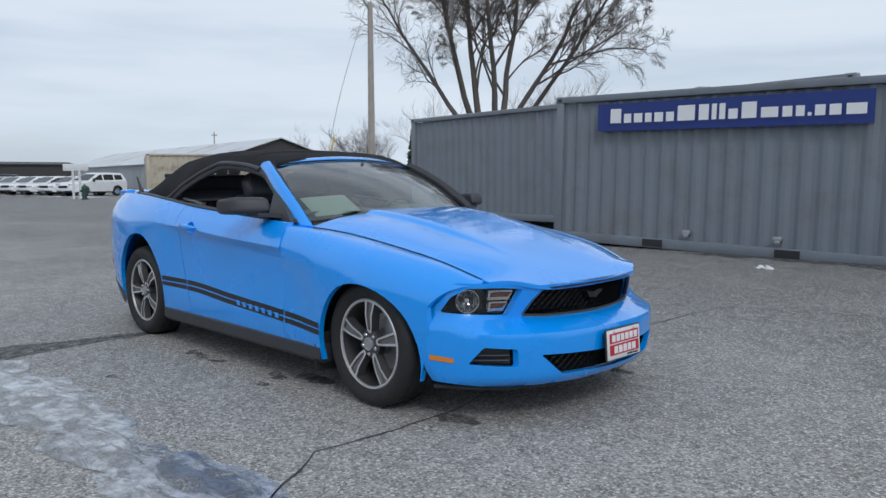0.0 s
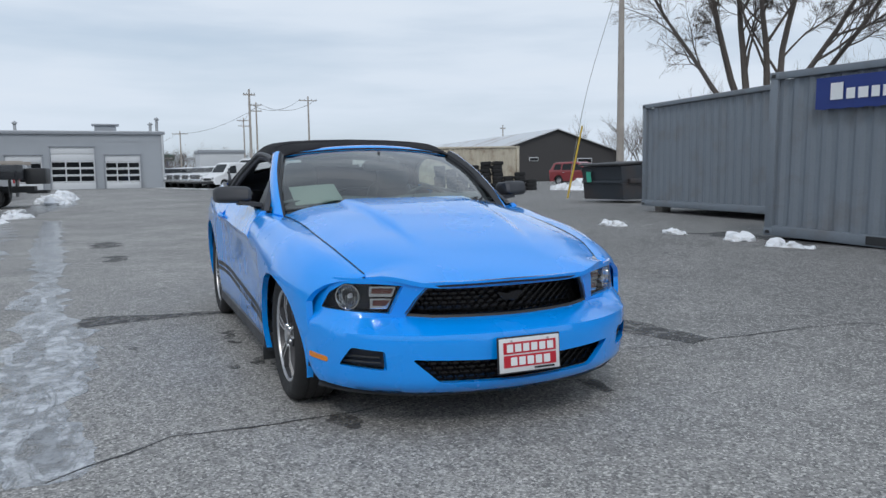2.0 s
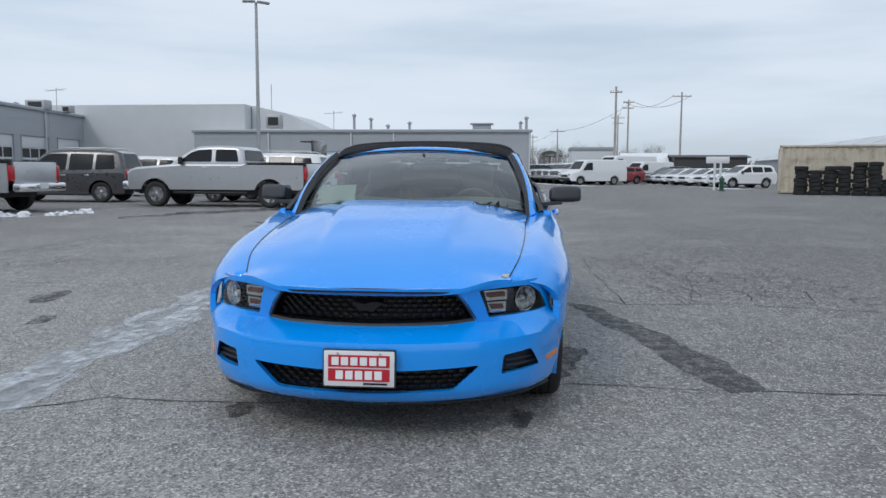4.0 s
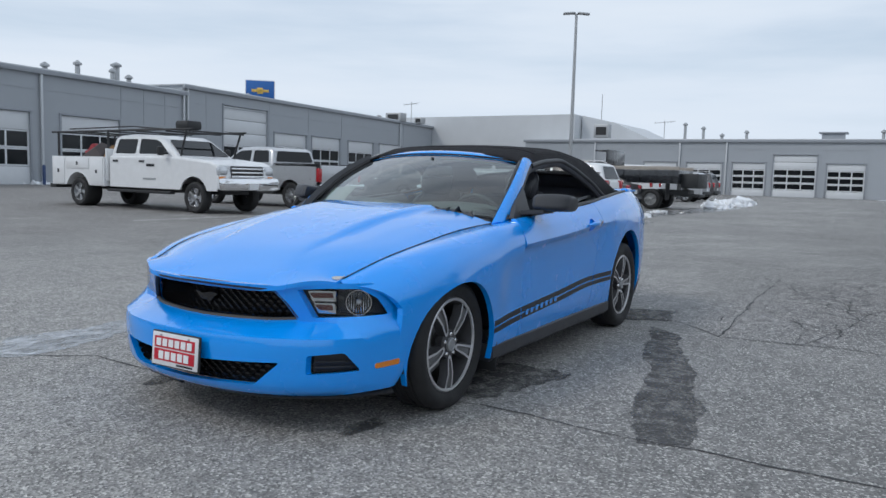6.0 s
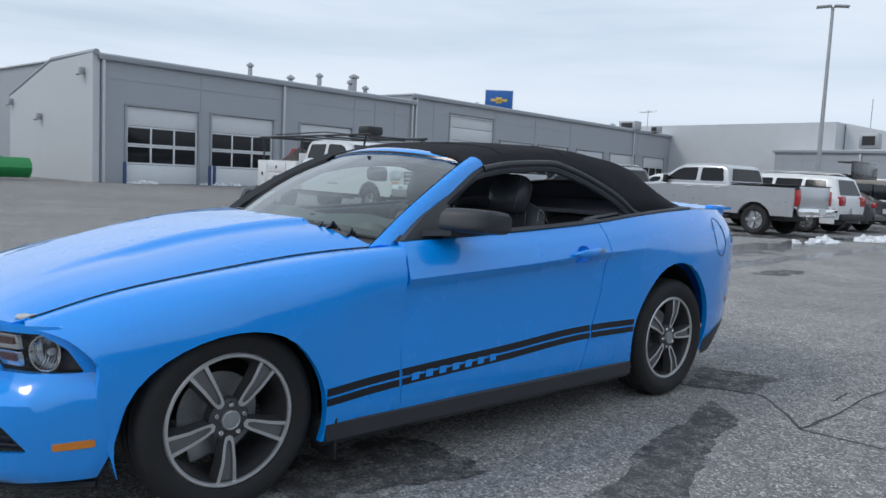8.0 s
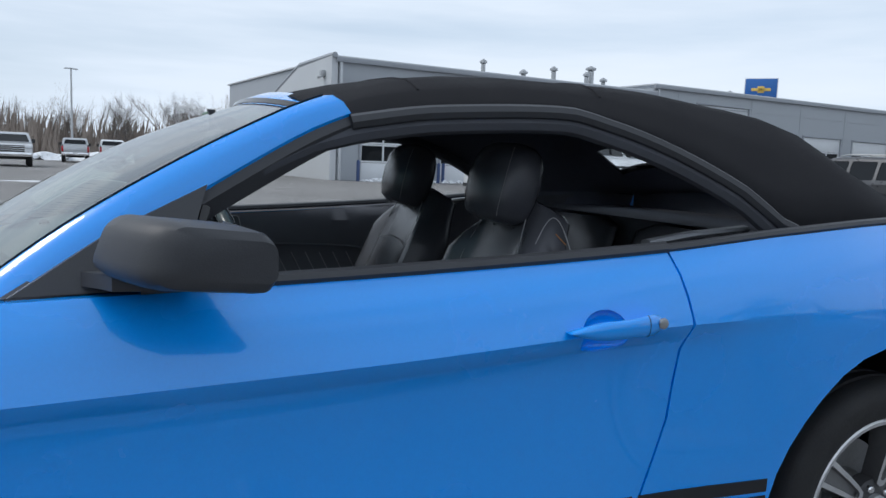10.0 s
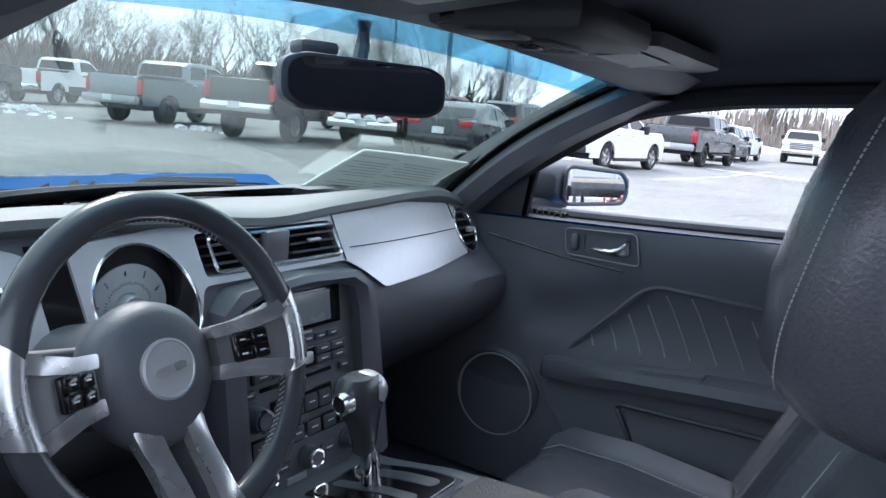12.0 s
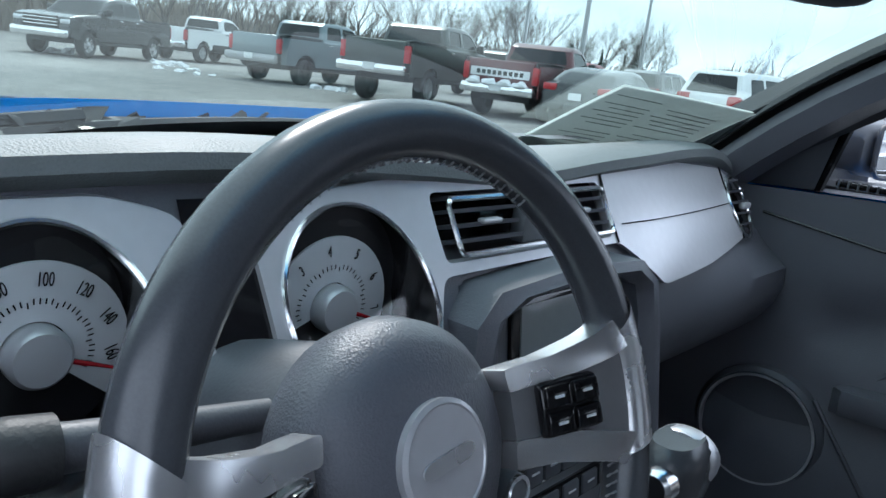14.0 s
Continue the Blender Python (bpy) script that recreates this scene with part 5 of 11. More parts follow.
# ---- parked vehicles ----
def wheel_set(th, places, R, W, rim, spokes=5, dual=(), name="wheel"):
    """Wheels of a parked vehicle: tyre and rim under each wheel; places of (x, y), y the outer face."""
    for k, (x, y) in enumerate(places):
        s = 1 if y > 0 else -1
        wh = new(name)
        wh.parent = th
        wh.matrix_basis = pose(x, y, R, -90 * s, 0, 0)
        b = bmesh.new()
        lathe(b, [(R * 0.62, -0.02), (R * 0.7, -0.005), (R * 0.86, 0.0), (R * 0.97, -0.03), (R, -0.06), (R, -W + 0.05), (R * 0.95, -W), (R * 0.6, -W)], None, 30, False)
        part("tyre", b, M_RUBBER, wh)
        b = bmesh.new()
        lathe(b, [(R * 0.62, -0.03), (R * 0.58, -0.06), (R * 0.57, -0.1), (R * 0.1, -0.1)], None, 30, False)
        for q in range(spokes):
            a = 2 * math.pi * q / spokes
            for o in (-0.1, 0.1):
                ring = []
                p0, p1 = Vector((0.1 * R * math.cos(a), 0.1 * R * math.sin(a), -0.05)), Vector((0.6 * R * math.cos(a + o), 0.6 * R * math.sin(a + o), -0.035))
                d = (p1 - p0).normalized()
                sd = Vector((-d.y, d.x, 0)) * R * 0.06
                v = [b.verts.new(c) for c in (p0 - sd, p0 + sd, p1 + sd, p1 - sd)]
                b.faces.new(v)
                v2 = [b.verts.new(c - Vector((0, 0, 0.03))) for c in (p0 - sd, p0 + sd, p1 + sd, p1 - sd)]
                for i in range(4):
                    b.faces.new((v[i], v[(i + 1) % 4], v2[(i + 1) % 4], v2[i]))
        lathe(b, [(R * 0.17, -0.1), (R * 0.17, -0.035), (R * 0.1, -0.025), (0, -0.025)], None, 14)
        part("rim", b, rim, wh)
        b = bmesh.new()
        lathe(b, [(R * 0.57, -0.12), (0.01, -0.12)], None, 20, False)
        part("brake", b, M_BLACKPL, wh)


def inset(poly, r):
    """An open polyline moved to its right by r."""
    out = []
    for i, p in enumerate(poly):
        a, c = Vector(poly[max(i - 1, 0)]), Vector(poly[min(i + 1, len(poly) - 1)])
        p = Vector(p)
        n1 = (p - a).normalized() if (p - a).length > 1e-6 else None
        n2 = (c - p).normalized() if (c - p).length > 1e-6 else None
        ds = [q for q in (n1, n2) if q is not None]
        d = sum(ds, Vector((0, 0))).normalized()
        k = 1 / max(0.5, d.dot(ds[0]))
        out.append((p.x + d.y * r * k, p.y - d.x * r * k))
    return out


def hull(th, name, top, W, r, material, warp, holes=(), closed_bottom=None, wheels=(), arch=0.0, z0=None, label="", skip=()):
    """A body: two side sheets with arches and openings, and the skin swept between them. top: polyline rear to front over the top."""
    top = [tuple(p) for p in top]
    ins = inset(top, r)
    side = list(ins)
    if z0 is not None:
        xr, xf = ins[0][0], ins[-1][0]
        low = [(xf, z0)]
        for wx in sorted(wheels, reverse=True):
            zz = wheels[wx] if isinstance(wheels, dict) else arch
            hc = zz[1]
            R = zz[0]
            dz = z0 - hc
            a0 = math.asin(max(-1, min(1, dz / R)))
            for k in range(13):
                a = a0 + (math.pi - 2 * a0) * k / 12
                low.append((wx + R * math.cos(a), hc + R * math.sin(a)))
        low.append((xr, z0))
        side = ins + low
    b = bmesh.new()
    for s in (-1, 1):
        sheet(b, side, lambda u, v: warp(u, s * W / 2, v), step=0.22, holes=holes, thick=0.04, inward=(0, -s, 0))
    n = 4
    rows = []
    m = len(top)
    for k in range(n + 1):
        a = math.pi / 2 * k / n
        d = r * (1 - math.sin(a))
        rows.append((W / 2 - r * (1 - math.cos(a)), [(p[0] * (d / r) + q[0] * (1 - d / r), p[1] * (d / r) + q[1] * (1 - d / r)) for p, q in zip(ins, top)]))
    cross = [(y, line) for y, line in rows] + [(0.35 * W, top), (0, top), (-0.35 * W, top)] + [(-y, line) for y, line in reversed(rows)]
    grid = [[b.verts.new(warp(line[i][0], y, line[i][1])) for i in range(m)] for y, line in cross]
    for g, h in zip(grid, grid[1:]):
        for i in range(m - 1):
            if i in skip:
                continue
            b.faces.new((g[i], g[i + 1], h[i + 1], h[i]))
    bmesh.ops.remove_doubles(b, verts=b.verts, dist=0.003)
    return part(name, b, material, th, label)


def pane(th, name, poly, W, warp, material=None, depth=0.02):
    for s in (-1, 1):
        b = bmesh.new()
        sheet(b, poly, lambda u, v: warp(u, s * (W / 2 - depth), v), step=0.25)
        part(name, b, material or M_DARKGLASS, th)


def cross_pane(th, name, a, c, w0, w1, warp, out=0.012, material=None):
    """A windscreen or rear window between two profile points a (low) and c (high)."""
    b = bmesh.new()
    d = Vector((c[0] - a[0], c[1] - a[1])).normalized()
    nrm = Vector((d.y, -d.x)) * out
    sheet(b, rounded([(-1, 0), (1, 0), (1, 1), (-1, 1)], 0.12, 3), lambda u, v: warp(a[0] + (c[0] - a[0]) * v + nrm.x, u * (w0 + (w1 - w0) * v) / 2, a[1] + (c[1] - a[1]) * v + nrm.y), step=0.2)
    part(name, b, material or M_DARKGLASS, th)


def side_mirror(th, x, y, z):
    for s in (-1, 1):
        b = bmesh.new()
        box(b, (x, s * (y + 0.12), z), (0.1, 0.2, 0.24), 0.04)
        box(b, (x + 0.02, s * y, z - 0.06), (0.05, 0.12, 0.06), 0.01)
        part("wing_mirror", b, M_BLACKPL, th)


def pickup(at, paint, label, cab="crew", lift=0.0, rim=None, snow=False, two_tone=False, group="parked pickups", grille=True, stripe=False):
    """A full-size pickup; origin on the ground under the rear axle, x ahead."""
    th = thing("pickup_truck", at, label, "pickup truck", group)
    W, R = 2.03, 0.4
    dz = lift
    wb = 3.75
    cabx = 0.78 if cab == "crew" else 1.35

    def warp(x, y, z):
        k = 1 - 0.05 * max(0, (x - 3.9) / 0.9) ** 2 - 0.035 * max(0, (-0.8 - x) / 0.5)
        k *= 1 - 0.10 * max(0, z - 1.38 - dz) / 0.5 * 1.25 - 0.03 * max(0, 0.9 - (z - dz)) ** 2 * 3
        return (x, y * k, z)
    wheels = {0.0: (0.5, R + dz * 0.5), wb: (0.5, R + dz * 0.5)}
    top = [(-1.15, 0.62 + dz), (-1.17, 1.0 + dz), (-1.15, 1.38 + dz), (-0.6, 1.39 + dz), (cabx, 1.4 + dz), (cabx + 0.1, 1.36 + dz), (3.0, 1.36 + dz), (3.35, 1.33 + dz), (4.35, 1.25 + dz), (4.62, 1.17 + dz), (4.7, 1.0 + dz), (4.7, 0.62 + dz)]
    top = [Vector(p) for p in top]
    hull(th, "body", top, W, 0.07, paint, warp, wheels=wheels, z0=0.55 + dz, skip=(0, 1, 2, 3))
    roof = [(cabx + 0.02, 1.34 + dz), (cabx + 0.1, 1.8 + dz), (cabx + 0.28, 1.9 + dz), (cabx + 0.9 if cab == "crew" else cabx + 0.6, 1.93 + dz), (2.35, 1.9 + dz), (2.6, 1.8 + dz), (3.25, 1.35 + dz)]
    if cab == "crew":
        wins = [[(cabx + 0.2, 1.42 + dz), (1.75, 1.42 + dz), (1.75, 1.8 + dz), (cabx + 0.3, 1.8 + dz)], [(1.87, 1.42 + dz), (2.95, 1.42 + dz), (2.5, 1.78 + dz), (1.87, 1.81 + dz)]]
    else:
        wins = [[(cabx + 0.22, 1.42 + dz), (2.95, 1.42 + dz), (2.5, 1.78 + dz), (cabx + 0.28, 1.8 + dz)]]
    wins = [rounded(w, 0.06, 3) for w in wins]
    hull(th, "cab", roof, W - 0.06, 0.1, paint, warp, holes=wins)
    for w in wins:
        pane(th, "side_window", w, W - 0.06, warp)
    cross_pane(th, "windscreen", (3.2, 1.38 + dz), (2.62, 1.79 + dz), W * 0.86, W * 0.8, warp)
    cross_pane(th, "rear_window", (cabx + 0.03, 1.45 + dz), (cabx + 0.1, 1.79 + dz), W * 0.82, W * 0.78, warp, out=-0.012)
    boxed("tailgate", (-1.15, 0, 1.0 + dz), (0.09, W - 0.34, 0.72), paint, th, 0.03)
    if stripe:
        boxed("tailgate_band", (-1.2, 0, 1.06 + dz), (0.02, W - 0.5, 0.2), M_PLATE, th, 0.0)
        for q in range(9):
            boxed("lettering_bar", (-1.212, -0.56 + 0.14 * q, 1.06 + dz), (0.012, 0.09, 0.1), M_BLACKP, th, 0.0)
    boxed("bed_floor", (-0.2, 0, 0.86 + dz), (1.95, W - 0.3, 0.06), M_BLACKPL, th, 0.0)
    for s in (-1, 1):
        boxed("bed_wall", (-0.2, s * (W / 2 - 0.12), 1.12 + dz), (1.9, 0.06, 0.5), M_BLACKPL, th, 0.01)
        boxed("bed_rail", (-0.2, s * (W / 2 - 0.075), 1.39 + dz), (1.9, 0.11, 0.03), M_BLACKPL, th, 0.01)
        b = bmesh.new()
        box(b, (-1.14, s * (W / 2 - 0.12), 1.06 + dz), (0.12, 0.17, 0.42), 0.035)
        part("tail_lamp", b, M_REDLENS, th)
        b = bmesh.new()
        box(b, (4.62, s * (W / 2 - 0.23), 1.04 + dz), (0.18, 0.34, 0.15), 0.04)
        part("headlamp", b, M_CLEARLENS, th)
        for hx in ((1.15, 2.1) if cab == "crew" else (1.75,)):
            boxed("door_handle", (hx, s * (W / 2 + 0.01), 1.24 + dz), (0.2, 0.03, 0.04), M_CHROME if not two_tone else M_BLACKPL, th, 0.01)
        if two_tone:
            boxed("lower_cladding", (1.9, s * (W / 2 - 0.0), 0.66 + dz), (2.5, 0.04, 0.24), M_BLACKPL, th, 0.01)
        boxed("running_board", (1.9, s * (W / 2 - 0.02), 0.46 + dz), (2.4, 0.16, 0.06), M_BLACKPL, th, 0.02)
    b = bmesh.new()
    box(b, (-1.3, 0, 0.68 + dz), (0.22, W - 0.12, 0.24), 0.06)
    rb = part("rear_bumper", b, M_CHROME if rim is not M_BLACKPL else M_STEEL, th)
    boxed("plate", (-1.42, 0, 0.72 + dz), (0.02, 0.31, 0.16), M_PLATE, rb, 0.0)
    if snow:
        b = bmesh.new()
        for q in range(4):
            blob(b, (-1.34, -0.6 + 0.4 * q, 0.79 + dz), 0.19, 0.7, q, 2, 0.4)
        tagged(part("bumper_snow", b, M_SNOW, th), "snow lying on the rear bumper")
    b = bmesh.new()
    box(b, (4.78, 0, 0.68 + dz), (0.24, W - 0.14, 0.26), 0.07)
    part("front_bumper", b, M_CHROME, th)
    b = bmesh.new()
    box(b, (4.7, 0, 1.0 + dz), (0.06, 1.2, 0.36), 0.04)
    gr = part("grille", b, M_BLACKPL, th)
    for z in (0.9, 1.0, 1.1):
        boxed("grille_bar", (4.74, 0, z + dz), (0.04, 1.18, 0.035), M_CHROME, gr, 0.01)
    side_mirror(th, 2.85, W / 2 - 0.06, 1.45 + dz)
    b = bmesh.new()
    box(b, (1.9, 0, 0.5 + dz), (5.2, 1.3, 0.2), 0.03)
    part("chassis", b, M_BLACKPL, th)
    wheel_set(th, [(x, s * (W / 2 - 0.03)) for x in (0, wb) for s in (-1, 1)], R + dz * 0.25, 0.26, rim or M_ALLOY)
    return th


def wagon(at, paint, label, L=4.8, H=1.72, kind="suv", rim=None, group="parked cars", hood=0.98, name="suv", rack=False):
    """An SUV or sedan; origin on the ground under the rear axle, x ahead."""
    th = thing(name, at, label, "car" if kind == "sedan" else "suv", group)
    W, R = 1.86 if kind == "sedan" else 1.92, 0.33 if kind == "sedan" else 0.365
    ro, wb = (0.95, 2.7) if kind == "sedan" else (0.95, L - 1.95)
    xf = L - ro
    belt = hood - 0.04 if kind == "sedan" else 1.08

    def warp(x, y, z):
        k = 1 - 0.16 * max(0, (x - xf + 0.9) / 0.9) ** 2 - 0.07 * max(0, (-ro + 0.7 - x) / 0.7) ** 2
        k *= 1 - 0.24 * max(0, z - belt) / 0.62 - 0.04 * max(0, 0.55 - z)
        return (x, y * k, z)
    if kind == "sedan":
        top = [(-0.93, 0.4), (-0.97, 0.75), (-0.9, 1.0), (-0.35, 1.06), (0.3, 1.02), (1.6, 0.97), (2.35, 0.95), (3.3, 0.78), (xf - 0.05, 0.62), (xf, 0.4)]
        roof = [(-0.6, 1.04), (0.05, 1.3), (0.5, 1.42), (1.0, 1.45), (1.5, 1.4), (2.5, 0.94)]
        wins = [[(0.2, 1.06), (0.95, 1.04), (0.95, 1.36), (0.52, 1.34)], [(1.03, 1.04), (2.1, 1.0), (1.5, 1.34), (1.03, 1.37)]]
        ws, rw = ((2.42, 0.98), (1.56, 1.38)), ((-0.52, 1.07), (0.02, 1.28))
    else:
        top = [(-ro + 0.03, 0.45), (-ro, 0.8), (-ro + 0.03, 1.1), (0, 1.12), (xf - 1.45, 1.08), (xf - 0.5, hood), (xf - 0.1, hood - 0.14), (xf, 0.75), (xf, 0.45)]
        roof = [(-ro + 0.06, 1.08), (-ro + 0.28, H - 0.12), (-ro + 0.5, H - 0.03), (0.9, H), (xf - 2.5, H - 0.02), (xf - 2.25, H - 0.1), (xf - 1.35, 1.08)]
        wins = [[(-ro + 0.42, 1.18), (0.18, 1.15), (0.18, H - 0.16), (-ro + 0.52, H - 0.18)], [(0.28, 1.15), (1.12, 1.14), (1.12, H - 0.14), (0.28, H - 0.15)], [(1.22, 1.14), (xf - 1.6, 1.12), (xf - 2.3, H - 0.15), (1.22, H - 0.14)]]
        ws, rw = ((xf - 1.42, 1.12), (xf - 2.2, H - 0.12)), ((-ro + 0.1, 1.18), (-ro + 0.28, H - 0.15))
    wins = [rounded(w, 0.05, 3) for w in wins]
    hull(th, "body", top, W, 0.09, paint, warp, wheels={0.0: (R + 0.06, R), wb: (R + 0.06, R)}, z0=0.32)
    hull(th, "cabin", roof, W, 0.1, paint, warp, holes=wins)
    for w in wins:
        pane(th, "side_window", w, W, warp)
    cross_pane(th, "windscreen", *ws, W * 0.86, W * 0.8, warp)
    cross_pane(th, "rear_window", *rw, W * 0.8, W * 0.74, warp, out=-0.012)
    zt = 0.9 if kind == "sedan" else 1.0
    for s in (-1, 1):
        b = bmesh.new()
        box(b, (-ro + 0.05, s * (W / 2 - 0.26), zt), (0.16, 0.34, 0.17 if kind == "sedan" else 0.3), 0.05)
        part("tail_lamp", b, M_REDLENS, th)
        b = bmesh.new()
        box(b, (xf - 0.13, s * (W / 2 - 0.3), 0.68 if kind == "sedan" else 0.82), (0.2, 0.34, 0.14), 0.05)
        part("headlamp", b, M_CLEARLENS, th)
        for hx in (0.45, 1.3):
            boxed("door_handle", (hx, s * (W / 2 + 0.01), belt - 0.12), (0.18, 0.03, 0.035), M_CHROME, th, 0.01)
        boxed("sill", (wb / 2, s * (W / 2 - 0.03), 0.3), (wb - 0.8, 0.06, 0.1), M_BLACKPL, th, 0.02)
        if rack:
            b = bmesh.new()
            tube(b, [(-0.4, s * 0.6, H), (-0.2, s * 0.6, H + 0.06), (1.4, s * 0.6, H + 0.06), (1.6, s * 0.6, H)], 0.02, 6)
            part("roof_rail", b, M_STEEL, th)
    boxed("rear_bumper", (-ro + 0.0, 0, 0.52), (0.16, W - 0.3, 0.2), paint if kind == "sedan" else M_BLACKPL, th, 0.05)
    boxed("plate", (-ro - 0.05, 0, 0.72), (0.02, 0.31, 0.16), M_PLATE, th, 0.0)
    boxed("front_bumper", (xf - 0.02, 0, 0.5), (0.16, W - 0.5, 0.2), paint, th, 0.06)
    b = bmesh.new()
    box(b, (xf - 0.0, 0, 0.68), (0.08, 0.9, 0.18), 0.05)
    part("grille", b, M_BLACKPL, th)
    boxed("underbody", (wb / 2, 0, 0.34), (wb + 1.0, W * 0.7, 0.16), M_BLACKPL, th, 0.02)
    side_mirror(th, xf - 1.75 if kind != "sedan" else 2.0, W / 2 - 0.1, belt + 0.06)
    wheel_set(th, [(x, s * (W / 2 - 0.03)) for x in (0, wb) for s in (-1, 1)], R, 0.22, rim or M_ALLOY)
    return th


def van(at, paint, label, group="parked vans"):
    th = thing("van", at, label, "van", group)
    W, R, H, ro, xf, wb = 2.0, 0.37, 2.15, 1.3, 4.4, 3.4

    def warp(x, y, z):
        return (x, y * (1 - 0.08 * max(0, (x - 3.4)) ** 2 - 0.1 * max(0, z - 1.2)), z)
    top = [(-ro, 0.45), (-ro, 1.2), (-ro + 0.1, H - 0.1), (-ro + 0.3, H), (2.6, H), (2.85, H - 0.1), (3.5, 1.25), (4.2, 1.05), (xf, 0.85), (xf, 0.45)]
    wins = [rounded([(2.2, 1.25), (3.2, 1.25), (2.75, 1.85), (2.2, 1.9)], 0.05, 3)]
    hull(th, "body", top, W, 0.1, paint, warp, wheels={0.0: (0.44, R), wb: (0.44, R)}, z0=0.34, holes=wins)
    pane(th, "side_window", wins[0], W, warp)
    cross_pane(th, "windscreen", (3.42, 1.34), (2.9, 2.0), 1.7, 1.55, warp)
    for s in (-1, 1):
        boxed("headlamp", (4.32, s * 0.72, 0.85), (0.2, 0.3, 0.2), M_CLEARLENS, th, 0.05)
        boxed("tail_lamp", (-ro, s * 0.85, 1.0), (0.06, 0.14, 0.5), M_REDLENS, th, 0.02)
    boxed("front_bumper", (xf, 0, 0.52), (0.16, 1.7, 0.22), M_BLACKPL, th, 0.05)
    boxed("grille", (xf, 0, 0.78), (0.06, 1.0, 0.2), M_BLACKPL, th, 0.02)
    side_mirror(th, 3.0, 0.95, 1.35)
    wheel_set(th, [(x, s * (W / 2 - 0.03)) for x in (0, wb) for s in (-1, 1)], R, 0.24, M_STEEL)
    return th


# beside the cross wing
pickup(pose(-18.75, -6.85, 0, 0, 0, -92), M_SILVER, "silver crew-cab pickup with chrome bumper on wet asphalt", rim=M_ALLOY)
wagon(pose(-22.1, -6.9, 0, 0, 0, -92), M_WHITE, "white three-row suv beside the silver pickup", 5.1, 1.78, rack=True, hood=1.08)
wagon(pose(-24.9, -7.0, 0, 0, 0, -92), M_DARKGREY, "dark grey sedan parked in the row", 4.7, kind="sedan", name="sedan")
wagon(pose(-41, -7.6, 0, 0, 0, -92), M_SILVER, "silver suv parked past the dump truck", 4.9, 1.75, hood=1.05)
wagon(pose(-47, -8.2, 0, 0, 0, -92), M_DARKGREY, "grey suv near the workshop doors", 4.9, 1.8, hood=1.05, rack=True)
wagon(pose(-33.5, -8.5, 0, 0, 0, -92), M_WHITE, "white suv behind the dump truck", 4.9, 1.95, hood=1.1)
pickup(pose(-14.5, -13.5, 0, 0, 0, -94), M_SILVER, "silver crew-cab pickup beside the service truck")
wagon(pose(-21.3, -13.9, 0, 0, 0, -86), M_DARKGREY, "dark grey full-size suv with bright wheels", 5.2, 1.86, hood=1.12, rack=True)
wagon(pose(-27.5, -14.5, 0, 0, 0, -88), M_WHITE, "white suv parked before the service wing", 4.9, 1.75, hood=1.05)


def dump_truck(at):
    th = thing("dump_truck", at, "black dump-bed work truck with tailgate spreader", "dump truck")
    boxed("bed", (0.35, 0, 1.35), (3.0, 2.2, 0.55), M_BLACKP, th, 0.04)
    for x in (-0.9, -0.2, 0.5, 1.2):
        for s in (-1, 1):
            boxed("bed_stake", (x, s * 1.12, 1.35), (0.08, 0.06, 0.56), M_BLACKP, th, 0.01)
    boxed("side_board", (0.35, -1.08, 1.7), (3.0, 0.05, 0.14), M_WOOD, th, 0.01)
    boxed("side_board", (0.35, 1.08, 1.7), (3.0, 0.05, 0.14), M_WOOD, th, 0.01)
    boxed("spreader", (-1.5, 0, 1.2), (0.7, 1.5, 0.6), M_BLACKPL, th, 0.05)
    boxed("hitch", (-1.5, 0, 0.6), (0.7, 0.9, 0.12), M_BLACKPL, th, 0.02)
    boxed("cab_guard", (1.95, 0, 2.0), (0.1, 2.1, 0.9), M_BLACKP, th, 0.02)
    boxed("cab_shield", (2.2, 0, 2.4), (0.6, 2.1, 0.06), M_BLACKP, th, 0.02)
    boxed("cab", (3.1, 0, 1.45), (1.9, 1.9, 1.1), M_BLACKP, th, 0.2)
    boxed("bonnet", (4.6, 0, 1.1), (1.4, 1.8, 0.6), M_BLACKP, th, 0.15)
    boxed("chassis", (1.6, 0, 0.7), (6.0, 0.9, 0.24), M_BLACKPL, th, 0.02)
    for s in (-1, 1):
        boxed("mud_flap", (-0.65, s * 0.85, 0.75), (0.03, 0.55, 0.7), M_BLACKPL, th, 0.0)
    wheel_set(th, [(x, s * 1.05) for x in (0, 3.9) for s in (-1, 1)], 0.42, 0.5, M_STEEL)
    return th


dump_truck(pose(-28.1, -6.0, 0, 0, 0, -92))


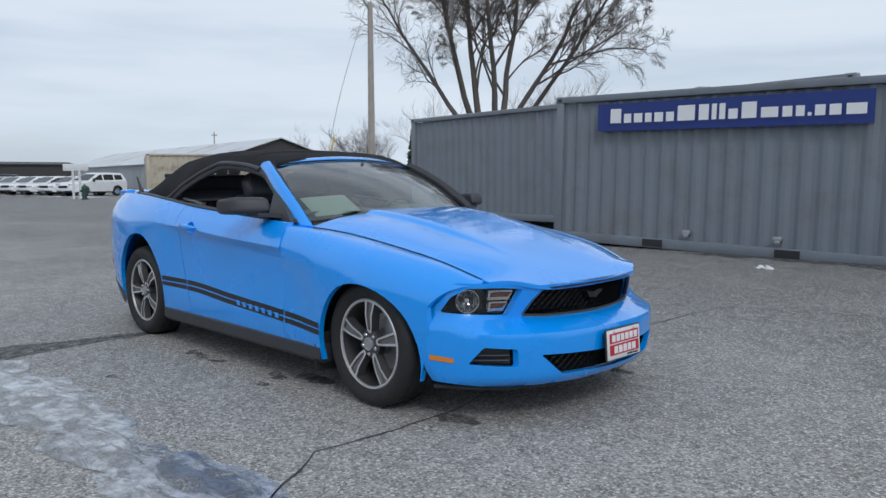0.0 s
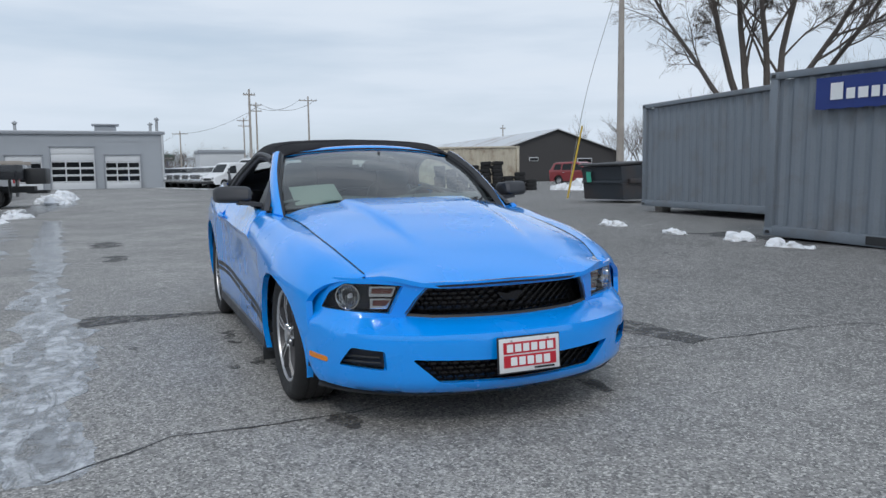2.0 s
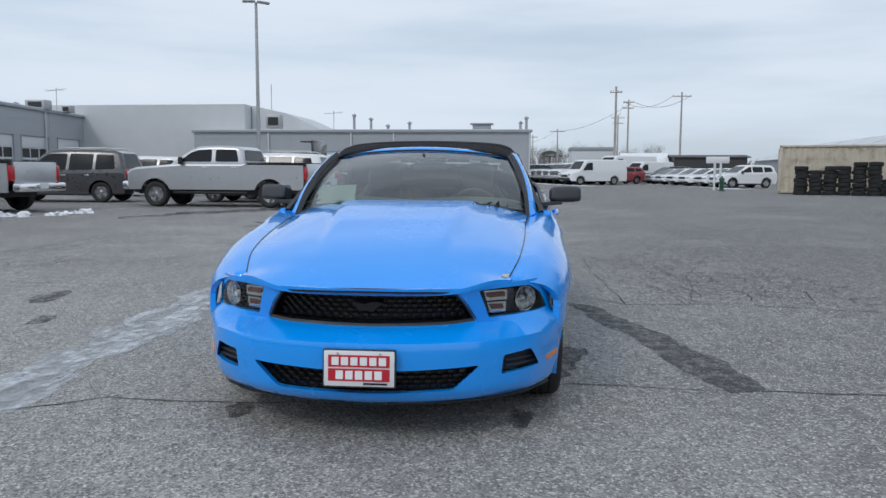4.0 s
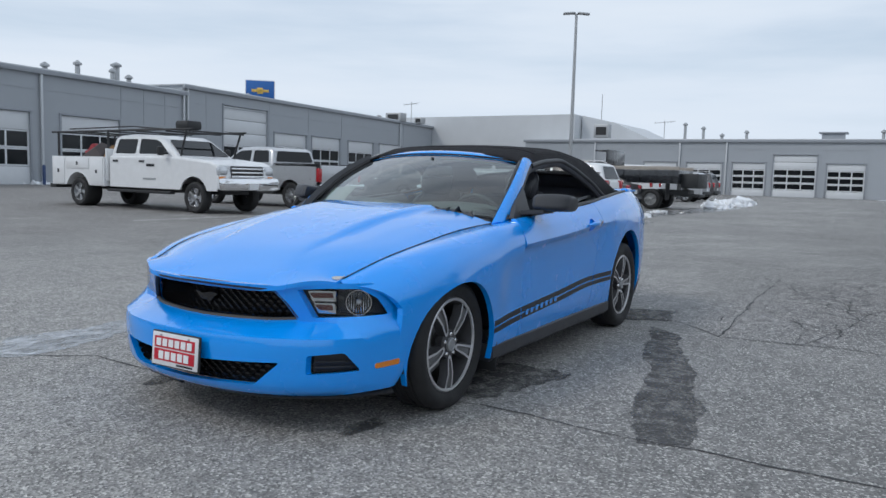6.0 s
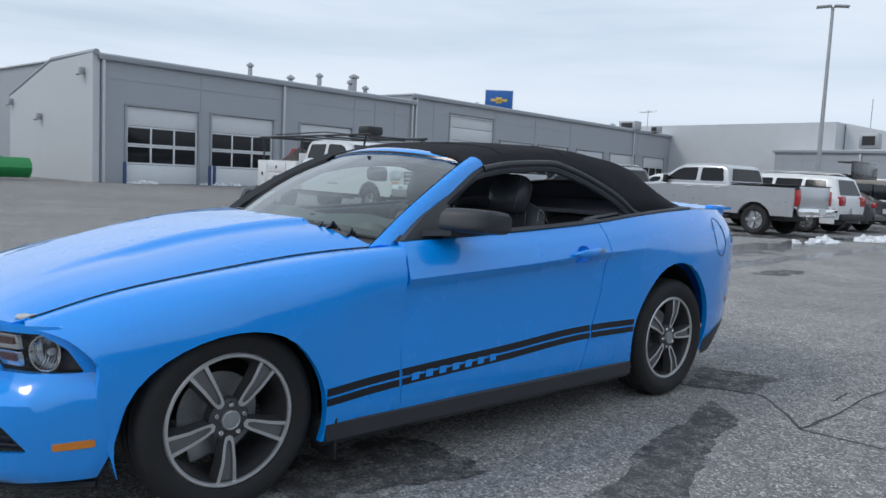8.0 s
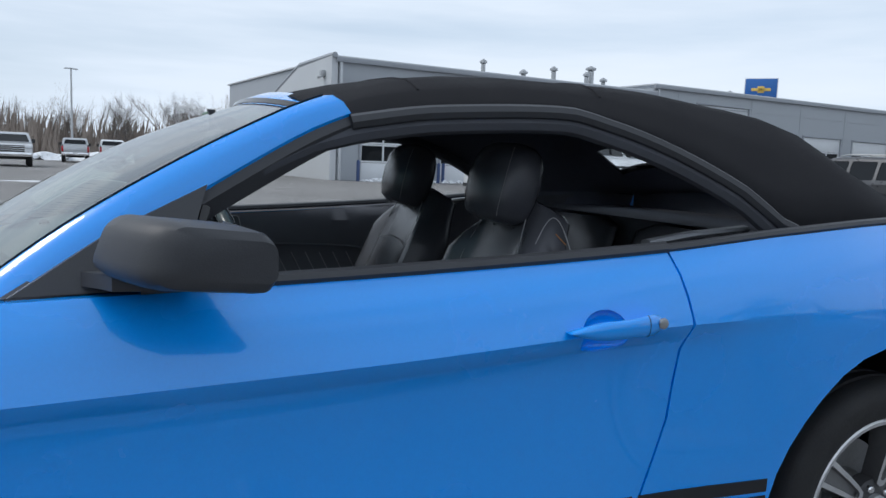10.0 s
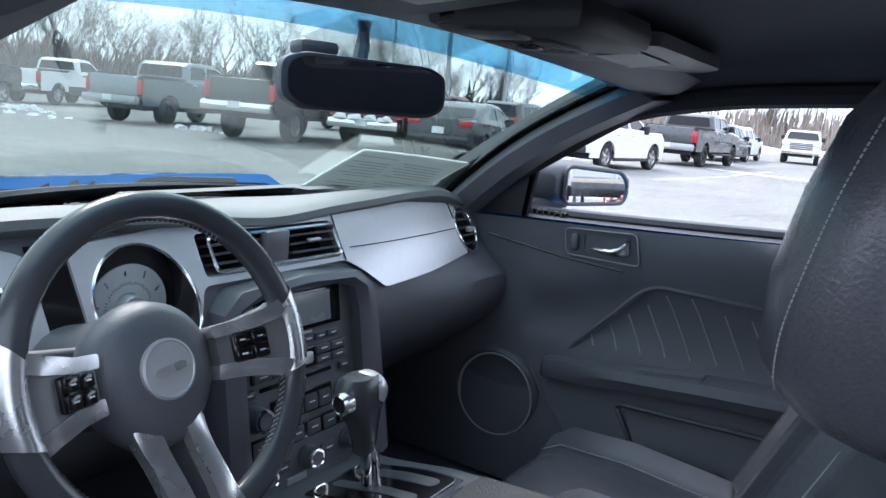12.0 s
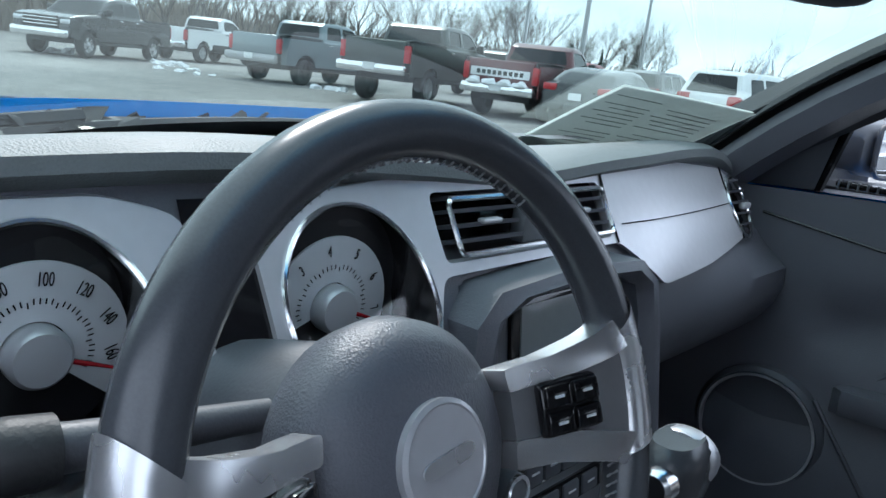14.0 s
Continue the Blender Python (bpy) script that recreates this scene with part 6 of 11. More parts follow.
def service_truck(at):
    """White crew-cab chassis truck with utility boxes and a ladder rack; origin under the rear axle."""
    th = thing("service_truck", at, "white crew-cab utility truck with ladder rack and tool boxes", "truck")
    W, R, wb = 2.03, 0.41, 4.7

    def warp(x, y, z):
        return (x, y * (1 - 0.05 * max(0, (x - 4.9) / 0.9) ** 2) * (1 - 0.12 * max(0, z - 1.45) / 0.5), z)
    top = [(1.3, 0.6), (1.3, 1.45), (1.4, 1.47), (3.9, 1.47), (4.3, 1.45), (5.3, 1.36), (5.55, 1.26), (5.6, 1.05), (5.6, 0.65)]
    hull(th, "body", top, W, 0.07, M_WHITE, warp, wheels={wb: (0.52, R + 0.03)}, z0=0.6)
    roof = [(1.34, 1.42), (1.4, 1.9), (1.55, 2.02), (2.2, 2.06), (3.1, 2.03), (3.4, 1.92), (4.1, 1.46)]
    wins = [rounded(w, 0.06, 3) for w in ([(1.52, 1.52), (2.4, 1.52), (2.4, 1.92), (1.6, 1.92)], [(2.52, 1.52), (3.75, 1.52), (3.25, 1.9), (2.52, 1.93)])]
    hull(th, "cab", roof, W - 0.05, 0.1, M_WHITE, warp, holes=wins)
    for w in wins:
        pane(th, "side_window", w, W - 0.05, warp)
    cross_pane(th, "windscreen", (4.05, 1.5), (3.44, 1.91), 1.75, 1.6, warp)
    for s in (-1, 1):
        b = bmesh.new()
        low = [(-1.2, 0.6), (-0.55, 0.6)] + [(0.55 * math.cos(a), 0.42 + 0.55 * math.sin(a)) for a in np.linspace(2.7, 0.44, 11)] + [(0.55, 0.6), (1.2, 0.6), (1.2, 1.42), (-1.2, 1.42)]
        sheet(b, low, lambda u, v: (u, s * 1.1, v), 0.2, thick=0.42, inward=(0, -s, 0))
        part("tool_box", b, M_WHITE, th, smooth=False)
        for c, w, z, h in ((-0.88, 0.55, 1.0, 0.75), (0.0, 1.05, 1.22, 0.3), (0.88, 0.55, 1.0, 0.75)):
            dr = boxed("box_door", (c, s * 1.108, z), (w, 0.025, h), M_WHITE, th, 0.012)
            boxed("latch", (c, s * 1.125, z), (0.07, 0.02, 0.1), M_BLACKPL, dr, 0.005)
        boxed("headlamp", (5.5, s * 0.82, 1.1), (0.2, 0.34, 0.26), M_CLEARLENS, th, 0.05)
        boxed("turn_lamp", (5.53, s * 0.86, 0.95), (0.16, 0.2, 0.06), M_AMBER, th, 0.01)
        for hx in (1.6, 2.7):
            boxed("door_handle", (hx, s * 1.03, 1.32), (0.2, 0.03, 0.05), M_BLACKPL, th, 0.01)
        boxed("step", (2.6, s * 1.0, 0.5), (2.6, 0.18, 0.07), M_BLACKPL, th, 0.02)
        boxed("lettering_bar", (3.05, s * 1.02, 1.22), (0.32, 0.012, 0.07), M_BLACKP, th, 0.0)
        boxed("lettering_bar", (3.0, s * 1.02, 0.85), (0.5, 0.012, 0.05), M_STEEL, th, 0.0)
    boxed("bed_floor", (0, 0, 0.8), (2.4, 1.4, 0.08), M_STEEL, th, 0.0)
    boxed("bed_front", (1.22, 0, 1.2), (0.06, 2.1, 0.9), M_WHITE, th, 0.01)
    boxed("rear_bumper", (-1.35, 0, 0.55), (0.3, 2.0, 0.12), M_BLACKPL, th, 0.02)
    boxed("front_bumper", (5.7, 0, 0.78), (0.26, 1.98, 0.34), M_CHROME, th, 0.08)
    g = boxed("grille", (5.6, 0, 1.08), (0.06, 1.15, 0.34), M_BLACKPL, th, 0.03)
    for z in (0.98, 1.08, 1.18):
        boxed("grille_bar", (5.64, 0, z), (0.04, 1.15, 0.05), M_CHROME, g, 0.01)
    boxed("plate", (5.84, 0, 0.72), (0.02, 0.31, 0.16), M_PLATE, th, 0.0)
    b = bmesh.new()
    for s in (-1, 1):
        tube(b, [(-1.4, s * 0.95, 2.12), (4.6, s * 0.95, 2.18)], 0.03, 6)
        for x in (-1.1, 1.2):
            tube(b, [(x, s * 0.95, 1.42), (x, s * 0.95, 2.12)], 0.03, 6)
        tube(b, [(4.4, s * 0.95, 2.18), (4.15, s * 0.93, 1.48)], 0.028, 6)
    for x in (-1.3, -0.2, 1.2, 2.4, 3.6, 4.5):
        tube(b, [(x, -0.95, 2.13), (x, 0.95, 2.13)], 0.025, 6)
    for s in (-0.45, 0.45):
        tube(b, [(-1.3, s, 2.24), (1.6, s, 2.3), (3.2, s, 2.2)], 0.02, 6)
    part("ladder_rack", b, M_BLACKPL, th)
    b = bmesh.new()
    box(b, (3.95, -0.5, 2.3), (0.5, 0.5, 0.24), 0.06)
    part("rack_box", b, M_BLACKPL, th)
    for k, (x, y, z, s, c) in enumerate(((0.2, 0.3, 1.6, 0.32, (0.3, 0.42, 0.06)), (-0.4, -0.2, 1.55, 0.26, (0.3, 0.03, 0.04)), (0.7, -0.3, 1.5, 0.26, (0.28, 0.16, 0.07)), (-0.8, 0.3, 1.45, 0.3, (0.05, 0.05, 0.055)), (0.1, -0.4, 1.35, 0.4, (0.06, 0.05, 0.05)))):
        b = bmesh.new()
        blob(b, (x, y, z - s * 0.6), s * 1.3, 1.2, k, 2, 0.5)
        o = part("equipment", b, mat("gear", c, 0.7, var=0.2), th)
    side_mirror(th, 3.65, 1.05, 1.6)
    boxed("chassis", (2.2, 0, 0.6), (6.0, 0.95, 0.22), M_BLACKPL, th, 0.02)
    wheel_set(th, [(0, 1.08), (0, -1.08)], R, 0.5, M_STEEL)
    wheel_set(th, [(wb, 0.99), (wb, -0.99)], R, 0.26, M_ALLOY)
    return th


service_truck(pose(-10.1, -17.6, 0, 0, 0, 90))

# row seen from the driver's seat
pickup(pose(19.8, -13.75, 0, 0, 0, -76), M_BLUEGREY, "blue-grey crew-cab pickup with black wheels", rim=M_BLACKPL)
pickup(pose(14.4, -13.45, 0, 0, 0, -73), M_CHARCOAL, "dark muddy lifted pickup with big tyres", lift=0.16, rim=M_STEEL)
pickup(pose(11.9, -15.3, 0, 0, 0, -74), M_MAROON, "old maroon pickup with snow on its bumper", cab="reg", snow=True, stripe=True)
wagon(pose(9.9, -15.6, 0, 0, 0, -78), M_BLACKP, "black sedan with red tail lamps", 4.6, kind="sedan", name="sedan")
wagon(pose(7.85, -18.8, 0, 0, 0, -97), M_WHITE, "white compact suv with red tail lamps", 4.8, 1.78, hood=1.08)
pickup(pose(7.6, -27.6, 0, 0, 0, -92), M_DARKGREY, "dark grey crew-cab pickup with snow on its roof", rim=M_BLACKPL)
pickup(pose(30.6, -16.6, 0, 0, 0, -64), M_WHITE, "white regular-cab work pickup", cab="reg", two_tone=True, rim=M_STEEL)
pickup(pose(27.8, -12.9, 0, 0, 0, 122), M_BLACKP, "black crew-cab pickup with chrome trim")
wagon(pose(16.5, -24.5, 0, 0, 0, -85), M_REDP, "dark red suv in the second row", 4.9, 1.8, hood=1.05)
wagon(pose(13.5, -25.2, 0, 0, 0, -85), M_DARKGREY, "dark suv in the second row", 4.9, 1.75, hood=1.05)
pickup(pose(20.5, -24, 0, 0, 0, -82), M_DARKGREY, "dark pickup in the second row")
wagon(pose(8.5, -36.5, 0, 0, 0, -92), M_DARKGREY, "dark suv at the end of the row", 4.8, 1.75, hood=1.05)
wagon(pose(8.9, -41.5, 0, 0, 0, -92), M_WHITE, "white suv at the end of the row", 4.8, 1.75, hood=1.05)
for k, (x, y, h) in enumerate(((1.2, -66, 92), (-1.6, -66.5, 92), (-4.6, -67, 91), (3.9, -65, 93), (-7.6, -67.5, 92))):
    pickup(pose(x, y, 0, 0, 0, h - 180), M_SILVER if k % 2 else M_WHITE, "pale pickup parked by the snowy field", rim=M_STEEL, group="far pickups")
pickup(pose(6.6, -50.5, 0, 0, 0, 97), M_SILVER, "silver pickup facing the lot", group="far pickups")


def tractor(at):
    M_GREEN = mat("tractor_green", (0.02, 0.13, 0.03), 0.4, var=0.12, coat=0.3)
    th = thing("tractor", at, "green farm tractor with a wide rear blade", "tractor")
    wheel_set(th, [(0, 1.0), (0, -1.0)], 0.85, 0.48, mat("yellow_rim", (0.6, 0.42, 0.03), 0.5, var=0.1))
    wheel_set(th, [(2.7, 0.9), (2.7, -0.9)], 0.62, 0.4, bpy.data.materials["yellow_rim"])
    b = bmesh.new()
    box(b, (2.1, 0, 1.35), (2.4, 0.8, 0.85), 0.14)
    part("bonnet", b, M_GREEN, th)
    boxed("chassis", (1.2, 0, 0.85), (3.4, 0.6, 0.4), M_BLACKPL, th, 0.05)
    for s in (-1, 1):
        b = bmesh.new()
        tube(b, [(0.95 * math.cos(a), s * 0.78, 0.85 + 0.95 * math.sin(a)) for a in np.linspace(0.3, 2.6, 9)], 0.24, 6, flat=0.2, up=(0, 1, 0))
        part("fender", b, M_GREEN, th)
        for x, z in ((-0.55, 1.4), (0.95, 1.4)):
            b = bmesh.new()
            tube(b, [(x, s * 0.72, z), (x * 0.9 + 0.02, s * 0.68, 2.75)], 0.05, 6)
            part("cab_post", b, M_BLACKPL, th)
    boxed("cab_roof", (0.2, 0, 2.85), (1.75, 1.6, 0.18), M_GREEN, th, 0.06)
    boxed("rear_glass", (-0.5, 0, 2.1), (0.02, 1.3, 1.25), mat("dark_cab_glass", (0.02, 0.024, 0.024), 0.08, var=0.05), th, 0.0)
    boxed("front_glass", (0.9, 0, 2.1), (0.02, 1.3, 1.25), bpy.data.materials["dark_cab_glass"], th, 0.0)
    boxed("cab_floor", (0.2, 0, 1.4), (1.5, 1.4, 0.2), M_BLACKPL, th, 0.03)
    boxed("seat", (0.1, 0, 1.8), (0.5, 0.5, 0.6), M_BLACKPL, th, 0.1)
    b = bmesh.new()
    v = [b.verts.new(p) for p in ((-0.62, -0.3, 1.5), (-0.62, 0.3, 1.5), (-0.62, 0, 2.0))]
    b.faces.new(v)
    ex = bmesh.ops.extrude_face_region(b, geom=list(b.faces))
    bmesh.ops.translate(b, vec=(0.03, 0, 0), verts=[q for q in ex["geom"] if isinstance(q, bmesh.types.BMVert)])
    part("warning_triangle", b, mat("orange_triangle", (0.9, 0.12, 0.01), 0.4, var=0.05), th, smooth=False)
    b = bmesh.new()
    sheet(b, [(-1.9, 0), (1.9, 0), (1.9, 1), (-1.9, 1)], lambda u, v: (-1.9 + 0.35 * (v - 0.5) ** 2 * 4 - 0.2, u, 0.12 + 0.85 * v), 0.25, thick=0.04, inward=(1, 0, 0))
    part("blade", b, mat("bright_green_blade", (0.02, 0.26, 0.07), 0.45, var=0.1), th)
    b = bmesh.new()
    for s in (-1, 1):
        tube(b, [(-0.3, s * 0.4, 0.8), (-1.8, s * 0.6, 0.7)], 0.06, 6)
        tube(b, [(-0.4, s * 0.3, 1.4), (-1.8, s * 0.9, 0.9)], 0.04, 6)
    part("hitch_arms", b, M_GREEN, th)
    return th


tractor(pose(-4.45, -39.3, 0, 0, 0, -84) @ Matrix.Scale(1.12, 4))

# far row past the tyres
flat_patch("snow_strip", [(-48, 15.4), (-56, 14.4), (-66, 12.9), (-68, 14), (-56, 15.8), (-48, 16.8)], M_SNOW, "thin trodden snow before the far row of cars", "snow", z=0.01, wob=0.25, step=0.3, seed=90)
row = [(-50.5, 17.3, "suv", M_WHITE), (-53.2, 16.9, "sedan", M_WHITE), (-56, 16.3, "sedan", M_WHITE), (-58.8, 15.9, "sedan", M_WHITE), (-61.6, 15.5, "sedan", M_WHITE), (-64.4, 15.1, "sedan", M_SILVER), (-68.4, 15.4, "suv", M_BLACKP)]
for k, (x, y, kd, p) in enumerate(row):
    wagon(pose(x - 2.4, y + 1.4, 0, 0, 0, -72), p, ("white" if p is M_WHITE else "silver" if p is M_SILVER else "black") + (" suv" if kd == "suv" else " sedan") + " in a snowy row by the sheds", 4.7, 1.68, kind=kd, name=kd, group="far row of cars")
van(pose(-75.2, 15.6, 0, 0, 0, -58), M_WHITE, "white work van between a red car and a black one")
van(pose(-62.2, 8.9, 0, 0, 0, -62), M_WHITE, "small white cargo van at the edge of the lot")
van(pose(-79.6, 14.2, 0, 0, 0, -60) @ Matrix.Scale(1.32, 4), M_WHITE, "tall white high-roof van behind the smaller one")
wagon(pose(-67.6, 11.7, 0, 0, 0, -62), M_REDP, "dark red car parked between two white vans", 4.6, 1.6, hood=0.98)
for k in range(8):
    pickup(pose(-65.6 - 2.5 * k, 8.2 - 0.5 * k, 0, 0, 0, -56), M_WHITE if k % 4 != 2 else M_SILVER, "snow-dusted white pickup in the far row", group="far pickups")
flat_patch("snow_strip", [(-55, 6.6), (-60, 4.2), (-70, 1.6), (-80, -0.4), (-81, 0.6), (-70, 2.8), (-60, 5.6), (-55.5, 7.6)], M_SNOW, "thin trodden snow before the far pickups", "snow", z=0.01, wob=0.25, step=0.3, seed=91)
wagon(pose(-44, 29.2, 0, 0, 0, 20), M_REDP, "red suv beside the dark shed", 4.9, 1.75, hood=1.05)
wagon(pose(-41.5, 31.3, 0, 0, 0, 20), M_SILVER, "silver sedan behind a snow bank", 4.7, kind="sedan", name="sedan")
# ---- the blue convertible: outside ----
M_BLUE = mat("sky_blue_paint", (0.0, 0.318, 0.97), 0.26, 0.0, var=0.03, scale=3, bscale=200, coat=1.0, spec=0.4)
M_TOP = mat("black_canvas", (0.02, 0.02, 0.023), 0.9, var=0.25, scale=5, bump=0.5, bscale=700, spec=0.2)
M_TRIMB = mat("black_trim", (0.04, 0.042, 0.048), 0.5, var=0.12, bump=0.1, bscale=400)
M_GLOSSB = mat("gloss_black", (0.008, 0.008, 0.009), 0.12, var=0.05)
M_DECAL = mat("black_decal", (0.014, 0.016, 0.02), 0.35, var=0.06)
M_WSGLASS = glass("windscreen_glass", (0.6, 0.715, 0.66), 0.08, power=2.3)
M_CLEARG = glass("clear_glass", (0.95, 0.97, 0.97), 0.05)
M_TYRE = mat("tyre", (0.018, 0.018, 0.019), 0.7, var=0.25, scale=14, bump=0.25, bscale=160)
M_DARKALLOY = mat("dark_alloy", (0.09, 0.09, 0.095), 0.42, 0.5, var=0.1)
M_POCKET = mat("grey_wheel_paint", (0.2, 0.2, 0.205), 0.4, 0.4, var=0.1)
M_FACEALLOY = mat("machined_alloy", (0.7, 0.7, 0.71), 0.42, 0.85, var=0.06, scale=20)
M_CHIP = mat("bare_primer", (0.55, 0.55, 0.53), 0.7, var=0.2, scale=30)

car = thing("convertible_car", Matrix(), "bright blue convertible with black soft top and side stripes", "car")

VK = (0.17, 0.35, 0.5, 0.65, 0.78, 0.9, 1.0, 1.1)


def section_surface(stations, vk):
    """Stations of (x, ((y, z), ...)) joined to a smooth surface point(x, v)."""
    xs = [s[0] for s in stations]
    order = np.argsort(xs)
    fy = [curve1([(stations[i][0], stations[i][1][k][0]) for i in order]) for k in range(len(vk))]
    fz = [curve1([(stations[i][0], stations[i][1][k][1]) for i in order]) for k in range(len(vk))]
    cache = {}

    def point(x, v):
        key = round(x, 4)
        if key not in cache:
            cache[key] = (curve1([(vk[k], fy[k](x)) for k in range(len(vk))]), curve1([(vk[k], fz[k](x)) for k in range(len(vk))]))
        cy, cz = cache[key]
        return cy(v), cz(v)
    return point


fender = section_surface([
    (0.60, ((0.90, 0.17), (0.925, 0.35), (0.92, 0.5), (0.918, 0.65), (0.937, 0.79), (0.912, 0.87), (0.85, 0.925), (0.735, 0.908))),
    (0.80, ((0.90, 0.17), (0.925, 0.35), (0.922, 0.5), (0.925, 0.65), (0.937, 0.76), (0.91, 0.85), (0.835, 0.908), (0.722, 0.898))),
    (1.00, ((0.91, 0.17), (0.932, 0.35), (0.938, 0.5), (0.944, 0.65), (0.938, 0.745), (0.89, 0.835), (0.805, 0.884), (0.71, 0.882))),
    (1.36, ((0.91, 0.17), (0.932, 0.35), (0.942, 0.5), (0.945, 0.64), (0.925, 0.725), (0.865, 0.80), (0.78, 0.838), (0.70, 0.835))),
    (1.70, ((0.86, 0.17), (0.88, 0.35), (0.895, 0.5), (0.893, 0.61), (0.865, 0.68), (0.805, 0.738), (0.735, 0.77), (0.675, 0.774))),
    (1.95, ((0.74, 0.17), (0.76, 0.35), (0.775, 0.5), (0.765, 0.59), (0.74, 0.635), (0.70, 0.668), (0.66, 0.69), (0.62, 0.693))),
], VK)
VB = (0.17, 0.35, 0.5, 0.65, 0.76, 0.833, 0.84, 0.847, 0.93, 1.0)


def with_crease(rows):
    """Sections with a crisp ridge: the sixth point gains a close neighbour below and above; k is how crisp."""
    out = []
    for x, p, k in rows:
        a, r, c = p[4], p[5], p[6]
        lo = (r[0] - 0.0007 - 0.0065 * k, r[1] - 0.007 - 0.009 * k)
        hi = (r[0] - 0.0007 - 0.0028 * k, r[1] + 0.007)
        out.append((x, p[:5] + (lo, r, hi) + p[6:]))
    return out


body_side = section_surface(with_crease([
    (0.65, ((0.90, 0.17), (0.925, 0.35), (0.918, 0.5), (0.910, 0.65), (0.921, 0.755), (0.943, 0.797), (0.905, 0.88), (0.85, 0.938)), 1),
    (0.0, ((0.895, 0.17), (0.92, 0.35), (0.912, 0.5), (0.907, 0.65), (0.919, 0.782), (0.946, 0.828), (0.905, 0.91), (0.852, 0.968)), 1),
    (-0.65, ((0.895, 0.17), (0.922, 0.35), (0.92, 0.5), (0.918, 0.66), (0.927, 0.82), (0.95, 0.868), (0.91, 0.95), (0.855, 1.01)), 1),
    (-1.0, ((0.90, 0.17), (0.932, 0.35), (0.942, 0.5), (0.946, 0.65), (0.95, 0.79), (0.953, 0.875), (0.915, 0.965), (0.85, 1.045)), 0.15),
    (-1.36, ((0.90, 0.17), (0.935, 0.35), (0.947, 0.5), (0.95, 0.65), (0.95, 0.78), (0.942, 0.87), (0.90, 0.98), (0.82, 1.07)), 0),
    (-1.75, ((0.86, 0.17), (0.905, 0.35), (0.918, 0.5), (0.922, 0.65), (0.92, 0.78), (0.91, 0.87), (0.865, 0.99), (0.78, 1.085)), 0),
    (-2.05, ((0.76, 0.2), (0.82, 0.35), (0.842, 0.5), (0.85, 0.65), (0.85, 0.78), (0.845, 0.87), (0.80, 0.99), (0.72, 1.08)), 0),
    (-2.30, ((0.58, 0.25), (0.64, 0.37), (0.68, 0.5), (0.70, 0.65), (0.71, 0.78), (0.71, 0.87), (0.67, 0.97), (0.60, 1.05)), 0),
    (-2.45, ((0.30, 0.3), (0.36, 0.4), (0.40, 0.5), (0.42, 0.65), (0.44, 0.78), (0.44, 0.86), (0.42, 0.94), (0.36, 1.0)), 0),
]), VB)


def arc_pts(cx, cz, r, a0, a1, n=16):
    return [(cx + r * math.cos(a0 + (a1 - a0) * k / n), cz + r * math.sin(a0 + (a1 - a0) * k / n)) for k in range(n + 1)]


def mirrored(s, surf, off=0.0):
    def f(x, v):
        y, z = surf(x, v)
        return (x, s * (y + off), z)
    return f


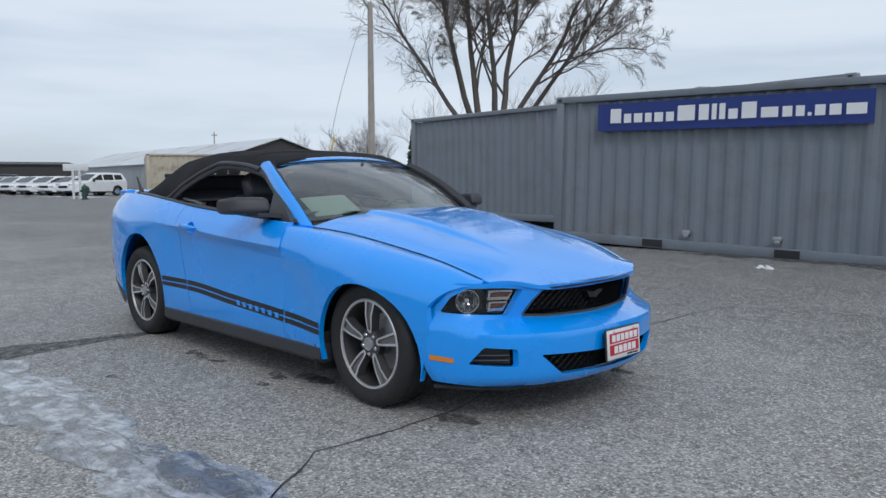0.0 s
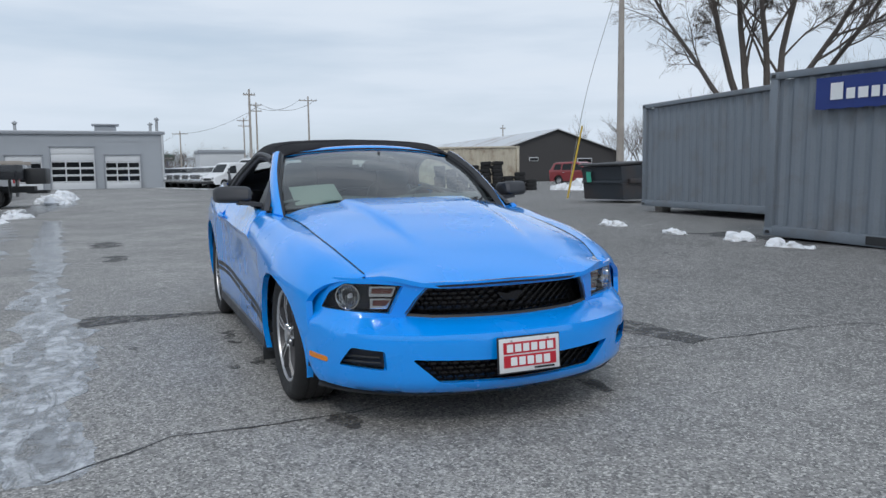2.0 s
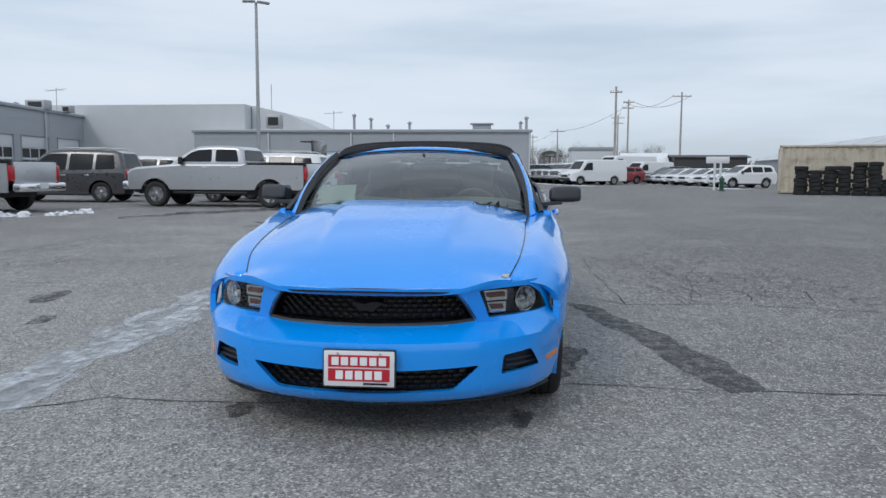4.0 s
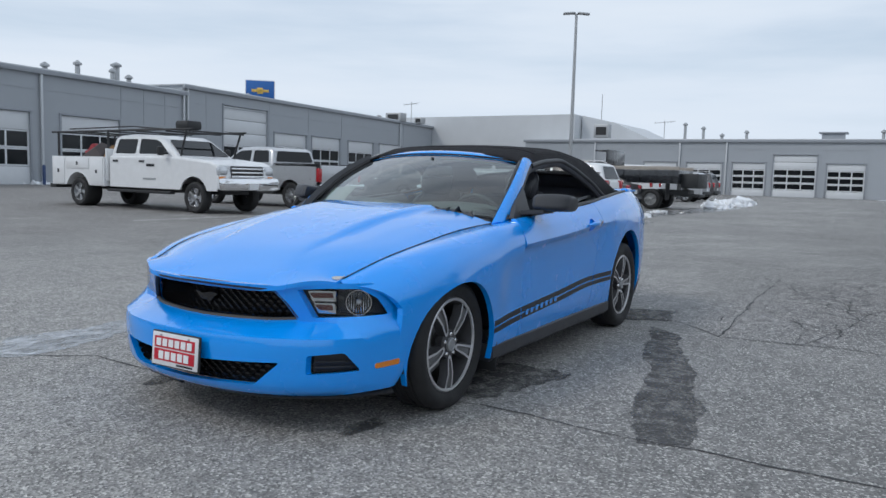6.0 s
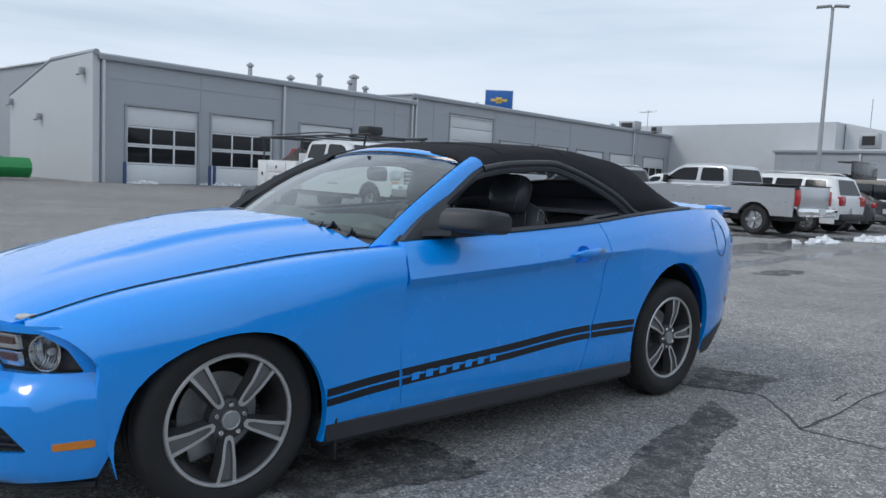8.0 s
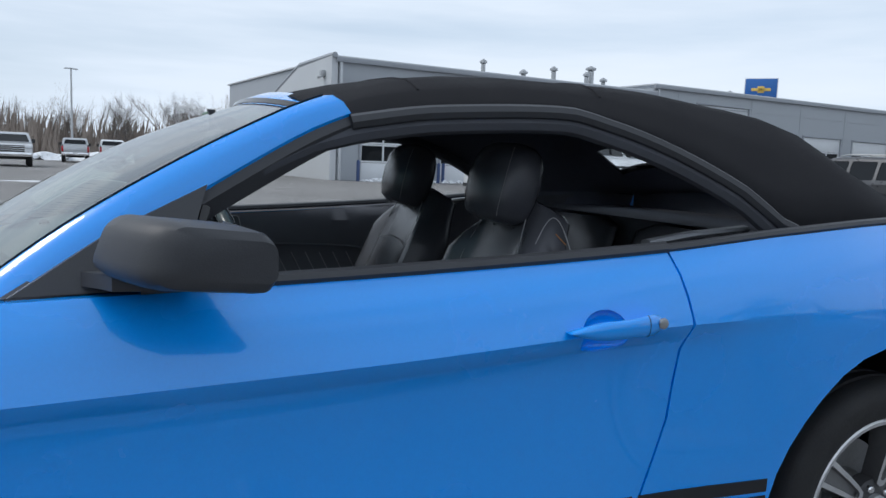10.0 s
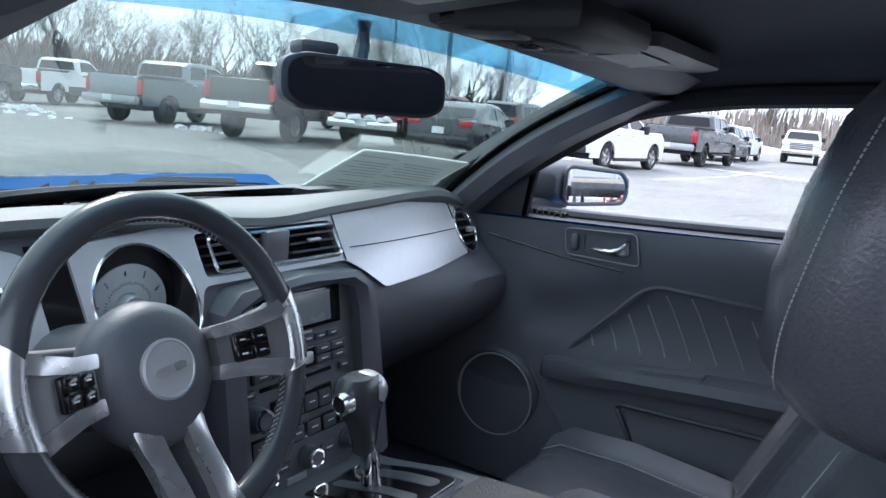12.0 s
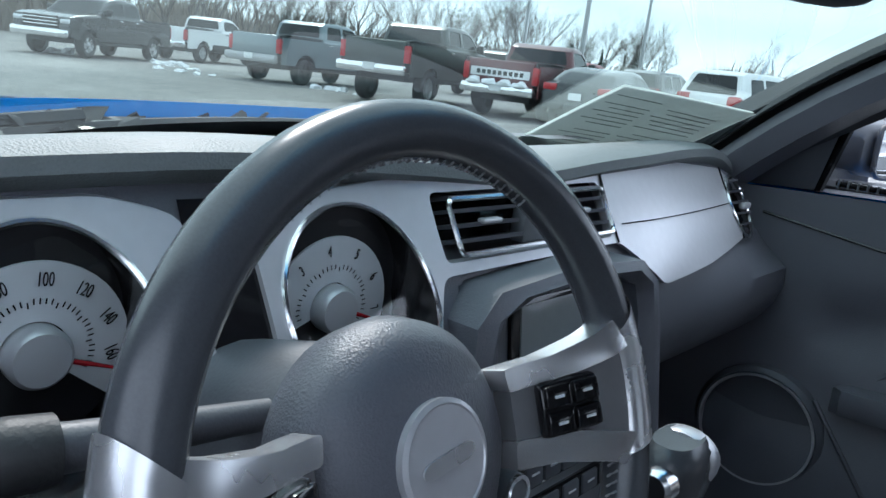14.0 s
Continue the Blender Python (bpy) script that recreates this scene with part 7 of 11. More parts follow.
FA, RA = (1.375, 0.30, 0.372), (-1.31, 0.375, 0.392)  # wheel arches: x, z, radius
for s, side in ((1, "left"), (-1, "right")):
    inn = (0, -s, 0)
    # front fender
    a0 = math.asin((0.2 - FA[1]) / FA[2])
    arch = arc_pts(FA[0], FA[1], FA[2], math.pi - a0, a0, 22)
    out = [(0.645, 0.2)] + arch + [(1.80, 0.43), (1.79, 0.60), (1.86, 0.78), (1.95, 0.95), (1.945, 1.097), (0.60, 1.097), (0.60, 1.0), (0.64, 0.9), (0.655, 0.7), (0.655, 0.5)]
    b = bmesh.new()
    sheet(b, out, mirrored(s, fender), 0.045, thick=0.03, inward=inn)
    part("front_fender", b, M_BLUE, car)
    # door
    out = [(0.645, 0.262), (0.651, 0.5), (0.651, 0.7), (0.633, 0.9), (0.615, 0.998), (-0.655, 0.998), (-0.662, 0.85), (-0.632, 0.65), (-0.57, 0.48), (-0.50, 0.262)]
    b = bmesh.new()
    ridge = [[(0.65, v), (-0.66, v)] for v in (0.80, 0.833, 0.84, 0.85)]
    sheet(b, out, mirrored(s, body_side), 0.045, thick=0.035, inward=inn, lines=ridge, holes=[ellipse(-0.45, 0.838, 0.055, 0.052, 24)])
    dr = part("door", b, M_BLUE, car, f"blue {side} door with a body-coloured handle")
    # handle: cup, grip, key
    b = bmesh.new()
    hy = s * 0.953
    rings = []
    for k in range(15):
        t = k / 14
        x = -0.36 - 0.217 * t
        h = (0.008 + 0.011 * ease(0, 0.35, t) + 0.003 * ease(0.55, 0.9, t)) * (1 - (2 * t - 1) ** 10 * 0.75)
        out_ = 0.004 + 0.026 * math.sin(math.pi * min(max(t, 0.03), 0.97)) ** 0.55
        zc = 0.866 - 0.052 * (x + 0.35)
        rings.append([(x, hy + s * (out_ - 0.011 + 0.012 * math.cos(a)), zc + h * math.sin(a)) for a in np.linspace(0, 2 * math.pi, 17)[:-1]])
    loft(b, rings)
    part("door_handle", b, M_BLUE, dr)
    b = bmesh.new()
    tube(b, [Vector(p) for p in [(rings[11][i][0], rings[11][i][1] + s * 0.0004, rings[11][i][2]) for i in range(-4, 5)]], 0.0009, 5)
    part("handle_seam", b, M_GLOSSB, dr)
    b = bmesh.new()
    sheet(b, ellipse(-0.45, 0.838, 0.06, 0.057, 24), lambda x, v: (x, s * (body_side(x, v)[0] - 0.0012 - 0.03 * max(0, 1 - ((x + 0.45) ** 2 + (v - 0.838) ** 2) / 0.0029) ** 0.6), body_side(x, v)[1]), 0.01)
    part("handle_cup", b, M_BLUE, dr)
    if s > 0:
        b = bmesh.new()
        lathe(b, [(0.011, 0), (0.011, 0.004), (0.008, 0.006), (0, 0.006)], pose(-0.566, 0.9695, 0.88, -90, 0, 0), 14)
        part("key_lock", b, M_STEEL, dr)
    # belt weatherstrip
    b = bmesh.new()
    pts = [(x, s * (body_side(x, 1.0)[0] - 0.012), body_side(x, 1.0)[1] + 0.006) for x in np.linspace(0.40, -0.66, 16)]
    tube(b, pts, 0.019, 8, flat=0.75)
    part("belt_strip", b, M_TRIMB, dr, "black belt weatherstrip")
    # rear quarter panel
    a0 = math.asin((0.24 - RA[1]) / RA[2])
    arch = arc_pts(RA[0], RA[1], RA[2], math.pi - a0, a0, 22)
    out = [(-2.45, 0.2), (-1.8, 0.2)] + arch + [(-0.75, 0.24), (-0.504, 0.262), (-0.576, 0.48), (-0.638, 0.65), (-0.668, 0.85), (-0.661, 0.998), (-2.45, 0.998)]
    b = bmesh.new()
    ridge = [[(-0.668, v), (-0.98, v)] for v in (0.80, 0.833, 0.84, 0.85)]
    sheet(b, out, mirrored(s, body_side), 0.05, thick=0.03, inward=inn, lines=ridge)
    qp = part("quarter_panel", b, M_BLUE, car)
    b = bmesh.new()
    ring = [(x, v) for x, v in ellipse(-1.85, 0.87, 0.083, 0.09, 28)]
    tube(b, [mirrored(s, body_side, 0.0006)(x, v) for x, v in ring], 0.0022, 5, closed=True)
    if s > 0:
        part("fuel_flap_seam", b, M_GLOSSB, qp)
    else:
        b.free()
    b = bmesh.new()
    sheet(b, rounded([(-2.10, 0.5), (-2.0, 0.5), (-2.0, 0.535), (-2.1, 0.54)], 0.01), mirrored(s, body_side, 0.003), 0.02, thick=0.006, inward=inn)
    part("side_marker", b, M_REDLENS, car, "red rear side marker")
    # rear lower black valance corner
    b = bmesh.new()
    sheet(b, [(-2.3, 0.2), (-1.72, 0.2), (-1.70, 0.3), (-1.9, 0.36), (-2.3, 0.4)], mirrored(s, body_side, 0.003), 0.06)
    part("rear_valance", b, M_TRIMB, car)
    # rocker sill
    b = bmesh.new()
    loft(b, [[(x, s * y, z) for y, z in ((0.70, 0.19), (0.90, 0.175), (0.925, 0.20), (0.925, 0.262), (0.90, 0.275), (0.70, 0.275))] for x in (1.0, 0.6, 0, -0.5, -0.93)])
    part("rocker_sill", b, M_TRIMB, car, "matt black rocker panel")
    # stripes
    zt = curve1([(-0.92, 0.5), (-0.53, 0.497), (0.07, 0.46), (0.68, 0.43), (1.01, 0.405)])
    for lo, hi in ((0.0, 0.03), (0.04, 0.068)):
        for x0, x1 in ((1.005, 0.66), (0.645, -0.56), (-0.575, -0.915)):
            b = bmesh.new()
            sheet(b, [(x0, 0), (x1, 0), (x1, 1), (x0, 1)], lambda x, t: mirrored(s, fender if x > 0.652 else body_side, 0.0022)(x, zt(x) - lo - (hi - lo) * t), 0.03, thick=0.002, inward=inn)
            part("stripe", b, M_DECAL, car, "black side stripe decal")
    # lettering bars in place of the model name
    for k in range(7):
        x = 0.60 - 0.075 * k
        b = bmesh.new()
        sheet(b, [(x, 0.2), (x - 0.04, 0.2), (x - 0.044, 0.8), (x - 0.004, 0.8)], lambda u, t: mirrored(s, body_side, 0.0045)(u, zt(u) - 0.066 + 0.05 * t), 0.03)
        part("lettering_bar", b, M_BLUE, car)
    # wheel-arch liners
    for (cx, cz, r), x0 in ((FA, 0), (RA, 0.4)):
        b = bmesh.new()
        loft(b, [[(cx + (r + 0.012) * math.cos(a), s * y, cz + (r + 0.012) * math.sin(a)) for a in np.linspace(-0.1 - x0, math.pi + 0.1 + x0, 20)] for y in (0.85, 0.55)], closed=False)
        v = [(cx + (r + 0.012) * math.cos(a), s * 0.55, cz + (r + 0.012) * math.sin(a)) for a in np.linspace(-0.1 - x0, math.pi + 0.1 + x0, 20)]
        b.faces.new([b.verts.new(p) for p in v])
        part("wheel_liner", b, M_BLACKPL, car)
    b = bmesh.new()
    box(b, (0.955, s * 0.84, 0.23), (0.012, 0.17, 0.22), 0.004)
    part("mud_flap", b, M_BLACKPL, car)


# wheels
def road_wheel(x, y, z, R, s):
    wh = new("wheel")
    wh.parent = car
    wh.matrix_basis = pose(x, y, z, -90 * s, 0, 0) @ pose(0, 0, 0, 0, 0, 15 if x > 0 else 40)
    b = bmesh.new()
    rr = 0.238
    prof = [(rr - 0.004, -0.03), (rr + 0.004, -0.012), (rr + 0.02, -0.004), (rr + 0.05, 0.004), (R - 0.03, 0.0), (R - 0.012, -0.012), (R - 0.003, -0.03)]
    for k, zz in enumerate((-0.055, -0.058, -0.068, -0.071, -0.10, -0.103, -0.113, -0.116, -0.145, -0.148, -0.158, -0.161, -0.19)):
        prof.append((R if k % 4 in (0, 3) else R - 0.007, zz))
    prof += [(R - 0.012, -0.205), (R - 0.05, -0.22), (rr, -0.22)]
    lathe(b, prof, None, 56, False)
    ty = part("tyre", b, M_TYRE, wh)
    b = bmesh.new()
    lathe(b, [(rr - 0.003, -0.03), (rr + 0.002, -0.018), (rr - 0.004, -0.012), (rr - 0.014, -0.014), (rr - 0.016, -0.022)], None, 56, False)
    part("rim_lip", b, M_FACEALLOY, wh, "bright machined rim lip")
    b = bmesh.new()
    lathe(b, [(rr - 0.016, -0.022), (rr - 0.024, -0.05), (rr - 0.034, -0.14), (rr - 0.03, -0.2)], None, 48, False)
    part("barrel", b, M_DARKALLOY, wh)
    b = bmesh.new()
    lathe(b, [(0.148, -0.135), (0.15, -0.125), (0.07, -0.125), (0.065, -0.10), (0.01, -0.10)], None, 40, False)
    part("brake_disc", b, M_STEEL, wh)
    b = bmesh.new()
    box(b, (0.11, 0.05, -0.11), (0.09, 0.14, 0.06), 0.015)
    part("brake_caliper", b, M_STEEL, wh)
    for q in range(5):
        a = 2 * math.pi * q / 5
        m = Matrix.Rotation(a, 4, "Z")
        bs, bd, bp_ = bmesh.new(), bmesh.new(), bmesh.new()
        ro = rr - 0.014
        # bright machined edge: a slim U that opens at the rim, round at the hub
        inner = [(ro, 0.024), (0.15, 0.0155), (0.09, 0.0105), (0.075, 0.006), (0.072, 0.0), (0.075, -0.006), (0.09, -0.0105), (0.15, -0.0155), (ro, -0.024)]
        outer = [(ro, 0.038), (0.15, 0.0275), (0.09, 0.0205), (0.062, 0.0145), (0.055, 0.0), (0.062, -0.0145), (0.09, -0.0205), (0.15, -0.0275), (ro, -0.038)]
        zc = lambda x: -0.024 + 0.012 * ease(0.05, 0.14, x) - 0.008 * ease(0.16, 0.23, x)
        vi = [bs.verts.new(m @ Vector((x, y, zc(x)))) for x, y in inner]
        vo = [bs.verts.new(m @ Vector((x, y, zc(x)))) for x, y in outer]
        for i in range(8):
            bs.faces.new((vo[i], vo[i + 1], vi[i + 1], vi[i]))
        # charcoal flanks that fall away behind the edge
        w1 = [bd.verts.new(m @ Vector((x, y, zc(x) - 0.0006))) for x, y in outer]
        w2 = [bd.verts.new(m @ Vector((x, y * 1.35, zc(x) - 0.045))) for x, y in outer]
        for i in range(8):
            bd.faces.new((w1[i], w1[i + 1], w2[i + 1], w2[i]))
        # painted pocket between the two bars
        k1 = [bp_.verts.new(m @ Vector((x, y, zc(x) - 0.0006))) for x, y in inner]
        k2 = [bp_.verts.new(m @ Vector((x, y * 0.82, zc(x) - 0.011))) for x, y in inner]
        for i in range(8):
            bp_.faces.new((k1[i], k1[i + 1], k2[i + 1], k2[i]))
        for i in range(4):
            bp_.faces.new((k2[i], k2[i + 1], k2[7 - i], k2[8 - i]) if i < 3 else (k2[3], k2[4], k2[5]))
        sp = part("spoke", bs, M_FACEALLOY, wh, "machined twin-bar spoke", recalc=False)
        part("spoke_flank", bd, M_DARKALLOY, sp)
        part("spoke_pocket", bp_, M_POCKET, sp)
        b = bmesh.new()
        lathe(b, [(0.011, -0.05), (0.011, -0.022), (0.008, -0.018), (0, -0.018)], m @ Matrix.Rotation(math.pi / 5, 4, "Z") @ Matrix.Translation((0.054, 0, 0)), 8)
        part("lug_nut", b, M_CHROME, wh)
    b = bmesh.new()
    lathe(b, [(0.075, -0.07), (0.074, -0.032), (0.06, -0.028), (0.036, -0.026)], None, 28, False)
    part("hub", b, M_DARKALLOY, wh)
    b = bmesh.new()
    lathe(b, [(0.036, -0.03), (0.035, -0.014), (0.031, -0.011), (0.028, -0.014), (0, -0.013)], None, 24)
    part("centre_cap", b, M_STEEL, wh)


for s in (1, -1):
    road_wheel(1.355, s * 0.885, 0.332, 0.332, s)
    road_wheel(-1.362, s * 0.90, 0.34, 0.34, s)

# hood
hz = curve1([(0.70, 1.015), (1.0, 0.988), (1.3, 0.938), (1.6, 0.865), (1.85, 0.785), (2.0, 0.727), (2.08, 0.692), (2.13, 0.668), (2.16, 0.654)])
hf = curve1([(0.0, 2.155), (0.25, 2.15), (0.404, 2.134), (0.47, 2.106), (0.53, 2.064), (0.58, 2.022), (0.628, 1.985)])


def hood_front(y):
    return hf(abs(y))


def hood_edge(x):
    return fender(min(max(x, 0.6), 1.95), 1.1)


def hood_z(x, y):
    ye, ze = hood_edge(x)
    t = min(abs(y) / ye, 1.0)
    c = hz(x)
    base = c - 0.02 * ease(1.9, 1.4, x) - (c - 0.02 * ease(1.9, 1.4, x) - ze) * t ** 4.5
    w = 0.40 - 0.10 * (x - 0.75)
    dome = 0.021 * ease(w + 0.03, w - 0.012, abs(y)) * ease(1.95, 1.35, x)
    return base + dome


b = bmesh.new()
out = []
for y in np.linspace(-0.628, 0.628, 25):
    out.append((hood_front(y), float(y)))
for x in np.linspace(1.93, 0.62, 20):
    out.append((x, hood_edge(x)[0] - 0.004))
for y in np.linspace(0.70, -0.70, 21):
    out.append((0.845 - 0.30 * y * y - 0.06 * max(0, abs(y) - 0.5), float(y)))
for x in np.linspace(0.62, 1.93, 20):
    out.append((x, -hood_edge(x)[0] + 0.004))
sheet(b, out, lambda x, y: (x, y, hood_z(x, y)), 0.04, thick=0.02, inward=(0, 0, -1), lines=[[(0.74, t * (0.401 + e)), (1.9, t * (0.285 + e))] for t in (-1, 1) for e in (-0.012, 0.009, 0.03)])
hood = part("hood", b, M_BLUE, car, "blue hood with a raised centre and a paint chip")
b = bmesh.new()
chip = [(1.93, 0.645), (1.955, 0.622), (1.968, 0.598), (1.956, 0.582), (1.938, 0.592), (1.925, 0.612), (1.912, 0.628)]
chip = [(x, min(y, hood_edge(x)[0] - 0.008)) for x, y in chip]
sheet(b, chip, lambda x, y: (x, y, hood_z(x, y) + 0.005), 0.012, thick=0.004, inward=(0, 0, -1))
part("paint_chip", b, M_CHIP, hood, "bare patch of missing paint")
for t in (-1, 1):
    b = bmesh.new()
    tube(b, [(x, t * (hood_edge(x)[0] - 0.003), hood_z(x, hood_edge(x)[0] - 0.004) + 0.0012) for x in np.linspace(0.66, 1.93, 28)], 0.0028, 6)
    part("hood_gap", b, M_GLOSSB, hood, "dark shut line along the hood")
# inner bay floor so that no light leaks under the hood
b = bmesh.new()
box(b, (1.3, 0, 0.33), (1.5, 1.0, 0.06), 0.01)
box(b, (-0.12, 0, 0.21), (1.9, 1.7, 0.04), 0.01)
box(b, (-1.5, 0, 0.24), (1.1, 1.0, 0.04), 0.01)
part("floor_pan", b, M_BLACKPL, car)

# front bumper
plan = [(0.0, 2.312), (0.2, 2.298), (0.4, 2.25), (0.55, 2.178), (0.66, 2.098), (0.74, 2.01), (0.795, 1.92), (0.835, 1.84), (0.862, 1.77), (0.88, 1.69)]
pl = smooth_line([(y, x, 0) for y, x in plan], 6)
acc = [0.0]
for p, q in zip(pl, pl[1:]):
    acc.append(acc[-1] + (q - p).length)
px_, py_ = curve1([(a, p.y) for a, p in zip(acc, pl)]), curve1([(a, p.x) for a, p in zip(acc, pl)])
SMAX = acc[-1]


def s_at(y):
    return float(np.interp(y, [p.x for p in pl], acc))


inset_c = curve1([(0.15, -0.13), (0.18, -0.085), (0.21, -0.035), (0.24, -0.018), (0.3, -0.008), (0.40, 0.0), (0.44, 0.0), (0.455, -0.006), (0.468, -0.03), (0.484, -0.085), (0.498, -0.13), (0.51, -0.142), (0.6, -0.126), (0.69, -0.11)])
inset_s = curve1([(0.15, -0.11), (0.18, -0.06), (0.22, -0.02), (0.3, -0.006), (0.40, 0.0), (0.47, 0.0), (0.495, -0.008), (0.515, -0.028), (0.535, -0.045), (0.6, -0.052), (0.69, -0.062)])


def fascia(u, z):
    a, sg = abs(u), 1 if u >= 0 else -1
    x, y = px_(a), py_(a)
    e = 0.004
    tx, ty = px_(min(a + e, SMAX)) - px_(max(a - e, 0)), py_(min(a + e, SMAX)) - py_(max(a - e, 0))
    n = Vector((ty, -tx)).normalized()  # outward: (x, y)
    k = ease(s_at(0.6), s_at(0.83), a)
    d = inset_c(z) * (1 - k) + inset_s(z) * k
    return (x + n.x * d, sg * (y + n.y * d), z)


def sp(y, z):
    return ((1 if y >= 0 else -1) * s_at(abs(y)), z)


def both(poly):
    return [poly, [(-u, v) for u, v in reversed(poly)]]


grille_hole = rounded([sp(-0.43, 0.655), sp(-0.30, 0.66), sp(0, 0.664), sp(0.30, 0.66), sp(0.43, 0.655), sp(0.487, 0.60), sp(0.545, 0.518), sp(0.40, 0.509), sp(0, 0.504), sp(-0.40, 0.509), sp(-0.545, 0.518), sp(-0.487, 0.60)], 0.02)
lower_hole = rounded([sp(-0.50, 0.352), sp(0, 0.335), sp(0.50, 0.352), sp(0.385, 0.245), sp(0, 0.238), sp(-0.385, 0.245)], 0.02)
lamp_poly = rounded([sp(0.545, 0.656), sp(0.68, 0.664), sp(0.775, 0.664), sp(0.815, 0.62), sp(0.838, 0.548), sp(0.72, 0.533), sp(0.615, 0.525)], 0.012)
fog_poly = rounded([sp(0.60, 0.385), sp(0.72, 0.395), sp(0.765, 0.31), sp(0.595, 0.298)], 0.015)
out = [(-s_at(0.872), 0.5), (-s_at(0.865), 0.40), (-s_at(0.857), 0.3), (-s_at(0.84), 0.21), (-s_at(0.7), 0.19), (0, 0.17), (s_at(0.7), 0.19), (s_at(0.84), 0.21), (s_at(0.857), 0.3), (s_at(0.865), 0.40), (s_at(0.872), 0.5), (SMAX, 0.598), (s_at(0.875), 0.602), (s_at(0.868), 0.64), (s_at(0.80), 0.69), (s_at(0.6), 0.684), (s_at(0.5), 0.672), (0, 0.672), (-s_at(0.5), 0.672), (-s_at(0.6), 0.684), (-s_at(0.80), 0.69), (-s_at(0.868), 0.64), (-s_at(0.875), 0.602), (-SMAX, 0.598)]
b = bmesh.new()
sheet(b, out, fascia, 0.026, holes=[grille_hole, lower_hole, *both(lamp_poly), *both(fog_poly)], thick=0.035, inward=(-1, 0, 0))
part("front_bumper", b, M_BLUE, car, "blue front bumper cover")


def grille_mesh(name, poly, depth, hexes):
    """A recessed dark insert with a raised mesh of cells."""
    b = bmesh.new()
    big = [(u * 1.015, v) for u, v in poly]
    sheet(b, big, lambda u, v: (fascia(u, v)[0] - depth, fascia(u, v)[1], fascia(u, v)[2]), 0.05)
    g = part(name, b, M_GLOSSB, car, "black honeycomb grille insert")
    b = bmesh.new()
    us, vs = [p[0] for p in poly], [p[1] for p in poly]
    r = 0.019
    row, v = 0, min(vs)
    while v < max(vs):
        u = min(us) + (r * 1.3 if row % 2 else 0)
        while u < max(us):
            if within(poly, u, v):
                pts = [(u + 1.25 * r * math.cos(a), v + 0.62 * r * math.sin(a)) for a in np.linspace(0, 2 * math.pi, 7)[:-1]]
                o = [Vector(fascia(*p)) - Vector((depth - 0.012, 0, 0)) for p in pts]
                c = sum(o, Vector()) / 6
                i = [c + (p - c) * 0.72 - Vector((0.012, 0, 0)) for p in o]
                ov, iv = [b.verts.new(p) for p in o], [b.verts.new(p) for p in i]
                for k in range(6):
                    b.faces.new((ov[k], ov[(k + 1) % 6], iv[(k + 1) % 6], iv[k]))
            u += r * 2.6
        v += r * 1.12
        row += 1
    tagged(part("grille_cell", b, M_GLOSSB, g, recalc=False, smooth=False), kind="stuff")
    return g


gi = grille_mesh("upper_grille", grille_hole, 0.05, True)
grille_mesh("lower_grille", lower_hole, 0.045, True)
b = bmesh.new()
rim = [fascia(u, v) for u, v in dense(grille_hole, 0.03)]
tube(b, [(x - 0.012, y, z) for x, y, z in rim], 0.012, 6, closed=True)
part("grille_surround", b, M_BLACKPL, car)
# plain emblem shape in the grille
b = bmesh.new()
em = rounded([sp(-0.075, 0.612), sp(-0.02, 0.6), sp(0.04, 0.612), sp(0.085, 0.605), sp(0.05, 0.585), sp(0.03, 0.562), sp(0.0, 0.572), sp(-0.04, 0.57)], 0.012)
sheet(b, em, lambda u, v: (fascia(u, v)[0] - 0.022, fascia(u, v)[1], v), 0.02, thick=0.01, inward=(-1, 0, 0))
part("emblem", b, M_GLOSSB, gi, "plain dark emblem shape")
M_BOWL = mat("lamp_reflector", (0.7, 0.71, 0.72), 0.12, 1.0, var=0.08, scale=40)
M_SMOKED = mat("smoked_lens", (0.12, 0.045, 0.035), 0.2, var=0.1)
M_LAMPIN = mat("lamp_inner_black", (0.02, 0.02, 0.022), 0.25, var=0.1)
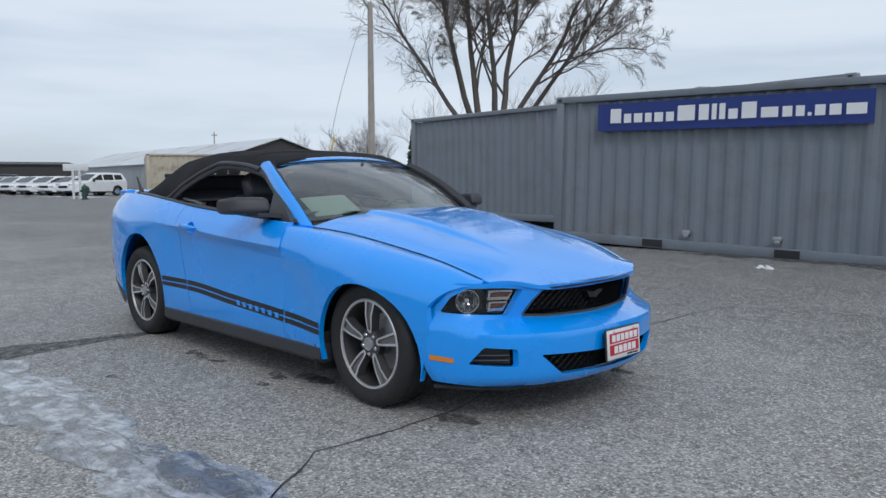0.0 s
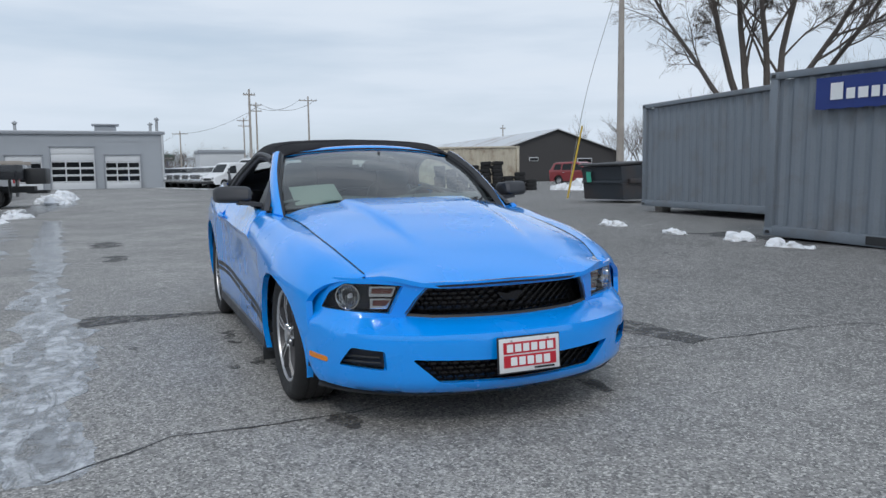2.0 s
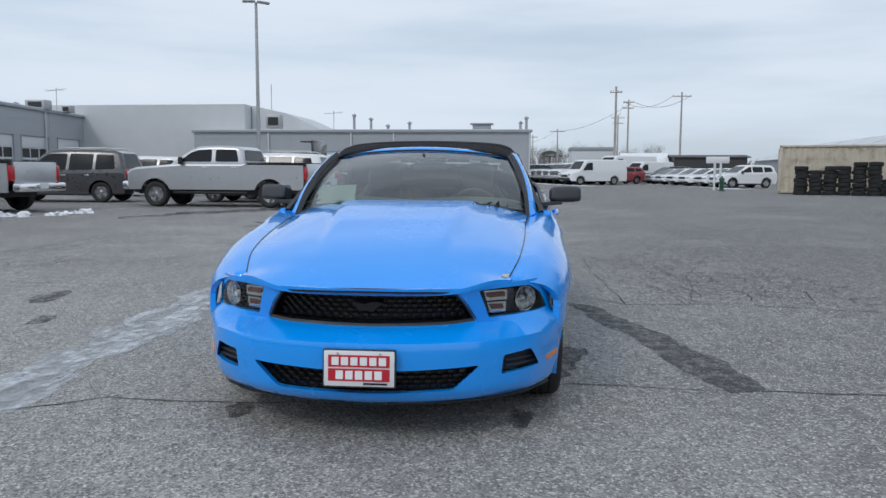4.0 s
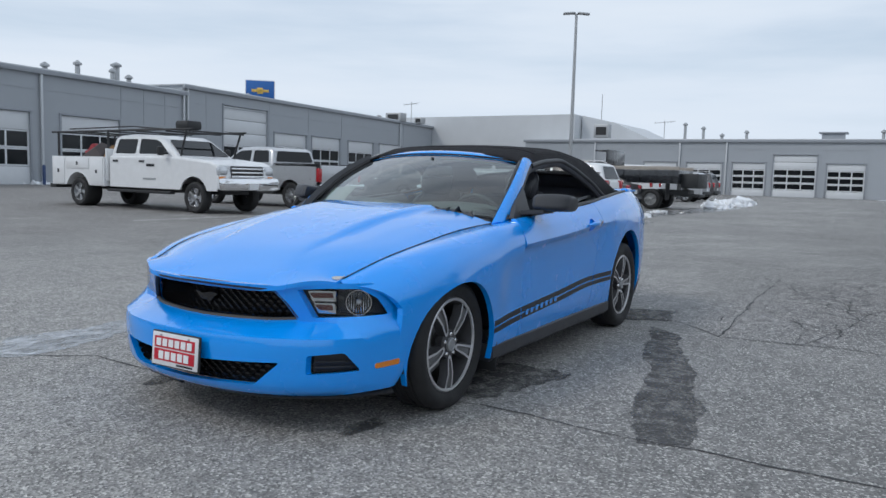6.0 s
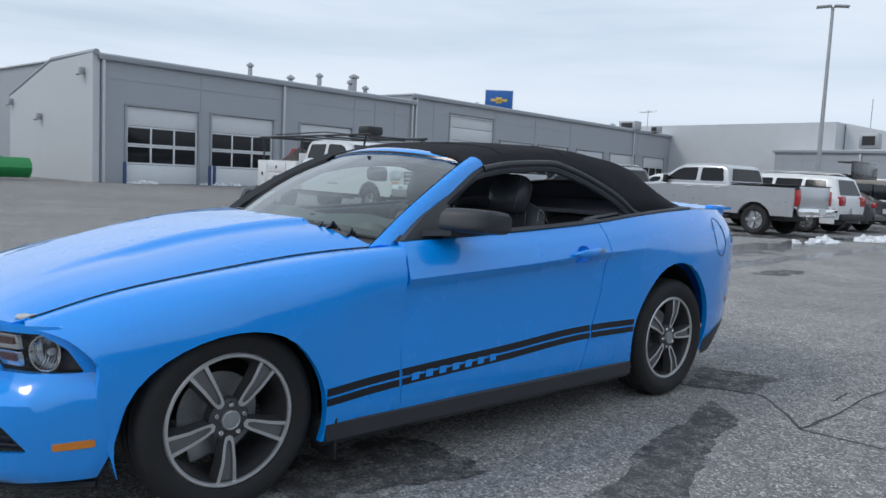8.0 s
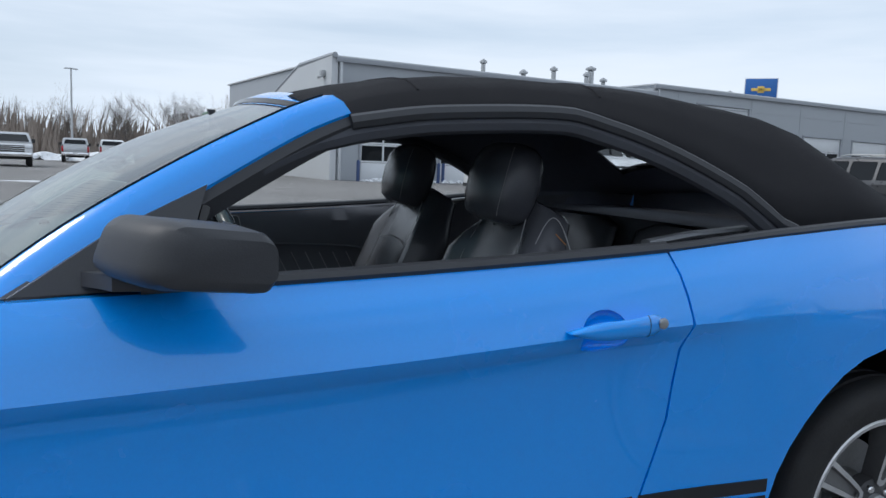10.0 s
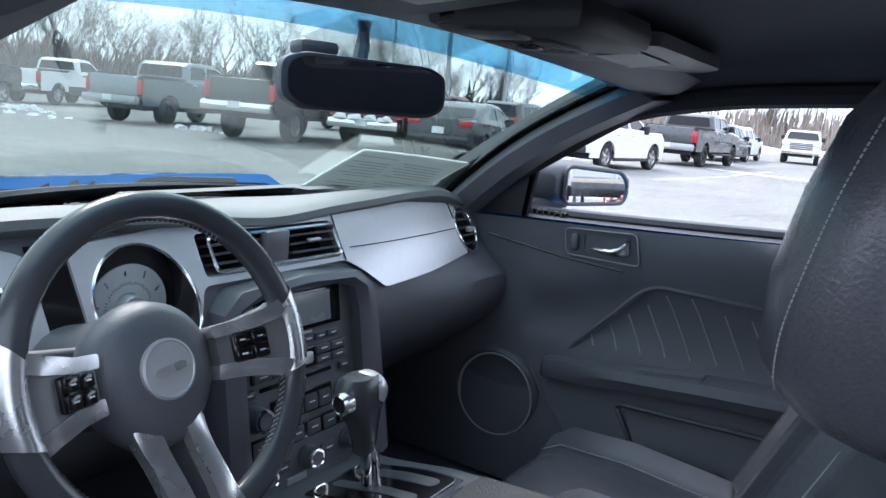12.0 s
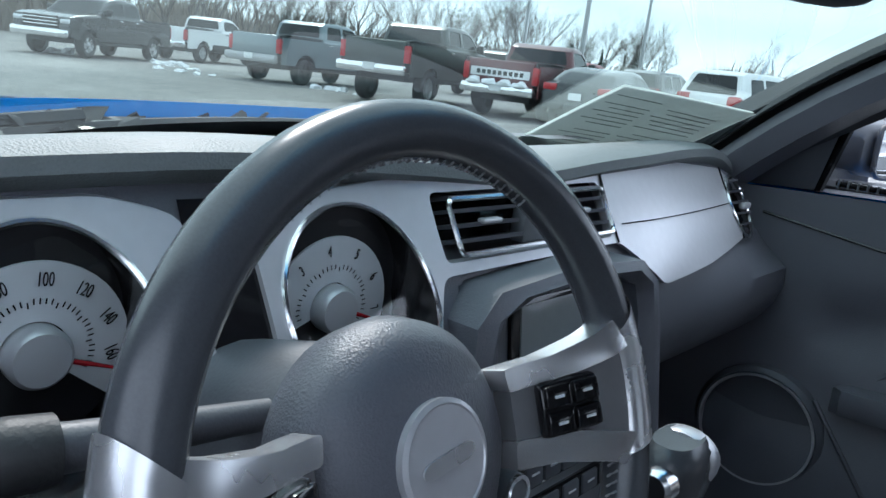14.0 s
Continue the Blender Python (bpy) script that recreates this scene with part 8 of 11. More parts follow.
for s in (1, -1):
    poly = lamp_poly if s > 0 else [(-u, v) for u, v in reversed(lamp_poly)]
    # housing floor, reflector bowl, turn reflector and clear cover
    b = bmesh.new()
    sheet(b, [(u, v) for u, v in poly], lambda u, v: (fascia(u, v)[0] - 0.075, fascia(u, v)[1] * 0.985, v), 0.04)
    hl = part("headlamp", b, M_LAMPIN, car, "clear headlamp with round reflector")
    b = bmesh.new()
    c = Vector(fascia(s * s_at(0.772), 0.598))
    d = Vector((0.8, s * 0.6, 0.0)).normalized()
    at = Matrix.Translation(c - d * 0.05) @ d.to_track_quat("Z", "Y").to_matrix().to_4x4()
    lathe(b, [(0.055, 0.022), (0.052, 0.005), (0.042, -0.016), (0.025, -0.03), (0.002, -0.036)], at, 32, False)
    for k in range(9):
        y = -0.044 + 0.011 * k
        h = math.sqrt(0.05 ** 2 - y * y)
        tube(b, [at @ Vector((y, q * h, -0.026 + 0.04 * max(abs(q * h), abs(y)) / 0.05)) for q in (-1, -0.5, 0, 0.5, 1)], 0.0016, 5)
    part("reflector", b, M_BOWL, hl)
    b = bmesh.new()
    lathe(b, [(0.058, -0.04), (0.058, 0.024), (0.055, 0.024), (0.054, 0.018)], at, 32, False)
    part("reflector_ring", b, M_CHROME, hl)
    b = bmesh.new()
    lathe(b, [(0.012, -0.03), (0.012, 0.0), (0.006, 0.008), (0, 0.009)], at, 12)
    part("bulb", b, M_CLEARLENS, hl)
    for z0, z1, ya, yb in ((0.648, 0.60, 0.57, 0.59), (0.592, 0.543, 0.593, 0.617)):
        b = bmesh.new()
        tp = rounded([(s * s_at(ya), z0), (s * s_at(0.685), z0), (s * s_at(0.69), z1), (s * s_at(yb), z1)], 0.006)
        sheet(b, tp, lambda u, v: (fascia(u, v)[0] - 0.035, fascia(u, v)[1], v), 0.02, thick=0.012, inward=(-1, 0, 0))
        part("side_reflector", b, M_BOWL, hl)
        b = bmesh.new()
        m0, m1 = z0 - 0.01, z1 + 0.016
        tp = rounded([(s * s_at(ya + 0.012), m0), (s * s_at(0.675), m0), (s * s_at(0.68), m1), (s * s_at(yb + 0.008), m1)], 0.004)
        sheet(b, tp, lambda u, v: (fascia(u, v)[0] - 0.029, fascia(u, v)[1], v), 0.02, thick=0.006, inward=(-1, 0, 0))
        part("turn_lens", b, M_SMOKED, hl, "smoked red-brown turn lens")
    b = bmesh.new()
    sheet(b, poly, lambda u, v: (fascia(u, v)[0] - 0.002, fascia(u, v)[1], v), 0.03)
    cv = part("cover", b, M_CLEARG, hl, "clear plastic cover")
    cv.visible_shadow = False
    # fog recess
    fp = fog_poly if s > 0 else [(-u, v) for u, v in reversed(fog_poly)]
    b = bmesh.new()
    sheet(b, fp, lambda u, v: (fascia(u, v)[0] - 0.06, fascia(u, v)[1] * 0.99, v), 0.05)
    fg = part("vent_recess", b, M_TRIMB, car, "black corner vent insert")
    for z in (0.325, 0.35):
        b = bmesh.new()
        tube(b, [Vector(fascia(s * s_at(y), z)) - Vector((0.04, 0, 0)) for y in (0.61, 0.66, 0.74)], 0.006, 6)
        part("vent_bar", b, M_BLACKPL, fg)
    # amber marker
    b = bmesh.new()
    mp = rounded([(s * s_at(0.80), 0.335), (s * s_at(0.852), 0.347), (s * s_at(0.852), 0.322), (s * s_at(0.80), 0.312)], 0.008)
    sheet(b, mp, lambda u, v: tuple(Vector(fascia(u, v)) + Vector((0.002, s * 0.004, 0))), 0.02, thick=0.01, inward=(0, -s, 0))
    part("side_marker", b, M_AMBER, car, "amber front side marker")
    # tow or splitter corner
    b = bmesh.new()
    tube(b, [Vector(fascia(s * s_at(y), 0.19)) - Vector((0.03, 0, 0.01)) for y in (0.1, 0.4, 0.6, 0.74, 0.84)], 0.022, 6, flat=0.6)
    part("lower_lip", b, M_BLACKPL, car)

# dealer plate: white panel with red field, lettering as bars
pt = new("plate")
pt.parent = car
pt.matrix_basis = pose(2.335, 0.0, 0.358, 0, 0, 0) @ Matrix.Rotation(radians(-4), 4, "Y")
tagged(pt, "red and white dealer plate")
M_PLRED = mat("plate_red", (0.5, 0.012, 0.03), 0.4, var=0.05)
boxed("plate_frame", (0.0, 0, 0), (0.012, 0.312, 0.162), M_BLACKPL, pt, 0.006)
boxed("plate_panel", (0.004, 0, 0), (0.012, 0.3, 0.15), M_PLATE, pt, 0.005)
boxed("red_field", (0.0115, 0.0, 0.032), (0.003, 0.26, 0.05), M_PLRED, pt, 0.0, Matrix.Rotation(radians(0), 4, "X"))
boxed("red_field", (0.0115, 0.0, -0.026), (0.003, 0.26, 0.052), M_PLRED, pt, 0.0)
for k in range(6):
    boxed("lettering_bar", (0.0145, -0.1 + 0.04 * k, 0.032), (0.002, 0.03, 0.034), M_LETTER, pt, 0.0)
for k in range(5):
    boxed("lettering_bar", (0.0145, -0.082 + 0.041 * k, -0.026), (0.002, 0.031, 0.036), M_LETTER, pt, 0.0)
boxed("lettering_bar", (0.0125, 0.07, -0.062), (0.002, 0.1, 0.008), M_BLACKP, pt, 0.0)
for y in (-0.09, 0.09):
    b = bmesh.new()
    lathe(b, [(0.006, 0.011), (0.005, 0.014), (0, 0.015)], Matrix.Rotation(radians(90), 4, "Y") @ Matrix.Translation((-0.062, y, 0)), 8)
    part("plate_screw", b, M_STEEL, pt)

# trunk lid, spoiler, tail
tz = curve1([(-2.45, 0.98), (-2.3, 1.06), (-2.0, 1.095), (-1.7, 1.10), (-1.4, 1.095)])
b = bmesh.new()
rows = []
for x in np.linspace(-1.70, -2.45, 13):
    ye = body_side(x, 1.0)[0]
    ze = body_side(x, 1.0)[1]
    rows.append([(x, ye * t, ze + (tz(x) - ze) * (1 - t * t)) for t in np.linspace(-1, 1, 17)])
loft(b, rows, closed=False)
part("trunk_lid", b, M_BLUE, car)
b = bmesh.new()
loft(b, [[(x, y, z) for x, z in ((-2.1, 1.085 - 0.03 * abs(y)), (-2.2, 1.115 - 0.035 * abs(y)), (-2.36, 1.118 - 0.04 * abs(y)), (-2.38, 1.105 - 0.04 * abs(y)), (-2.2, 1.095 - 0.035 * abs(y)))] for y in np.linspace(-0.66, 0.66, 13)])
for y in (-0.62, 0.62):
    box(b, (-2.22, y, 1.07), (0.16, 0.06, 0.07), 0.015)
part("spoiler", b, M_BLUE, car)
b = bmesh.new()
loft(b, [[(-2.455, y, z) for y in (-body_side(-2.45, v)[0], 0, body_side(-2.45, v)[0])] for v, z in ((0.17, 0.3), (0.35, 0.4), (0.5, 0.5), (0.65, 0.65), (0.84, 0.86), (1.0, 1.0))], closed=False)
part("rear_panel", b, M_BLUE, car)
for s in (1, -1):
    for k in range(3):
        b = bmesh.new()
        box(b, (-2.40 + 0.0 * k, s * (0.42 + 0.075 * k), 0.86), (0.14, 0.055, 0.15), 0.012, None)
        part("tail_lamp", b, M_REDLENS, car)

# windscreen frame
def ws(u, v):
    """The windscreen: u across from -1 to 1, v from the base up."""
    xb, zb, yb = 0.80 - 0.215 * u * u, 0.972 - 0.045 * u * u, 0.742
    xt, zt_, yt = 0.125 - 0.085 * u * u, 1.318 - 0.042 * u * u, 0.592
    bow = 0.035 * math.sin(math.pi * v)
    return Vector((xb + (xt - xb) * v + bow * 0.45, u * (yb + (yt - yb) * v), zb + (zt_ - zb) * v + bow * 0.8))


b = bmesh.new()
loft(b, [[ws(u, v) for u in np.linspace(-1, 1, 21)] for v in np.linspace(0, 1, 12)], closed=False)
wsg = part("windscreen", b, M_WSGLASS, car, "clear windscreen with a blue tint band")
wsg.visible_shadow = False
M_BAND = glass("tint_band_glass", (0.25, 0.6, 0.85), 0.04)
b = bmesh.new()
loft(b, [[ws(u, v) - Vector((0.006, 0, 0.004)) for u in np.linspace(-0.97, 0.97, 21)] for v in np.linspace(0.86, 0.985, 4)], closed=False)
tbnd = part("tint_band", b, M_BAND, wsg, "blue sun band along the top of the glass")
tbnd.visible_shadow = False
b = bmesh.new()
edge = [ws(u, 0.0) for u in np.linspace(-1, 1, 21)]
tube(b, [p + Vector((0.004, 0, 0.002)) for p in edge], 0.016, 6, flat=0.5)
for u in (-1, 1):
    tube(b, [ws(u, v) + Vector((0.0, u * 0.004, 0.003)) for v in np.linspace(0, 1, 12)], 0.013, 6)
tube(b, [ws(u, 1.0) for u in np.linspace(-1, 1, 21)], 0.012, 6)
part("glass_seal", b, M_GLOSSB, wsg, "black rubber seal and frit")
for u0, u1 in ((-1.0, -0.97), (0.97, 1.0)):
    b = bmesh.new()
    loft(b, [[ws(u, v) - Vector((0.007, 0, 0.006)) for u in np.linspace(u0, u1, 3)] for v in np.linspace(0, 1, 12)], closed=False)
    part("glass_border", b, M_GLOSSB, wsg)
# cowl
b = bmesh.new()
rows = []
for y in np.linspace(-0.70, 0.70, 21):
    x0 = 0.845 - 0.30 * y * y - 0.06 * max(0, abs(y) - 0.5)
    u = y / 0.742
    p = ws(u, 0.0)
    rows.append([(x0 + 0.03, y, hood_z(min(x0 + 0.03, 0.9), y) - 0.03), (x0 - 0.03, y, p.z - 0.012), (p.x - 0.06, p.y, p.z - 0.004 + 0.028)])
loft(b, rows, closed=False)
part("cowl_panel", b, M_TRIMB, car)
rnd = random.Random(4)
torn = new("torn_cowl_cover")
torn.parent = car
tagged(torn, "crumpled torn black plastic cowl cover")
for k in range(15):
    y = 0.6 - 0.05 * k + rnd.uniform(-0.015, 0.015)
    base = ws(y / 0.742, 0.0) + Vector((0.05, 0, 0.004))
    tall = rnd.uniform(0.016, 0.034) * (1.0 if 1 < k < 8 else 0.4)
    b = bmesh.new()
    rows, n = [], 8
    lean = rnd.uniform(-0.03, 0.03)
    for i in range(n):
        q = i / (n - 1)
        c = base + Vector((0.035 - 0.1 * q + rnd.uniform(-0.01, 0.01), lean * q + rnd.uniform(-0.012, 0.012), -0.012 + tall * math.sin(math.pi * q) ** 1.3 + rnd.uniform(-0.004, 0.006)))
        w = rnd.uniform(0.016, 0.042) * (0.45 + math.sin(math.pi * min(q + 0.12, 1.0)))
        tilt = rnd.uniform(-0.7, 0.7)
        rows.append([c + Vector((rnd.uniform(-0.006, 0.006), -w, -w * tilt)), c + Vector((0, -w * 0.3, rnd.uniform(0.0, 0.012))), c + Vector((0, w * 0.4, rnd.uniform(-0.008, 0.006))), c + Vector((rnd.uniform(-0.006, 0.006), w, w * tilt))])
    loft(b, rows, closed=False)
    o = part("torn_strip", b, M_TRIMB if k % 3 else M_GLOSSB, torn, smooth=False)
    o.modifiers.new("thick", "SOLIDIFY").thickness = 0.0025
for y0, y1 in ((-0.58, 0.02), (0.0, 0.60)):
    wi = new("wiper")
    wi.parent = car
    b = bmesh.new()
    pts = [ws(u, 0.012) + Vector((0.024, 0, 0.006)) for k, u in enumerate(np.linspace(y0 / 0.742, y1 / 0.742, 9))]
    tube(b, pts, 0.009, 6)
    part("blade", b, M_TRIMB, wi)
    b = bmesh.new()
    tube(b, [pts[4] + Vector((0.005, 0, 0.012)), pts[6] + Vector((0.03, 0, 0.008)), pts[8] + Vector((0.06, 0.04, -0.01))], 0.011, 6)
    part("arm", b, M_TRIMB, wi)
for s in (1, -1):
    # blue pillar
    A = [Vector((0.70, s * 0.735, 0.905)), Vector((0.52, s * 0.722, 1.045)), Vector((0.32, s * 0.69, 1.17)), Vector((0.14, s * 0.645, 1.265)), Vector((0.045, s * 0.615, 1.305))]
    B = [Vector((0.60, s * 0.79, 0.905)), Vector((0.44, s * 0.765, 1.02)), Vector((0.26, s * 0.728, 1.135)), Vector((0.10, s * 0.685, 1.228)), Vector((0.0, s * 0.662, 1.272))]
    b = bmesh.new()
    A2, B2 = smooth_line(A, 5), smooth_line(B, 5)
    rings = []
    for p, q in zip(A2, B2):
        o = Vector((0.10, s * 0.55, 0.8)).normalized()
        rings.append([p - o * 0.03, p + o * 0.004, p.lerp(q, 0.3) + o * 0.016, p.lerp(q, 0.7) + o * 0.016, q + o * 0.002, q - o * 0.03])
    loft(b, rings)
    part("windscreen_pillar", b, M_BLUE, car, "blue painted windscreen pillar")
    b = bmesh.new()
    rings = []
    for p, q in zip(A2, B2):
        o, d = Vector((0.10, s * 0.55, 0.8)).normalized(), (q - p).normalized()
        rings.append([p - d * 0.003 + o * 0.006, p - d * 0.003 - o * 0.034, q + d * 0.003 - o * 0.034])
    loft(b, rings, closed=False)
    part("pillar_liner", b, M_TRIMB, car, "black liner inside the pillar")
    b = bmesh.new()
    rings = []
    for p, q in zip(A2, B2):
        d = (q - p).normalized()
        o = Vector((0.05, s * 0.7, 0.6)).normalized()
        c = q + d * 0.012 - o * 0.012
        rings.append([c - d * 0.014 + o * 0.008, c + d * 0.008 + o * 0.0, c + d * 0.022 - o * 0.034, c - d * 0.02 - o * 0.045])
    loft(b, rings)
    part("pillar_seal", b, M_TRIMB, car, "matt black pillar weatherstrip")
    # sail panel behind the mirror
    b = bmesh.new()
    sheet(b, [(0.60, 0.938), (0.34, 0.955), (0.285, 1.125), (0.45, 1.04)], lambda x, z: (x, s * (0.835 - 0.5 * (z - 0.93)), z), 0.05, thick=0.03, inward=(0, -s, 0))
    part("sail_panel", b, M_TRIMB, car)
    # mirror
    mr = new("wing_mirror")
    mr.parent = car
    tagged(mr, "black plastic wing mirror")
    turn = 0.36 if s > 0 else 0.56
    b = bmesh.new()
    rings = []
    shape = rounded([(0.49, 1.004), (0.462, 1.066), (0.43, 1.082), (0.27, 1.072), (0.244, 1.058), (0.244, 0.992), (0.26, 0.98), (0.45, 0.988)], 0.018, 3)
    for y, k in ((0.872, 0.5), (0.88, 0.8), (0.90, 0.95), (0.95, 1.0), (1.01, 1.0), (1.045, 0.97), (1.068, 0.88), (1.078, 0.62)):
        rear = 0.29 - turn * (y - 0.88)
        rings.append([(rear + (x - 0.244) * (0.35 + 0.65 * k) * (0.80 - 0.4 * max(0, y - 0.95)), s * y, 1.03 + (z - 1.03) * k * 1.08) for x, z in shape])
    loft(b, rings)
    part("housing", b, M_TRIMB, mr)
    b = bmesh.new()
    glass_edge = rounded([(0.886, 0.98), (1.056, 0.986), (1.066, 1.03), (1.05, 1.066), (0.892, 1.076)], 0.02)
    sheet(b, glass_edge, lambda y, z: (0.2865 - turn * (y - 0.88) - (0.0055 if s < 0 else 0) + 0.07 * (z - 1.03), s * y, z), 0.04)
    part("mirror_glass", b, mat("mirror_silver", (0.9, 0.91, 0.92), 0.01, 1.0, var=0.0) if s > 0 else bpy.data.materials["mirror_silver"], mr)
    if s < 0:
        b = bmesh.new()
        tube(b, [(0.281 - turn * (y - 0.88) + 0.07 * (z - 1.03), s * y, z) for y, z in dense(glass_edge, 0.02)], 0.0055, 6, closed=True)
        part("mirror_rim", b, M_TRIMB, mr)
    b = bmesh.new()
    loft(b, [[(x + dx, s * y, z + dz) for x, z in ((0.31, 0.962), (0.46, 0.966), (0.46, 0.99), (0.31, 0.99))] for y, dx, dz in ((0.82, 0.03, -0.008), (0.90, 0.0, 0.0), (0.95, -0.018, 0.004))])
    part("mirror_foot", b, M_TRIMB, mr)
# header
b = bmesh.new()
rings = []
for u in np.linspace(-1, 1, 21):
    p = ws(u, 1.0)
    rings.append([p + Vector(q) for q in ((0.012, 0, -0.004), (0.0, 0, 0.012), (-0.05, 0, 0.03 - 0.012 * u * u), (-0.075, 0, 0.03 - 0.02 * u * u), (-0.07, 0, -0.02), (-0.01, 0, -0.025))])
loft(b, rings)
part("windscreen_header", b, M_BLUE, car, "blue painted header rail")

# soft top
tc = curve1([(-1.76, 1.10), (-1.62, 1.19), (-1.45, 1.275), (-1.3, 1.335), (-1.2, 1.36), (-1.0, 1.385), (-0.7, 1.408), (-0.4, 1.408), (-0.15, 1.386), (0.02, 1.352), (0.07, 1.335)])
te = curve1([(-1.76, 1.085), (-1.62, 1.135), (-1.45, 1.225), (-1.3, 1.306), (-1.2, 1.334), (-1.0, 1.356), (-0.7, 1.38), (-0.4, 1.38), (-0.15, 1.356), (0.02, 1.312), (0.07, 1.293)])
ty_ = curve1([(-1.76, 0.66), (-1.45, 0.60), (-1.2, 0.575), (-0.7, 0.585), (0.07, 0.585)])
lz = curve1([(-1.76, 1.075), (-1.5, 1.075), (-1.3, 1.065), (-1.09, 1.045), (-0.96, 1.135), (-0.79, 1.22), (-0.62, 1.275), (-0.5, 1.298), (-0.2, 1.282), (0.0, 1.25), (0.07, 1.235)])
ly = curve1([(-1.76, 0.70), (-1.5, 0.765), (-1.3, 0.80), (-1.09, 0.80), (-0.96, 0.755), (-0.79, 0.705), (-0.5, 0.668), (0.07, 0.668)])


def top_ring(x, shrink=0.0):
    c, e, y, l, w = tc(x) - shrink, te(x) - shrink, ty_(x) - shrink, lz(x), ly(x) - shrink * 0.8
    half = [(0, c), (y * 0.45, c - (c - e) * 0.16), (y * 0.75, c - (c - e) * 0.48), (y * 0.92, e + (c - e) * 0.12), (y, e - 0.012), (y + (w - y) * 0.35, e + (l - e) * 0.3), (y + (w - y) * 0.7, e + (l - e) * 0.65), (w, l)]
    return [(x, -q, z) for q, z in reversed(half)] + [(x, q, z) for q, z in half[1:]]


xs = [0.07, 0.03, -0.05, -0.15, -0.27, -0.4, -0.5, -0.56, -0.62, -0.7, -0.79, -0.87, -0.96, -1.03, -1.09, -1.2, -1.3, -1.38, -1.45, -1.54, -1.62, -1.7, -1.76]
for nm, sh, m_ in (("soft_top", 0.0, M_TOP), ("headliner", 0.022, mat("headliner_cloth", (0.14, 0.15, 0.185), 0.95, var=0.2, scale=8, bump=0.2, bscale=600))):
    b = bmesh.new()
    grid = [[b.verts.new(p) for p in top_ring(x, sh)] for x in xs]
    for i in range(len(xs) - 1):
        for j in range(len(grid[0]) - 1):
            if -1.56 < (xs[i] + xs[i + 1]) / 2 < -1.36 and 4 <= j <= 9:
                continue
            b.faces.new((grid[i][j], grid[i + 1][j], grid[i + 1][j + 1], grid[i][j + 1]))
    st = part(nm, b, m_, car, "black canvas folding top, raised" if sh == 0 else "black cloth headliner")
    if sh == 0:
        st.modifiers.new("thick", "SOLIDIFY").thickness = 0.008
        soft_top = st
b = bmesh.new()
rw = [top_ring(x, 0.008) for x in (-1.37, -1.45, -1.55)]
loft(b, [r[3:12] for r in rw], closed=False)
rg = part("rear_window", b, M_CLEARG, soft_top, "clear rear window")
rg.visible_shadow = False
M_RAIL = mat("rail_cloth", (0.072, 0.076, 0.09), 0.9, var=0.2, scale=8, bump=0.2, bscale=600)
for s in (1, -1):
    b = bmesh.new()
    pts = [(x, s * (ly(x) - 0.006), lz(x) + 0.004) for x in np.linspace(0.0, -1.09, 26)]
    tube(b, pts, 0.017, 8)
    part("roof_rail", b, M_TRIMB, soft_top, "black side rail of the top")
    b = bmesh.new()
    pts = [(0.24, s * 0.712, 1.12), (0.16, s * 0.69, 1.168), (0.08, s * 0.662, 1.207)] + [(x, s * (ly(x) - 0.02), lz(x) - 0.02) for x in np.linspace(-0.01, -1.06, 26)]
    tube(b, pts, [0.012, 0.016, 0.02] + [0.022] * 26, 8)
    part("inner_rail", b, M_RAIL, soft_top)
    b = bmesh.new()
    pts = [(x, s * (body_side(x, 1.0)[0] - 0.012), body_side(x, 1.0)[1] + 0.004) for x in np.linspace(-0.66, -1.62, 18)]
    tube(b, pts, 0.016, 8, flat=0.7)
    part("boot_trim", b, M_TRIMB, soft_top)
    b = bmesh.new()
    for x0, x1 in ((-0.16, -0.16), (-0.62, -0.62)):
        tube(b, [Vector(p) for p in top_ring(x0)[2:-2]], 0.0035, 5)
    if s > 0:
        part("top_seam", b, M_TOP, soft_top)
    else:
        b.free()
# black lining that closes the cabin behind the rear window
b = bmesh.new()
ring = [Vector(p) for p in top_ring(-1.72, 0.012)]
loft(b, [ring, [Vector((-1.72, p.y, 0.97)) for p in ring]], closed=False)
for t in (1, -1):
    loft(b, [[(x, t * (ly(x) - 0.02), lz(x) + 0.02), (x, t * 0.75, 0.97)] for x in np.linspace(-1.1, -1.72, 9)], closed=False)
part("rear_lining", b, bpy.data.materials["headliner_cloth"], car)
# trim strip behind the soft top
b = bmesh.new()
tube(b, [Vector(p) + Vector((-0.012, 0, -0.004)) for p in top_ring(-1.75)], 0.013, 6)
part("top_hem", b, M_TRIMB, soft_top)
# aerial on the passenger fender
b = bmesh.new()
tube(b, [(-1.72, -0.72, 1.09), (-1.745, -0.72, 1.13), (-1.80, -0.72, 1.21)], [0.022, 0.012, 0.006], 8)
part("aerial", b, M_TRIMB, car)
# ---- the convertible: inside ----
M_LEATHER = mat("black_leather", (0.074, 0.076, 0.088), 0.22, var=0.15, scale=10, bump=0.16, bscale=420)
M_VINYL = mat("soft_black_vinyl", (0.115, 0.118, 0.136), 0.36, var=0.12, scale=8, bump=0.25, bscale=600)
M_PADTOP = mat("dash_pad_vinyl", (0.15, 0.165, 0.168), 0.5, var=0.1, scale=6, bump=0.3, bscale=420)
M_SATIN = mat("satin_silver_trim", (0.56, 0.56, 0.58), 0.34, 0.45, var=0.05, scale=12)
M_RIM = mat("smooth_rim_leather", (0.06, 0.064, 0.072), 0.24, var=0.12, scale=14, bump=0.04, bscale=700)
